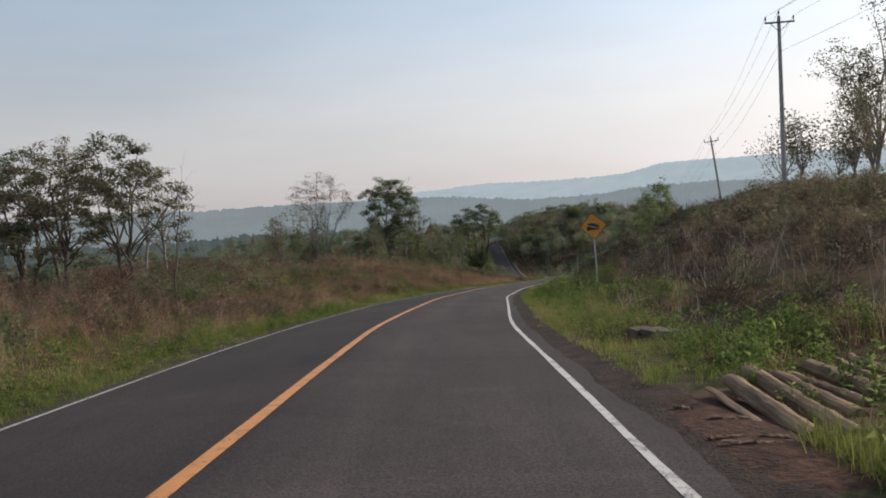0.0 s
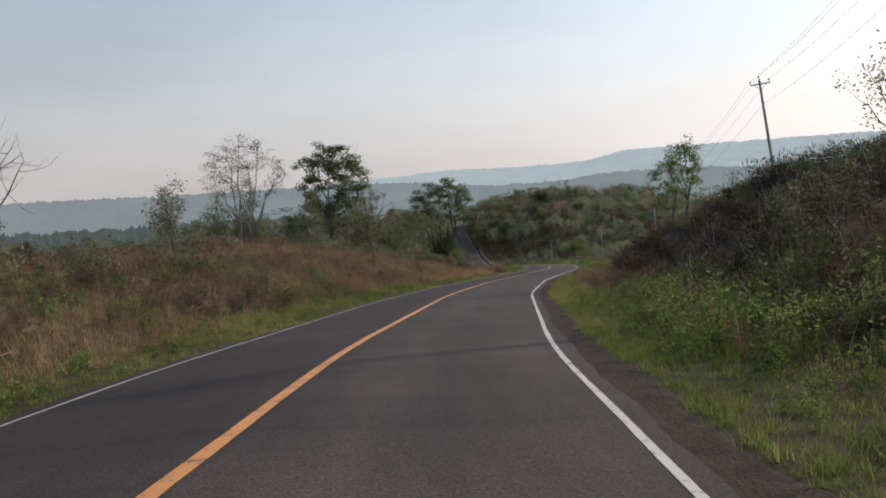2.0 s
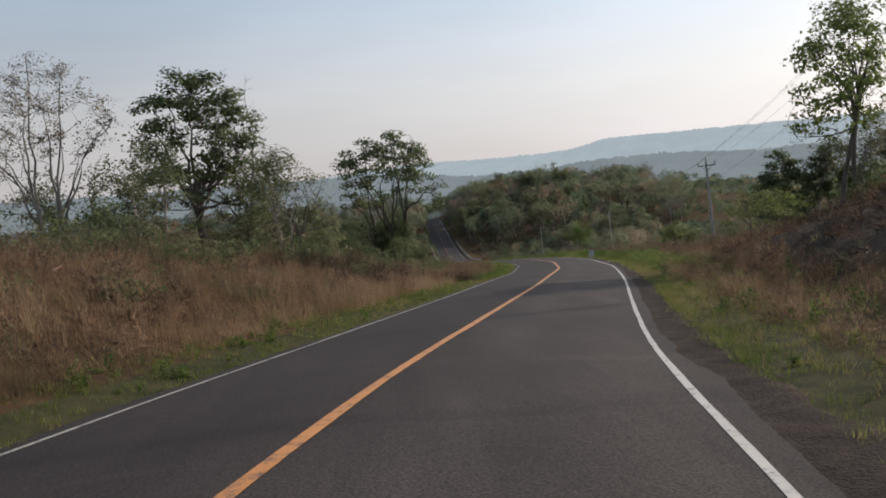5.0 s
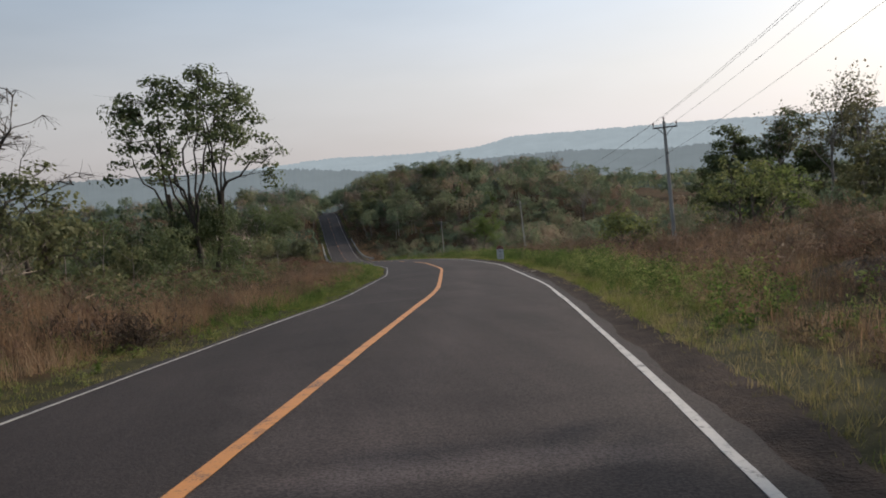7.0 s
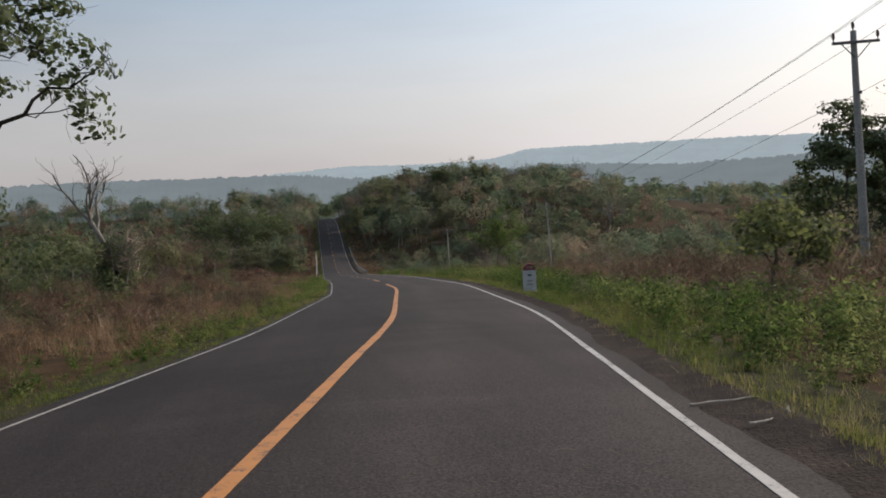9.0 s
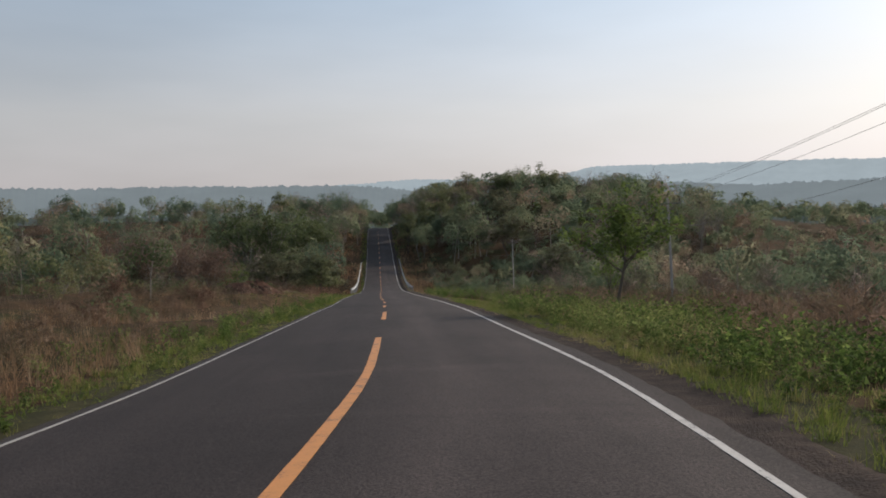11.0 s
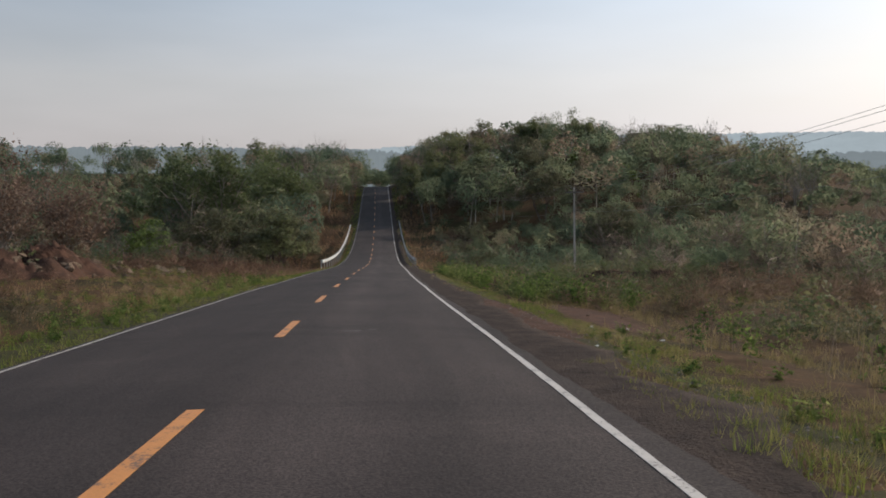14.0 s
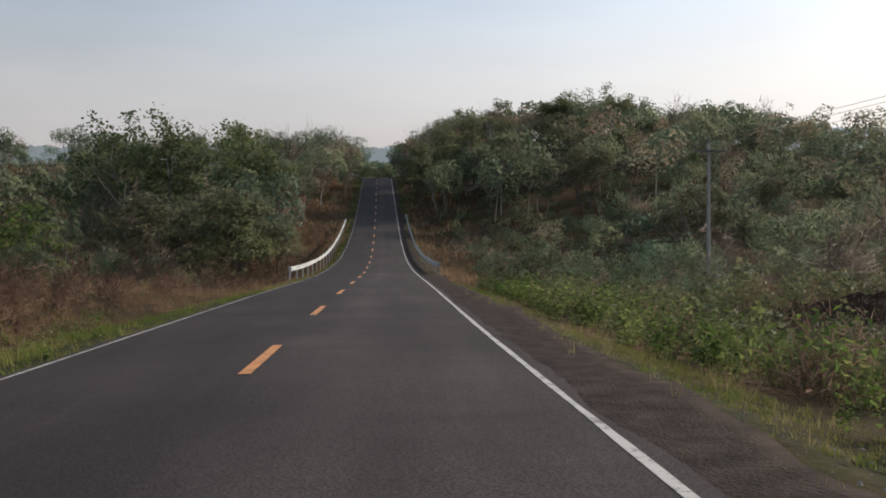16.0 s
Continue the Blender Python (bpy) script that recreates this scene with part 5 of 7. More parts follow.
bare = tree("tree", (42.0, 391.0), "bare pale tree on the skyline", grow(90, 13.0, 3.6, 0.35, 8, 0.16, 2, 6, 0.17, 0.06, 0), None, M_PALE_BARK, group="bare trees on the skyline")
for k, (x, y, sz) in enumerate(((38.5, 396, 0.9), (47.5, 388, 0.95), (9.2, 427, 0.95), (-28, 378, 0.8), (97, 331, 0.85), (102, 335, 0.8), (33, 399, 0.9), (14.5, 418, 0.7))):
    copy_thing(bare, pose(x, y, float(ground_z(x, y)[0]), 0, 0, 47 * k + 20)).scale = (sz, sz, sz)


# ---- culvert mouths, boulders and litter on the verges ----
def culvert_mouth(x, y, z, turn, label):
    e = thing("culvert_headwall", (x, y, z), label, "culvert", "culvert mouths", turn)
    g = np.random.default_rng(int(x * 10))
    for k, (px, w) in enumerate(((-0.50, 0.46), (0.02, 0.56), (0.54, 0.44))):
        bm = bmesh.new()
        block(bm, (w, 0.42, 0.11), (px, g.normal(0, 0.04), 0.03 - 0.035 * k), (g.normal(0, 3), g.normal(0, 3), g.normal(0, 5)), 0.02)
        part("slab", bm, M_SLAB, e)
    bm = bmesh.new()
    block(bm, (1.6, 0.26, 0.9), (0, 0.03, -0.49), bevel=0.02)
    part("wall", bm, M_STONE, e)


culvert_mouth(2.9, 15.75, -1.02, 107, "broken pale concrete slabs on a culvert headwall")
culvert_mouth(7.8, 54.8, float(ground_z(7.8, 54.8)[0]) + 0.12, -20, "broken pale concrete slabs on a culvert headwall")
for x, y, r in ((12.6, 235.5, 0.42), (11.2, 233, 0.36), (13.4, 233.5, 0.3), (10.2, 237, 0.45), (12.0, 231, 0.28), (9.4, 233, 0.35), (13.2, 238, 0.36), (8.4, 236, 0.4), (8.2, 229, 0.45), (9.6, 227, 0.4), (7.0, 231, 0.5), (10.8, 231.5, 0.42)):
    stone(x, y, r * 0.85, "rounded brown boulder in a heap beside the road", "boulders beside the road")
for x, y, r in ((2.05, 24.2, 0.05), (5.35, 50.1, 0.07), (5.0, 48.3, 0.05), (28.4, 210.2, 0.05), (27.2, 205.4, 0.045), (29.6, 211.4, 0.05), (29.2, 208.0, 0.05)):
    stone(x, y, r, "small white piece of litter on the verge", "litter on the verge", "litter", litter_kinds)


def fallen_twig(x, y, turn, length, seed):
    """A broken stick lying on the edge of the asphalt."""
    g = np.random.default_rng(seed)
    a, f = radians(turn), np.linspace(-0.5, 0.5, 8)
    p = np.stack([x + math.cos(a) * length * f, y + math.sin(a) * length * f, np.zeros(8)], -1)
    p[:, :2] += g.normal(0, 0.012, (8, 2))
    p[:, 2] = road_z(p[:, 1]) + camber(p[:, 0] - road_x(p[:, 1]), p[:, 1]) + 0.018
    ob = solid("fallen_twig", *tubes([(p, np.linspace(0.012, 0.006, 8))], 6), M_TWIG)
    return tagged(ob, "dry pale twig fallen across the edge line", "twig", "fallen twigs")


for k, (x, y, turn, length) in enumerate(((21.05, 128.75, 12, 0.75), (21.35, 128.25, 62, 0.3), (20.9, 127.9, 25, 0.28))):
    fallen_twig(x, y, turn, length, 95 + k)


# ---- woods, brush and grass ----
def zone(x, y):
    """A patchwork over the land, about -1 to 1: what grows differs from patch to patch."""
    return 0.75 * np.sin(x * 0.45 + 1.7 * np.sin(y * 0.19)) * np.sin(y * 0.27 + 1.1 * np.sin(x * 0.21)) + 0.4 * np.sin(x * 0.17 - y * 0.13 + 1.0)


def tones(rng, x, y, patch=0.24, chance=0.2):
    """One tone from 0 to 1 for each plant, by patches and by chance."""
    return np.clip(0.5 + patch * zone(x * 1.3 + 40, y * 1.3 - 25) + 0.18 * zone(x * 4.1 + 11, y * 4.1) + rng.normal(0, chance, len(x)), 0, 1)


def small_leaves(rng, centres, size, facing, slim):
    """A three-cornered leaf at each centre, its face turned along facing."""
    d = np.cross(rng.normal(0, 1, centres.shape), facing) + 0.4 * rng.normal(0, 1, centres.shape)
    d /= np.linalg.norm(d, axis=1, keepdims=True) + 1e-9
    s = np.cross(d, facing + 0.4 * rng.normal(0, 1, centres.shape))
    s /= np.linalg.norm(s, axis=1, keepdims=True) + 1e-9
    L = (size * rng.uniform(0.6, 1.35, len(centres)))[:, None]
    return np.stack([centres - d * L * 0.55, centres + s * L * slim + d * L * 0.2, centres - s * L * slim + d * L * 0.35], 1)


def crown_shapes(seed, count, leaf_n, leaf_size, lumps=(10, 16), squat=1.0, skirt=0.3):
    """Tree crowns of unit height: rounded leafy lumps over a dome, with gaps between them."""
    rng = np.random.default_rng(seed)
    made = []
    for _ in range(count):
        k = int(rng.integers(*lumps))
        d = rng.normal(0, 1, (k, 3))
        d[:, 2] = np.abs(d[:, 2]) * 0.9 - skirt
        d /= np.linalg.norm(d, axis=1, keepdims=True)
        c = np.array([0, 0, 0.56]) + d * [0.24, 0.24, 0.29] * rng.uniform(0.6, 1.1, (k, 1)) + rng.normal(0, 0.03, (k, 3))
        c[:, 2] = np.maximum(c[:, 2], 0.22)
        r = rng.uniform(0.085, 0.165, k)
        i = rng.choice(k, leaf_n, p=r ** 2 / (r ** 2).sum())
        e = rng.normal(0, 1, (leaf_n, 3)) + d[i] * 0.7 + [0, 0, 0.15]
        e /= np.linalg.norm(e, axis=1, keepdims=True)
        p = c[i] + e * (r[i] * rng.uniform(0.75, 1.1, leaf_n))[:, None] * [1.05, 1.05, 0.95]
        p[:, :2] *= squat
        out = e + 0.5 * d[i]
        q = small_leaves(rng, p, leaf_size, out, 0.5)
        made.append(np.concatenate([q, np.repeat(rounded(rng, out)[:, None], 3, 1)], -1))
    return made


def shrub_shapes(seed, count, leaf_n, leaf_size, spread=0.62):
    """Leafy bushes of unit height, lumpy and closed down to the ground."""
    rng = np.random.default_rng(seed)
    made = []
    for _ in range(count):
        k = int(rng.integers(6, 11))
        a, s = rng.uniform(0, 6.28, k), spread * np.sqrt(rng.uniform(0, 1, k))
        c = np.stack([np.cos(a) * s * 0.6, np.sin(a) * s * 0.6, rng.uniform(0.15, 0.78, k) * (1 - 0.5 * (s / spread) ** 2)], -1)
        r = rng.uniform(0.16, 0.28, k)
        i = rng.integers(0, k, leaf_n)
        e = rng.normal(0, 1, (leaf_n, 3)) + [0, 0, 0.4]
        e /= np.linalg.norm(e, axis=1, keepdims=True)
        p = c[i] + e * (r[i] * rng.uniform(0.7, 1.1, leaf_n))[:, None]
        p[:, 2] = np.maximum(p[:, 2], 0.02)
        out = e + (p - [0, 0, 0.3]) * 0.8
        q = small_leaves(rng, p, leaf_size, out, 0.45)
        made.append(np.concatenate([q, np.repeat(rounded(rng, out)[:, None], 3, 1)], -1))
    return made


def twig_shapes(seed, count, twig_n, length, width, low=0.0, spread=0.6, upright=0.35):
    """Dry twiggy bushes of unit height: tapering sticks that fan out from the foot."""
    rng = np.random.default_rng(seed)
    made = []
    for _ in range(count):
        d = rng.normal(0, 1, (twig_n, 3))
        d[:, 2] = np.abs(d[:, 2]) * 0.9 + upright
        d /= np.linalg.norm(d, axis=1, keepdims=True)
        lumps = rng.normal(0, 1, (7, 3))
        lumps[:, 2] = np.abs(lumps[:, 2])
        lumps /= np.linalg.norm(lumps, axis=1, keepdims=True)
        reach = 0.72 + 0.3 * np.max(d @ lumps.T, axis=1) ** 6
        f = rng.uniform(0.12, 1.0, twig_n) ** 0.6
        p = d * [spread, spread, 1 - low] * (reach * f)[:, None] + [0, 0, low]
        w = d + rng.normal(0, 0.42, (twig_n, 3))
        w /= np.linalg.norm(w, axis=1, keepdims=True)
        s = np.cross(w, rng.normal(0, 1, (twig_n, 3)))
        s /= np.linalg.norm(s, axis=1, keepdims=True) + 1e-9
        L = length * rng.uniform(0.5, 1.3, (twig_n, 1))
        b = width * rng.lognormal(0, 0.45, (twig_n, 1))
        q = np.stack([p - w * L * 0.5 + s * b, p - w * L * 0.5 - s * b, p + w * L * 0.5], 1)
        q[:, :, 2] = np.maximum(q[:, :, 2], 0.0)
        made.append(np.concatenate([q, np.repeat(rounded(rng, d + 0.5 * s)[:, None], 3, 1)], -1))
    return made


def scatter(name, label, category, kinds, places, heights, widths, seed, material, sink=0.0):
    """Many plants in one mesh, each turned, sized and toned by chance."""
    rng = np.random.default_rng(seed)
    V, N, T = [], [], []
    keep = ~bald(places[:, 0], places[:, 1], np.random.default_rng(seed + 5000).uniform(0, 1, len(places)))
    keep &= ~(stony(places[:, 0], places[:, 1]) & (rng.uniform(0, 1, len(places)) < 0.7))
    for hx, hy, hr, deep in HOLLOWS[1:]:
        keep &= ((places[:, 0] - hx) / (hr * 0.85)) ** 2 + ((places[:, 1] - hy + 1.0) / (hr + 0.7)) ** 2 > 1
    places, heights, widths = places[keep], heights[keep], widths[keep]
    z = ground_z(places[:, 0], places[:, 1]) - sink
    tone = tones(rng, places[:, 0], places[:, 1], chance=0.25)
    which = rng.integers(0, len(kinds), len(places))
    corners = kinds[0].shape[1]
    for k, kind in enumerate(kinds):
        s = np.nonzero(which == k)[0]
        if not len(s):
            continue
        a = rng.uniform(0, 6.28, len(s))
        P = kind.reshape(-1, kind.shape[-1])
        X = (P[None, :, 0] * np.cos(a)[:, None] - P[None, :, 1] * np.sin(a)[:, None]) * (heights[s] * widths[s])[:, None] + places[s, 0:1]
        Y = (P[None, :, 0] * np.sin(a)[:, None] + P[None, :, 1] * np.cos(a)[:, None]) * (heights[s] * widths[s])[:, None] + places[s, 1:2]
        Z = P[None, :, 2] * heights[s][:, None] + z[s][:, None]
        V.append(np.stack([X, Y, Z], -1).reshape(-1, 3))
        T.append(np.repeat(tone[s], len(P)))
        if P.shape[1] == 6:
            N.append(np.stack([P[None, :, 3] * np.cos(a)[:, None] - P[None, :, 4] * np.sin(a)[:, None],
                               P[None, :, 3] * np.sin(a)[:, None] + P[None, :, 4] * np.cos(a)[:, None], np.broadcast_to(P[None, :, 5], X.shape)], -1).reshape(-1, 3))
    V = np.concatenate(V)
    ob = solid(name, V, np.arange(len(V)).reshape(-1, corners), material, normals=np.concatenate(N) if N else None, tone=np.concatenate(T))
    return tagged(ob, label, category, kind="stuff")


def trunks(name, label, places, heights, seed, material, radius=0.012):
    """Thin forked trunks under the crowns of a wood."""
    rng = np.random.default_rng(seed)
    z = ground_z(places[:, 0], places[:, 1])
    paths = []
    for (x, y), h, zz in zip(places, heights, z):
        p = wander(rng, (x, y, zz - 0.3), (rng.normal(0, 0.08), rng.normal(0, 0.08), 1), h * 0.8, 4, 0.08, 0.02)
        paths.append((p, np.linspace(radius * h, radius * h * 0.35, 5)))
        for j in (2, 3):
            q = wander(rng, p[j], (rng.normal(0, 0.7), rng.normal(0, 0.7), 1), h * 0.35, 3, 0.12, 0.03)
            paths.append((q, np.linspace(radius * h * 0.5, radius * h * 0.15, 4)))
    ob = solid(name, *tubes(paths, 4), material)
    return tagged(ob, label, "tree trunks", kind="stuff")


def spots(seed, n, lat0, lat1, y0, y1, where=None):
    """Places in a stretch beside the road; where: only in patches between these two values."""
    rng = np.random.default_rng(seed)
    m = n if where is None else n * 12
    y = rng.uniform(y0, y1, m)
    P = np.stack([road_x(y) + rng.uniform(lat0, lat1, m), y], -1)
    if where is not None:
        v = zone(P[:, 0], P[:, 1]) + rng.normal(0, 0.12, m)
        P = P[(v > where[0]) & (v < where[1])][:n]
    return P


def sizes(seed, n, a, b):
    return np.random.default_rng(seed).uniform(a, b, n)


crowns = crown_shapes(70, 9, 600, 0.038, (12, 18), 1.0, 0.45)
fine_crowns = crown_shapes(78, 8, 900, 0.031, (11, 18), 1.0, 0.5)
far_crowns = crown_shapes(82, 6, 280, 0.062)
bare_crowns = twig_shapes(71, 6, 260, 0.20, 0.0035, 0.25, 0.36, 0.25)

for k, (nm, n, a, b, y0, y1, h0, h1) in enumerate((
        ("left_slope", 190, -140, -30, 195, 460, 5.0, 11.5), ("left_verge", 110, -32, -9.5, 300, 470, 5.5, 13.5), ("right_hill", 250, 16, 95, 335, 450, 4.5, 12.5),
        ("right_edge", 56, 8.5, 22, 352, 460, 5.0, 11.5), ("right_slope", 230, 30, 130, 205, 330, 4.0, 8.5), ("right_scrub", 120, 11, 40, 262, 330, 2.0, 5.0), ("right_hollow", 60, 24, 62, 158, 215, 2.4, 4.6), ("left_scrub", 55, -36, -15, 276, 325, 2.5, 6.5), ("right_mid", 80, 23, 66, 292, 345, 3.5, 7.5), ("left_thicket", 60, -34, -12, 116, 200, 2.2, 5.0), ("left_band", 150, -125, -26, 225, 400, 5.0, 9.5), ("crest", 35, -9, 9, 505, 560, 7.0, 11.0), ("right_gate", 36, 5.6, 9.5, 378, 480, 6.0, 11.0), ("left_gate", 36, -9.5, -5.2, 378, 480, 6.0, 11.0), ("left_far", 110, -240, -60, 130, 330, 6.0, 10.0), ("right_low", 110, 90, 230, 200, 460, 5.0, 8.5), ("right_back", 120, 14, 110, 420, 520, 6.0, 11.0), ("right_gap", 60, 34, 84, 362, 432, 6.0, 10.5), ("right_beyond", 130, 110, 240, 360, 520, 6.0, 10.0))):
    P = spots(100 + k, n, a, b, y0, y1)
    H = sizes(200 + k, n, h0, h1)
    W = sizes(300 + k, n, 0.75, 1.25)
    far = nm in ("right_back", "right_beyond", "left_far", "right_low", "crest", "left_band")
    leafy = np.arange(n) % {"left_scrub": 2, "left_verge": 3}.get(nm, 7) > 0 if not far else np.ones(n, bool)
    shapes = far_crowns if far else fine_crowns if nm in ("left_verge", "right_edge", "left_gate", "right_gate", "right_scrub", "right_hollow", "left_scrub", "left_thicket") else crowns
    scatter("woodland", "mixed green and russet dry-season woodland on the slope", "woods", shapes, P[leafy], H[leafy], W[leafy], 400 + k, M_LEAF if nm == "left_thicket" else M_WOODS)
    if not far:
        scatter("bare_woodland", "leafless grey-brown trees among the woodland", "woods", bare_crowns, P[~leafy], H[~leafy] * 1.1, W[~leafy], 450 + k, M_BARE_TWIG)
        trunks("woodland_trunks", "pale thin trunks of the woodland", P[::2], H[::2], 500 + k, M_PALE_BARK, 0.011)
P = spots(135, 90, 24, 120, 212, 335)
scatter("bare_woodland", "leafless grey-brown trees on the open slope", "woods", bare_crowns, P, sizes(136, 90, 2.5, 6.0), sizes(137, 90, 1.0, 1.5), 138, M_BARE_TWIG)
P = spots(120, 300, -420, 420, 470, 900)
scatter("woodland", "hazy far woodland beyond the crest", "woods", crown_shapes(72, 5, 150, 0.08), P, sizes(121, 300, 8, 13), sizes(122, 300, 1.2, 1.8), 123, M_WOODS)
P = spots(126, 300, 60, 340, 110, 420)
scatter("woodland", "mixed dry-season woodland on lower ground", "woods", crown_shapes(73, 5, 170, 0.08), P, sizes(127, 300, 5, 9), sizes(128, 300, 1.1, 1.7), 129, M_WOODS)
P = np.concatenate([spots(125, 150, -200, -80, 80, 190), spots(131, 110, -300, -150, 90, 260)])
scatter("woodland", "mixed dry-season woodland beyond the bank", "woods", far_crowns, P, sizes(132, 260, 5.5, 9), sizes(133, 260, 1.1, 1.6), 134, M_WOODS)

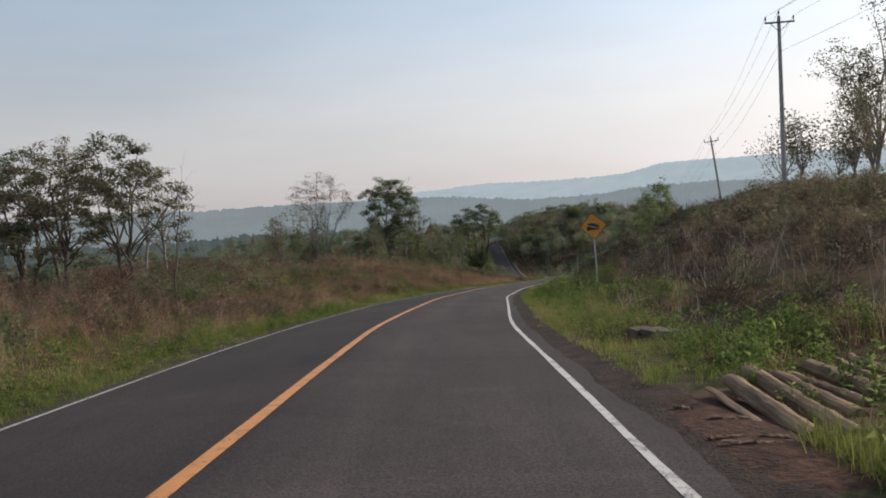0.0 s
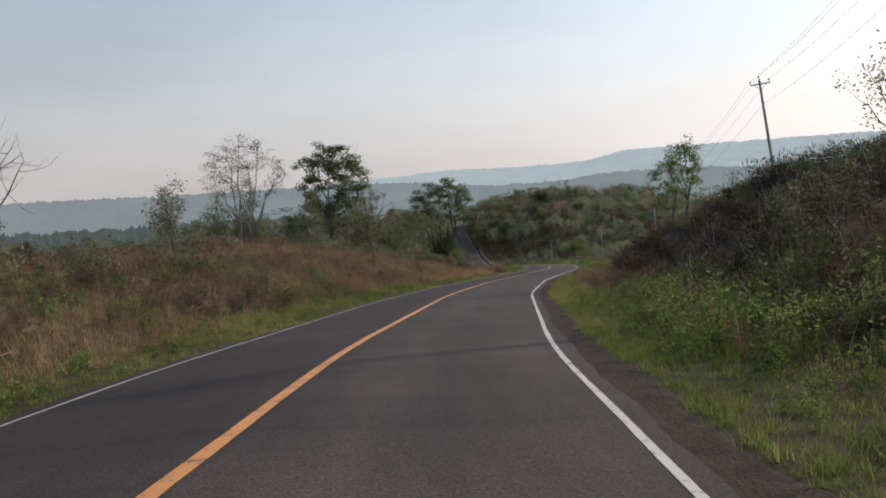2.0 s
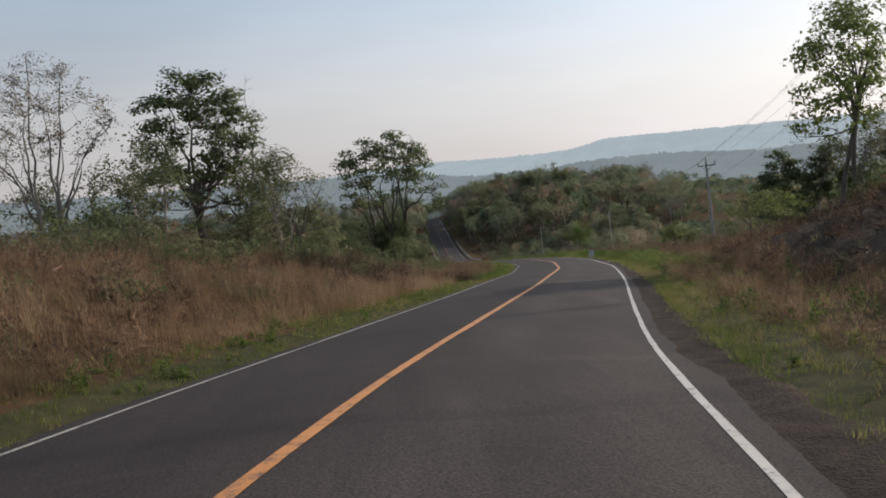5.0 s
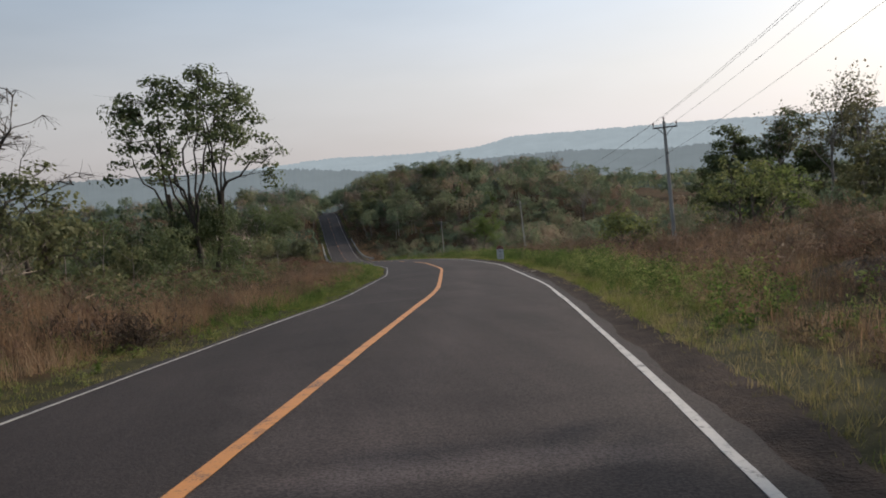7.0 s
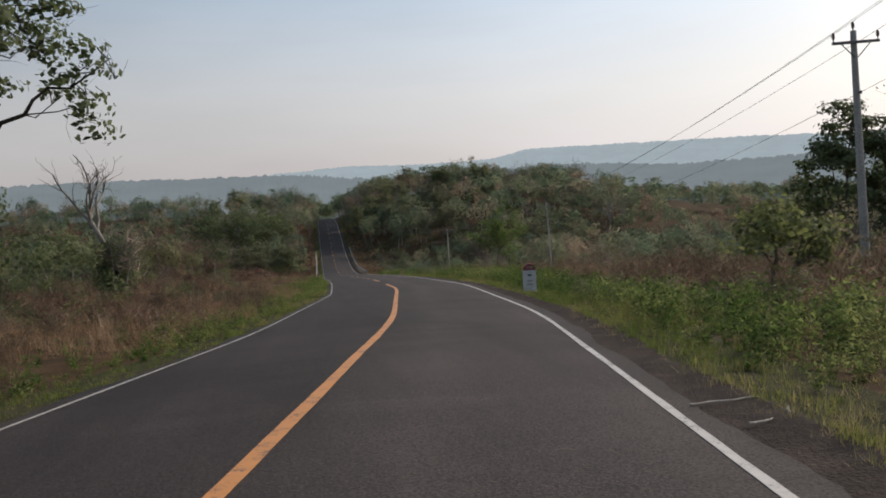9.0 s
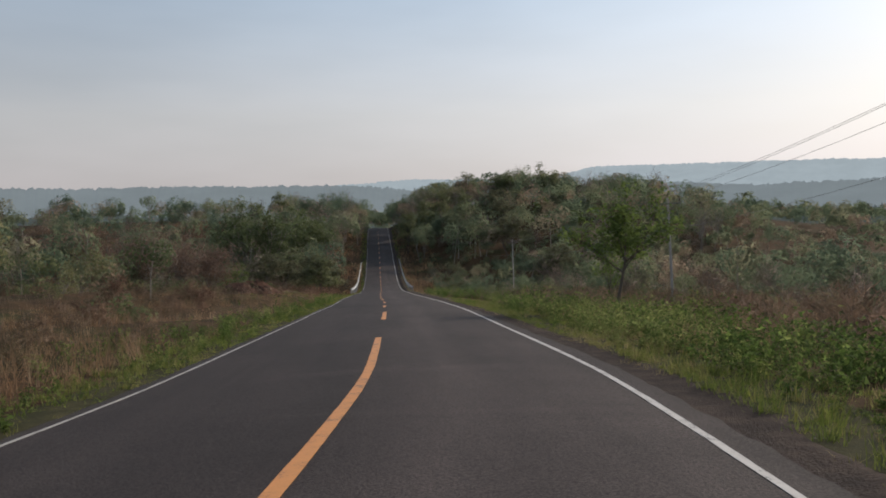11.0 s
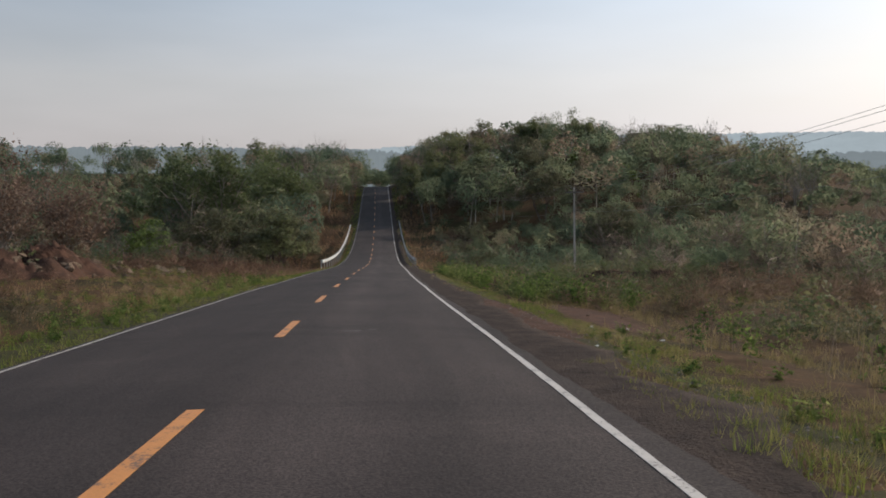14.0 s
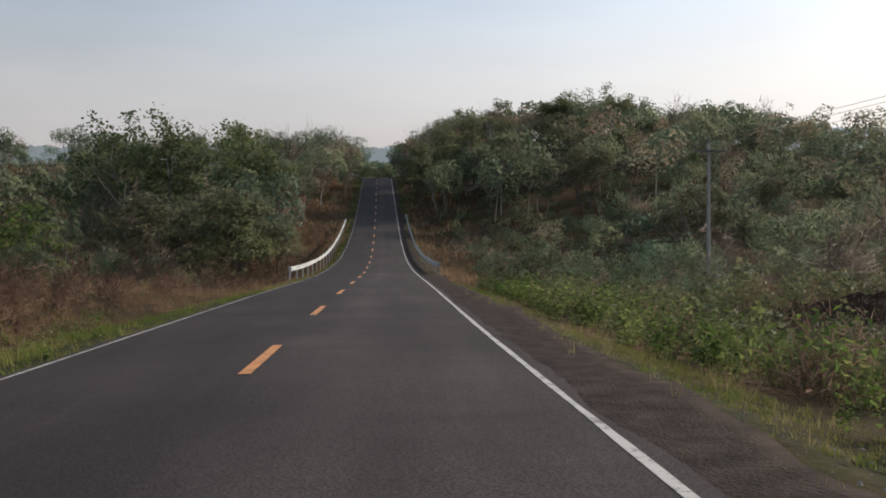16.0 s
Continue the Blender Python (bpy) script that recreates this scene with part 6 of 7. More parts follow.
# brush: dry twiggy tangles and leafy bushes over the banks
twigs_far = twig_shapes(74, 7, 150, 0.26, 0.0115)
twigs_mid = twig_shapes(75, 8, 210, 0.22, 0.0085)
twigs_tall = twig_shapes(85, 6, 420, 0.13, 0.0042)
twigs_near = twig_shapes(83, 9, 215, 0.20, 0.0074)
shrubs = shrub_shapes(79, 7, 190, 0.070)
fine_shrubs = shrub_shapes(80, 9, 235, 0.062)
ANY, DRY, WET = None, (-0.15, 9), (-9, -0.2)
for k, (n, a, b, y0, y1, h0, h1, kinds, mt, lab, where) in enumerate((
        # the hill on the outer side of the bend
        (120, 7.8, 20, 12, 50, 0.5, 1.2, twigs_near, M_BRUSH, "dense dry brown brush on the hillside", ANY),
        # dead brush whose dark colour also carries the shade of the lower slope
        (170, 6.4, 20, 12, 50, 0.5, 1.2, twigs_near, M_DARK_BRUSH, "dark dead brush on the hillside", ANY),
        (90, 8.5, 24, 12, 52, 0.4, 0.9, fine_shrubs, M_LEAF, "dark green bushes in the dry brush", ANY),
        (70, -14, -6.6, 60, 128, 0.4, 1.2, fine_shrubs, M_LEAF, "dark green bushes in the dry grass", ANY),
        (90, -14, -5.6, 60, 118, 0.4, 1.0, twigs_near, M_DARK_BRUSH, "dark dead brush on the bank", DRY),
        (130, 18, 36, 14, 112, 0.8, 1.5, twigs_tall, M_BRUSH, "dense dry brown brush on the hillside", ANY),
        (210, 7.6, 22, 46, 90, 0.5, 1.5, twigs_near, M_DARK_BRUSH, "scorched dark brush on the bank", ANY),
        (150, 7.4, 20, 88, 114, 0.4, 1.2, twigs_near, M_RUSSET_TWIG, "reddish dry brush on the bank", ANY),
        (300, 7.8, 17, 45, 78, 0.4, 1.1, twigs_near, M_DARK_BRUSH, "scorched dark brush on the bank", ANY),
        (70, 9, 18, 46, 78, 0.4, 1.0, fine_shrubs, M_LEAF, "dark green bushes on the scorched bank", ANY),
        (110, 5.7, 8.4, 43, 64, 0.3, 0.75, twigs_near, M_DARK_BRUSH, "low dead brush behind the verge grass", ANY),
        (70, 5.9, 8.6, 43, 64, 0.3, 0.7, twigs_near, M_BRUSH, "low dead brush behind the verge grass", ANY),
        (120, 8, 22, 12, 60, 0.6, 1.5, fine_shrubs, M_LEAF_DULL, "olive bushes in the dry brush", WET),
        (150, 12, 34, 14, 66, 0.5, 1.2, fine_shrubs, M_LEAF_DULL, "olive bushes on the upper slope", ANY),
        (150, 22, 40, 24, 112, 1.0, 2.0, fine_shrubs, M_LEAF, "dark green bushes along the hilltop", ANY),
        (110, 13, 24, 46, 104, 0.8, 2.0, fine_shrubs, M_LEAF, "dark green bushes along the hilltop", ANY),
        (170, 5.3, 8.6, 60, 114, 0.3, 0.8, twigs_near, M_BRUSH, "low brown brush behind the grass", ANY),
        (80, 5.9, 9.0, 112, 168, 0.45, 1.0, fine_shrubs, M_LEAF, "low dark green bushes beside the verge", WET),
        (300, 7.6, 17, 112, 200, 0.6, 1.6, twigs_near, M_BRUSH, "tangled brown brush beside the verge", ANY),
        (190, 14, 45, 112, 205, 0.8, 2.0, twigs_mid, M_BRUSH, "dry brown brush in the hollow", ANY),
        (110, 12, 45, 118, 215, 0.8, 2.2, fine_shrubs, M_LEAF_DULL, "olive shrubs in the hollow", WET),
        (130, 14, 50, 112, 330, 1.0, 2.6, shrubs, M_LEAF, "green shrubs on the slope", WET),
        (240, 16, 42, 200, 300, 0.6, 1.7, twigs_mid, M_BRUSH, "dry brown brush in the hollow", ANY),
        (110, 6.6, 14, 222, 268, 0.6, 1.7, fine_shrubs, M_LEAF, "green bushes beside the verge", ANY),
        (330, 6.8, 26, 219, 275, 0.5, 1.5, twigs_near, M_BRUSH, "tangled brown brush beside the verge", ANY),
        (44, 12, 32, 206, 262, 0.6, 1.5, fine_shrubs, M_LEAF, "green bushes in the straw-coloured field", ANY),
        (170, 7, 40, 262, 400, 0.8, 2.4, twigs_tall, M_BRUSH, "dry brown brush on the slope", ANY),
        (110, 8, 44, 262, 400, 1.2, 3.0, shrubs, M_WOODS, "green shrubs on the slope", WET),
        # the bank on the inner side
        (420, -20, -5.8, 0, 62, 0.45, 1.2, twigs_near, M_BRUSH, "low dry brush on the bank", DRY),
        (130, -30, -9, 12, 108, 1.0, 2.1, twigs_tall, M_BRUSH, "tall brown brush on the bank", DRY),
        (420, -19, -5.4, 50, 135, 0.4, 1.1, twigs_near, M_RUSSET_TWIG, "low dry brush on the bank", ANY),
        (150, -42, -14, 30, 130, 0.7, 1.7, twigs_far, M_RUSSET_TWIG, "reddish dry brush on the bank", ANY),
        (120, -17, -7, 2, 100, 0.5, 1.3, fine_shrubs, M_LEAF, "dark green bushes in the dry brush", WET),
        (130, -13, -5.2, 0, 70, 0.35, 0.9, fine_shrubs, M_WEED, "low green scrub on the bank", WET),
        (70, -32, -10, 22, 112, 1.1, 2.3, fine_shrubs, M_LEAF_DULL, "tall olive shrubs on the bank", WET),
        (34, -9, -5.6, 60, 130, 0.4, 0.9, fine_shrubs, M_LEAF_DULL, "olive bushes in the dry grass", ANY),
        (60, -17, -8.5, 92, 132, 0.7, 1.7, fine_shrubs, M_LEAF, "dark green bushes under the trees", ANY),
        (80, -24, -8, 108, 150, 0.6, 1.4, twigs_near, M_BRUSH, "tangled brown brush under the trees", ANY),
        (100, -24, -9, 112, 152, 0.7, 2.0, fine_shrubs, M_LEAF, "dark green bushes under the trees", ANY),
        (300, -16, -5.4, 115, 222, 0.4, 1.1, twigs_near, M_BRUSH, "low dry brush on the bank", DRY),
        (260, -50, -9, 140, 300, 0.8, 2.0, twigs_mid, M_RUSSET_TWIG, "reddish dry brush on the slope", ANY),
        (150, -45, -10, 140, 262, 0.8, 2.0, fine_shrubs, M_LEAF, "green shrubs on the slope", WET),
        (18, -15, -6, 238, 268, 0.4, 1.0, fine_shrubs, M_LEAF, "green bushes beside the verge", ANY),
        (240, -18, -5.6, 234, 282, 0.5, 1.5, twigs_near, M_RUSSET_TWIG, "reddish dry brush beside the verge", ANY),
        (170, -16, -6.2, 214, 246, 0.3, 0.8, twigs_near, M_RUSSET_TWIG, "low reddish brush among the stones", ANY),
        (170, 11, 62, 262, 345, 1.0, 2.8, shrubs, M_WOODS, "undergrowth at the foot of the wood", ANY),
        (230, -26, -6.0, 245, 380, 0.8, 2.8, twigs_tall, M_RUSSET_TWIG, "reddish dry brush on the slope", ANY),
        (80, -30, -7, 268, 400, 1.2, 3.0, shrubs, M_WOODS, "green shrubs on the slope", WET),
        (90, -45, -14, 60, 300, 1.0, 2.4, shrubs, M_LEAF, "green shrubs on the slope", WET))):
    P = spots(600 + k, n, a, b, y0, y1, where)
    n = len(P)
    scatter("brush", lab, "brush", kinds, P, sizes(620 + k, n, h0, h1), sizes(640 + k, n, 0.9, 1.6), 660 + k, mt, 0.06)


# leafy roadside weeds
def leafy_stalks(seed, count, stalks, per, leaf_size):
    """Weeds of unit height: leaning stalks with leaves set along them."""
    rng = np.random.default_rng(seed)
    made = []
    for _ in range(count):
        P, D = [], []
        for s in range(stalks):
            a, lean, h = rng.uniform(0, 6.28), rng.uniform(0.1, 0.75), rng.uniform(0.55, 1.0)
            f = np.sort(rng.uniform(0.15, 1.0, per))
            p = np.stack([np.cos(a) * lean * f ** 1.4, np.sin(a) * lean * f ** 1.4, h * f], -1) + rng.normal(0, 0.07, (per, 3))
            P.append(p)
            D.append(np.stack([rng.normal(0, 0.5, per), rng.normal(0, 0.5, per), np.ones(per)], -1))
        P, D = np.concatenate(P), np.concatenate(D)
        P[:, 2] = np.maximum(P[:, 2], 0.04)
        made.append(small_leaves(rng, P, leaf_size, D, 0.24))
    return made


near_weeds = leafy_stalks(84, 9, 12, 13, 0.115)
weeds = leafy_stalks(81, 8, 10, 12, 0.14)
cover = leafy_stalks(77, 6, 8, 8, 0.26)
for k, (n, a, b, y0, y1, h0, h1, where) in enumerate((
        (120, 4.9, 6.4, 9, 34, 0.2, 0.45, ANY), (220, 5.2, 8.6, 11, 44, 0.3, 0.85, DRY), (90, 5.0, 8.4, 26, 44, 0.3, 0.75, ANY), (110, 5.0, 8.2, 62, 122, 0.25, 0.6, ANY), (300, 5.0, 8.2, 112, 200, 0.4, 0.95, DRY), (90, 5.0, 8.2, 112, 200, 0.3, 0.7, ANY),
        (210, 5.0, 7.8, 120, 172, 0.4, 0.95, ANY), (60, 5.2, 7.5, 103, 122, 0.3, 0.8, ANY), (120, 6.6, 15, 190, 262, 0.3, 0.85, ANY), (210, -8.5, -4.3, 0, 76, 0.25, 0.65, ANY), (70, -5.6, -4.3, 70, 130, 0.2, 0.4, WET), (360, -6.2, -3.9, 118, 240, 0.25, 0.65, ANY), (120, -15, -5, 195, 275, 0.3, 0.8, WET),
        (190, 4.7, 6.6, 11, 46, 0.18, 0.5, ANY), (240, 4.7, 6.4, 108, 172, 0.2, 0.55, ANY), (210, -5.6, -3.7, -2, 80, 0.16, 0.5, ANY), (260, 6.0, 11, 219, 262, 0.5, 1.35, ANY), (200, -5.4, -3.8, 80, 170, 0.16, 0.45, ANY), (90, 6.2, 11, 170, 188, 0.6, 1.1, ANY), (70, 5.8, 8.6, 43, 51, 0.35, 0.8, ANY), (110, 4.7, 6.2, 44, 66, 0.12, 0.34, ANY), (60, 5.3, 7.6, 48, 54, 0.25, 0.6, ANY))):
    P = spots(700 + k, n, a, b, y0, y1, where)
    n = len(P)
    scatter("roadside_weeds", "leafy green weeds at the road's edge", "weeds", near_weeds if k in (0, 1, 2, 4, 6, 7, 9, 13, 14, 15, 16, 18, 19, 20, 21) else weeds, P, sizes(720 + k, n, h0, h1), sizes(740 + k, n, 0.7, 1.2), 760 + k, M_WEED, 0.03)
for k, (n, a, b, y0, y1) in enumerate(((700, -5.2, -3.5, -3, 240), (700, 4.6, 8.4, 11, 210))):
    P = spots(770 + k, n, a, b, y0, y1)
    scatter("ground_cover", "low broad-leaved green cover along the verge", "weeds", cover, P, sizes(772 + k, n, 0.08, 0.26), sizes(774 + k, n, 0.9, 1.6), 776 + k, M_WEED, 0.02)
P = np.concatenate([spots(778, 30, 4.9, 7.4, 9.6, 12.5), spots(779, 44, 4.7, 7.4, 3.4, 6.0), spots(777, 12, 4.9, 7.4, 7.0, 9.4)])
scatter("roadside_weeds", "tall leafy green weeds round the logs", "weeds", near_weeds, P, sizes(780, len(P), 0.35, 0.85), sizes(781, len(P), 0.6, 1.0), 782, M_WEED, 0.03)
# ivy and creeper on the roadside trees
for x, y, r, h, k, up in ((5.7, 151.4, 1.1, 4.2, 0, 3.4), (4.6, 151.2, 1.0, 4.0, 4, 2.8), (0.6, 150, 1.4, 5.2, 5, 0.6), (4.3, 180.4, 0.3, 4.6, 1, 0.0), (-10.8, 138, 3.5, 4.5, 2, 0.0), (-3.5, 135, 2.5, 3.5, 3, 0.0)):
    g = np.random.default_rng(780 + k)
    m = 24
    P = np.stack([x + g.normal(0, r * 0.5, m), y + g.normal(0, r * 0.5, m)], -1)
    scatter("creeper", "dark green creeper and bush round a trunk", "creeper", fine_shrubs, P, g.uniform(h * 0.4, h * 1.1, m), g.uniform(0.4, 0.8, m), 790 + k, M_LEAF, 0.05 - up)
# dark tangles on the bank, some put in for the shade of an undercut
g = np.random.default_rng(88)
P = np.concatenate([np.stack([g.normal(8.1, 0.7, 22), g.normal(110.8, 0.5, 22)], -1), spots(89, 110, -10.2, -6.4, 100.5, 110), spots(90, 90, 8.4, 14, 88, 114), spots(93, 20, -7.4, -5.0, 52, 57)])
scatter("brush", "dark tangle of brush on the bank", "brush", twigs_near, P, g.uniform(0.35, 0.9, len(P)), g.uniform(0.9, 1.5, len(P)), 94, M_DARK_BRUSH, 0.03)
# bushes over the dark earth bank
P = np.stack([np.random.default_rng(196).uniform(33, 48, 90), np.random.default_rng(197).normal(246.6, 0.8, 90)], -1)
P2 = np.stack([np.random.default_rng(296).uniform(33, 46, 60), np.random.default_rng(297).uniform(236, 245, 60)], -1)
scatter("brush", "green bushes before the dark earth bank", "brush", fine_shrubs, P2, sizes(298, 60, 0.7, 1.5), sizes(299, 60, 0.8, 1.2), 295, M_LEAF, 0.0)
scatter("brush", "scorched twigs and roots on the dark earth bank", "brush", twigs_near, P, sizes(198, 90, 0.7, 1.4), sizes(199, 90, 0.6, 1.1), 195, M_DARK_BRUSH, 0.0)
P = np.stack([np.random.default_rng(96).uniform(34, 47.5, 36), np.random.default_rng(97).uniform(248.3, 251.5, 36)], -1)
scatter("brush", "green and dry bushes over the dark earth bank", "brush", fine_shrubs, P, sizes(98, 36, 1.1, 2.3), sizes(99, 36, 0.8, 1.3), 95, M_LEAF, 0.0)
# green growth hanging over the darkened bank
P = np.stack([np.random.default_rng(83).normal(1.2, 3.2, 34), np.random.default_rng(84).normal(108.5, 3.0, 34)], -1)
P = P[P[:, 0] - road_x(P[:, 1]) < -7.6]
scatter("brush", "green bushes over a darkened bank", "brush", fine_shrubs, P, sizes(85, len(P), 0.6, 1.2), sizes(86, len(P), 0.8, 1.3), 87, M_LEAF, 0.0)


def blades(name, label, n, lat0, lat1, y0, y1, h0, h1, width, tuft, lean, seed, material, bias=1.0, where=None):
    """Grass: tapering blades in loose tufts."""
    rng = np.random.default_rng(seed)
    m = n // tuft
    y = rng.uniform(y0, y1, m)
    lat = lat0 + (lat1 - lat0) * rng.uniform(0, 1, m) ** bias
    if where is not None:
        v = zone(road_x(y) + lat, y) + rng.normal(0, 0.16, m)
        keep = (v > where[0]) & (v < where[1])
        y, lat = y[keep], lat[keep]
    keep = ~bald(road_x(y) + lat, y, rng.uniform(0, 0.76, len(y)))
    if h1 > 0.4:
        keep &= ~stony(road_x(y) + lat, y)
    y, lat = y[keep], lat[keep]
    m = len(y)
    bx, by = np.repeat(road_x(y) + lat, tuft), np.repeat(y, tuft)
    spread = 0.10 if h1 > 0.5 else 0.06
    N = m * tuft
    bx, by = bx + rng.normal(0, spread, N), by + rng.normal(0, spread, N)
    h = np.repeat(rng.uniform(h0, h1, m) * (0.55 + 0.6 * np.clip(0.5 + 0.7 * zone((road_x(y) + lat) * 2.7 + 5, y * 2.7), 0, 1)), tuft) * rng.uniform(0.5, 1.1, N)
    a = rng.uniform(0, 6.28, N)
    t = rng.uniform(0, lean, N) * h
    base = np.stack([bx, by, ground_z(bx, by) - 0.02], -1)
    tip = base + np.stack([np.cos(a) * t, np.sin(a) * t, h], -1)
    s = np.stack([-np.sin(a), np.cos(a), np.zeros(N)], -1) * (width * rng.uniform(0.6, 1.4, N))[:, None]
    V = np.stack([base + s, tip, base - s], 1).reshape(-1, 3)
    tone = np.repeat(tones(rng, road_x(y) + lat, y, 0.26, 0.16), tuft) + rng.normal(0, 0.06, N)
    ob = solid(name, V, np.arange(3 * N).reshape(N, 3), material, tone=np.repeat(np.clip(tone, 0, 1), 3))
    return tagged(ob, label, "grass", kind="stuff")


STRAW = "tall straw-coloured dry grass on the bank"
blades("tall_grass", STRAW, 60000, -4.9, -19, -2, 66, 0.2, 0.85, 0.0048, 16, 1.0, 800, M_STRAW, 1.1, (-0.35, 9))
blades("tall_grass", STRAW, 72000, -4.9, -12, 62, 132, 0.25, 0.95, 0.005, 18, 1.2, 801, M_STRAW, 1.5, (-0.45, 9))
blades("tall_grass", STRAW, 40000, -9, -22, 55, 132, 0.4, 1.0, 0.007, 16, 0.8, 831, M_STRAW, 1.0, (-0.3, 9))
blades("tall_grass", STRAW, 52000, -4.9, -16, 122, 262, 0.25, 0.75, 0.0055, 16, 1.2, 802, M_STRAW, 1.3, (-0.4, 9))
blades("tall_grass", "dry grass among the brush", 30000, 5.6, 8.8, 10, 112, 0.2, 0.7, 0.005, 14, 0.9, 803, M_STRAW, 1.2, (-0.3, 9))
blades("tall_grass", "dry grass among the brush", 40000, 6.4, 18, 108, 200, 0.3, 0.85, 0.0055, 14, 0.9, 804, M_STRAW, 1.3, (-0.4, 9))
blades("tall_grass", "straw-coloured field beside the dirt track", 70000, 7.6, 34, 196, 244, 0.12, 0.5, 0.0055, 16, 1.1, 832, M_FIELD, 1.1)
blades("tall_grass", "dry grass on the culvert slopes", 16000, -14, -5, 262, 420, 0.5, 1.0, 0.02, 8, 0.5, 805, M_STRAW)
blades("tall_grass", "dry grass on the culvert slopes", 16000, 5.2, 14, 262, 420, 0.5, 1.0, 0.02, 8, 0.5, 806, M_STRAW)
blades("green_grass", "long green grass among the weeds on the bank", 36000, -4.3, -9, -3, 74, 0.12, 0.45, 0.0045, 16, 1.1, 833, M_TURF, 1.4, (-9, 0.35))
blades("low_grass", "thin dry grass over the litter on the bank", 50000, -4.8, -13, -3, 90, 0.08, 0.35, 0.005, 16, 1.3, 837, M_DRY_TURF, 1.2)
blades("low_grass", "thin dry grass over the litter beside the verge", 28000, 5.4, 9.5, 40, 200, 0.08, 0.32, 0.005, 16, 1.3, 838, M_DRY_TURF, 1.2)
blades("dead_stalks", "leafless dead weed stalks", 11000, -5.5, -20, 0, 130, 0.6, 1.4, 0.006, 4, 0.5, 807, M_STALK, 1.2)
blades("dead_stalks", "leafless dead weed stalks", 10000, 7.0, 22, 12, 270, 0.6, 1.5, 0.006, 4, 0.5, 808, M_STALK, 1.2)
blades("dead_stalks", "bleached dead stalks over the scorched slope", 1500, 6.4, 15, 12, 60, 0.5, 1.5, 0.0075, 3, 1.3, 840, M_PALE_STALK)
blades("dead_stalks", "leafless dead weed stalks", 6000, -22, -6, 125, 280, 0.6, 1.4, 0.007, 4, 0.5, 809, M_STALK)
VERGE = "short bright green grass along the asphalt"
blades("verge_grass", VERGE, 64000, -3.14, -5.2, -4, 130, 0.05, 0.27, 0.005, 14, 1.2, 811, M_TURF, 1.1)
blades("verge_grass", VERGE, 46000, -3.25, -5.0, 130, 270, 0.05, 0.24, 0.006, 14, 1.2, 834, M_TURF, 1.1)
blades("verge_grass", VERGE, 64000, 4.15, 6.6, 9.2, 62, 0.06, 0.30, 0.0048, 18, 1.2, 821, M_TURF, 1.4)
blades("verge_grass", VERGE, 26000, 4.2, 5.8, 61, 112, 0.05, 0.25, 0.0045, 16, 1.3, 823, M_TURF, 1.7, (-9, 0.3))
blades("verge_grass", "patchy yellowing grass along the gravel", 20000, 4.2, 6.4, 61, 112, 0.05, 0.3, 0.0045, 16, 1.3, 841, M_DRY_TURF, 1.3, (-0.3, 9))
blades("verge_grass", VERGE, 60000, 4.2, 6.2, 108, 205, 0.05, 0.27, 0.005, 18, 1.2, 824, M_TURF, 1.6)
blades("tall_grass", "dry grass round the guardrail posts", 12000, -4.0, -5.6, 262, 352, 0.2, 0.5, 0.012, 10, 0.8, 842, M_STRAW)
blades("verge_grass", VERGE, 9000, -3.4, -5.0, 270, 420, 0.1, 0.3, 0.025, 8, 0.9, 813, M_TURF)
blades("verge_grass", VERGE, 9000, 4.3, 5.6, 270, 420, 0.1, 0.3, 0.025, 8, 0.9, 814, M_TURF)
blades("verge_grass", "dry yellow tufts along the gravel", 26000, 3.95, 5.0, 9, 196, 0.04, 0.16, 0.0045, 14, 1.6, 835, M_DRY_TURF, 1.0, (-0.1, 9))
blades("verge_grass", "grass creeping over the edge of the asphalt", 9000, -3.0, -3.6, -3, 60, 0.04, 0.13, 0.005, 10, 1.2, 820, M_TURF, 0.45, (-0.2, 9))
blades("tall_grass", "straw tufts among the verge weeds", 12000, 4.4, 8.0, 56, 265, 0.12, 0.42, 0.005, 12, 1.2, 817, M_DRY_TURF, 1.0)
blades("verge_grass", "short green grass along the gravel", 36000, 5.1, 6.5, 204, 268, 0.04, 0.16, 0.005, 16, 1.1, 818, M_TURF, 1.0)
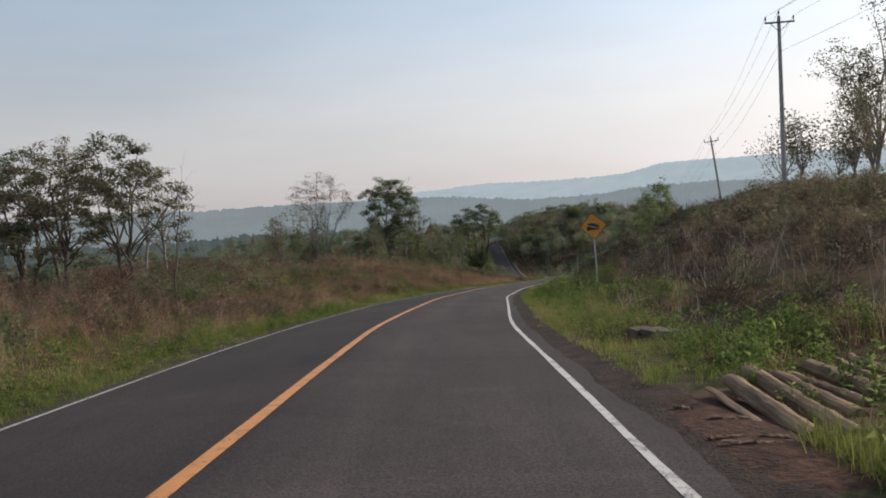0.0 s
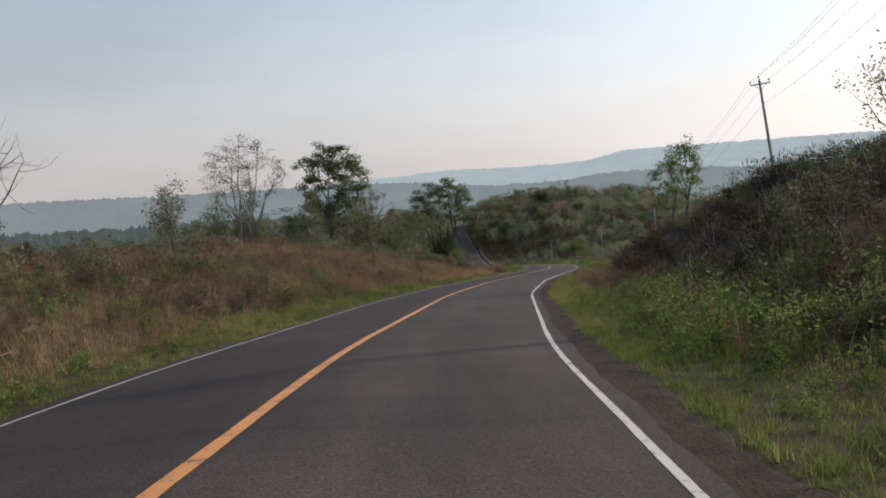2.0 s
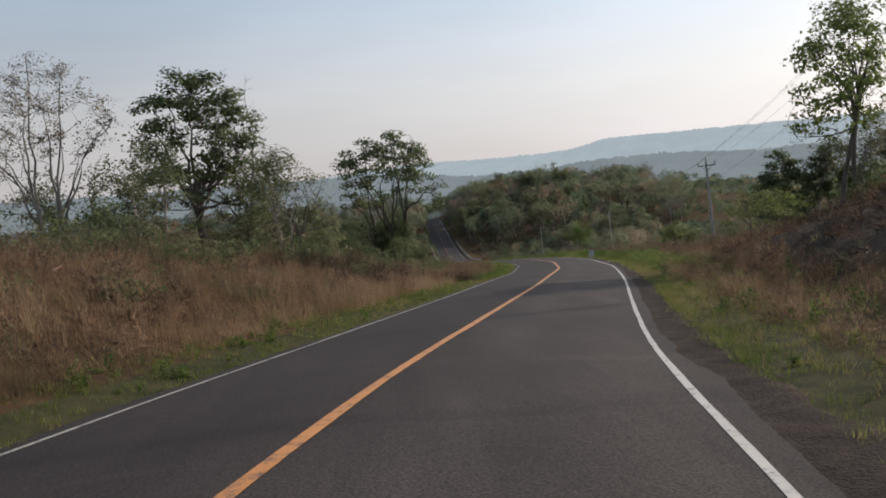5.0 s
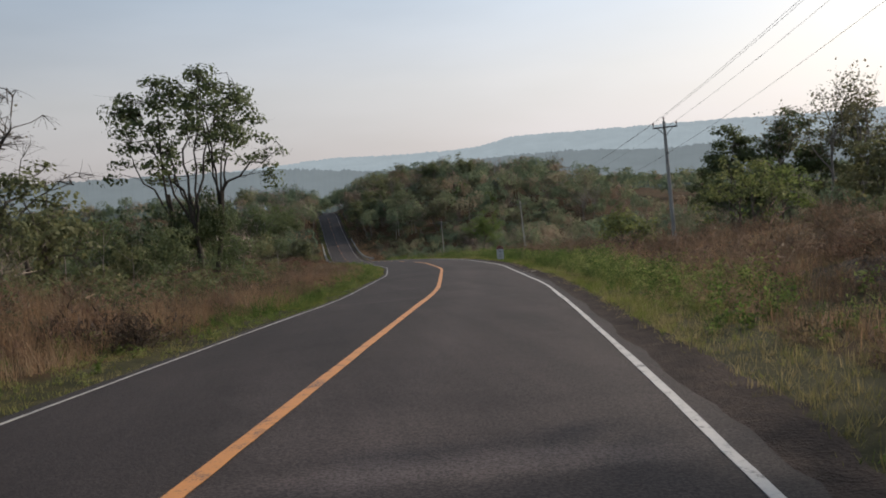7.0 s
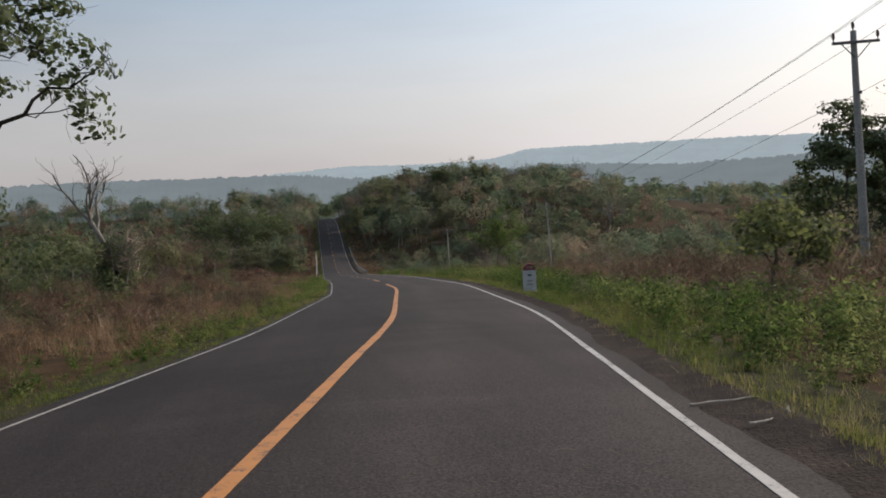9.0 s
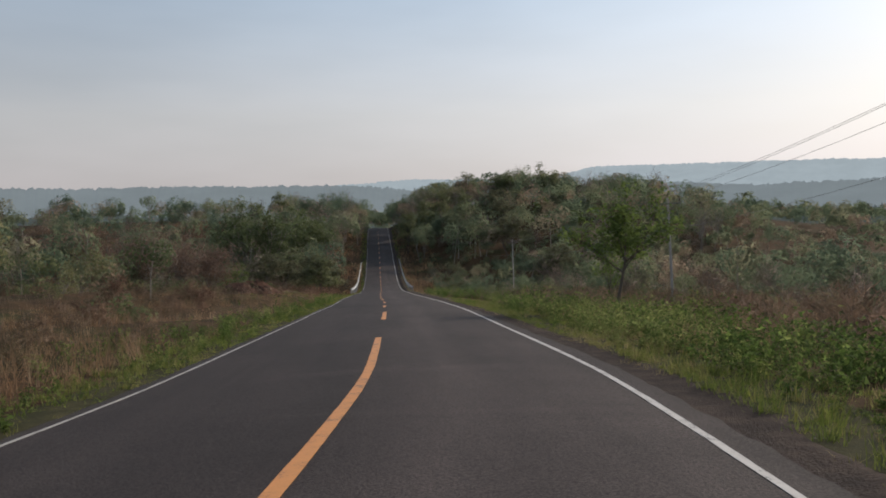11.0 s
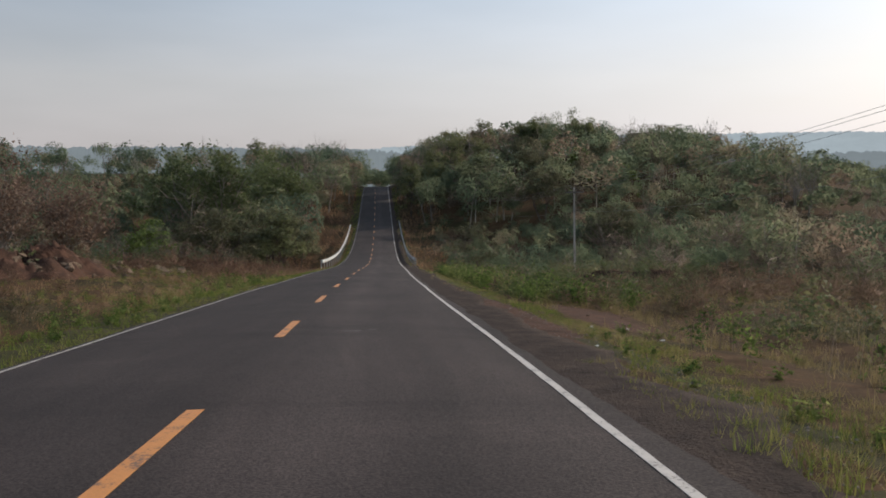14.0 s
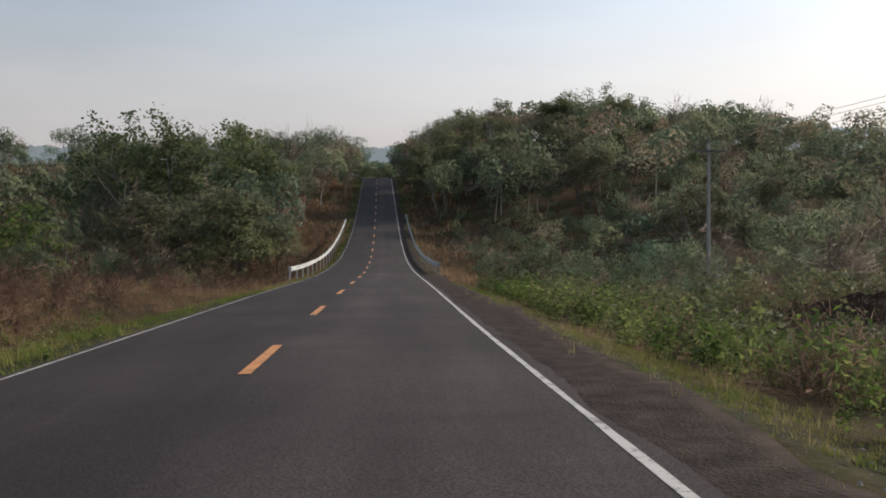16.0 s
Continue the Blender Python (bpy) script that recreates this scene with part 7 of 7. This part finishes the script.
blades("verge_grass", "trodden grass between the road and the dirt track", 26000, 4.7, 6.6, 186, 213, 0.03, 0.13, 0.005, 14, 1.5, 819, M_DRY_TURF, 1.0, (-9, 0.5))
blades("verge_grass", "short yellow-green grass round the stone heap", 36000, -4.0, -14, 214, 246, 0.05, 0.24, 0.006, 14, 1.0, 836, M_TURF, 1.3, (-0.6, 0.35))
blades("low_grass", "thin dry grass among the stones", 34000, -5.2, -16, 212, 248, 0.08, 0.34, 0.0055, 14, 1.1, 839, M_STRAW, 1.1)
blades("verge_grass", "clump of fresh green grass by the logs", 16000, 4.5, 7.6, 2.8, 6.1, 0.08, 0.4, 0.005, 14, 1.1, 815, M_TURF)

# loose stones on the shoulder
g = np.random.default_rng(90)
P = np.concatenate([spots(91, 2600, 3.75, 4.55, -2, 165), spots(92, 8500, 3.75, 5.2, 165, 250)])
M = len(P)
S = 0.005 + 0.02 * g.uniform(0, 1, M) ** 2
ic = np.array([(0, 0, 1), (0.9, 0, 0.1), (0.2, 0.85, 0), (-0.8, 0.4, 0.1), (-0.6, -0.7, 0), (0.4, -0.8, 0.1)])
fc = np.array([(0, 1, 2), (0, 2, 3), (0, 3, 4), (0, 4, 5), (0, 5, 1)])
a = g.uniform(0, 6.28, M)
X = (ic[None, :, 0] * np.cos(a)[:, None] - ic[None, :, 1] * np.sin(a)[:, None]) * S[:, None] + P[:, 0:1]
Y = (ic[None, :, 0] * np.sin(a)[:, None] + ic[None, :, 1] * np.cos(a)[:, None]) * S[:, None] + P[:, 1:2]
zz = np.maximum(ground_z(P[:, 0], P[:, 1]), road_z(P[:, 1]) + camber(P[:, 0] - road_x(P[:, 1]), P[:, 1]) - 0.035)
Z = ic[None, :, 2] * S[:, None] * 0.7 + zz[:, None]
F = (fc[None] + 6 * np.arange(M)[:, None, None]).reshape(-1, 3)
pebbles = solid("gravel", np.stack([X, Y, Z], -1).reshape(-1, 3), F, M_PEBBLE)
tagged(pebbles, "loose pale gravel on the shoulder", "gravel", kind="stuff")
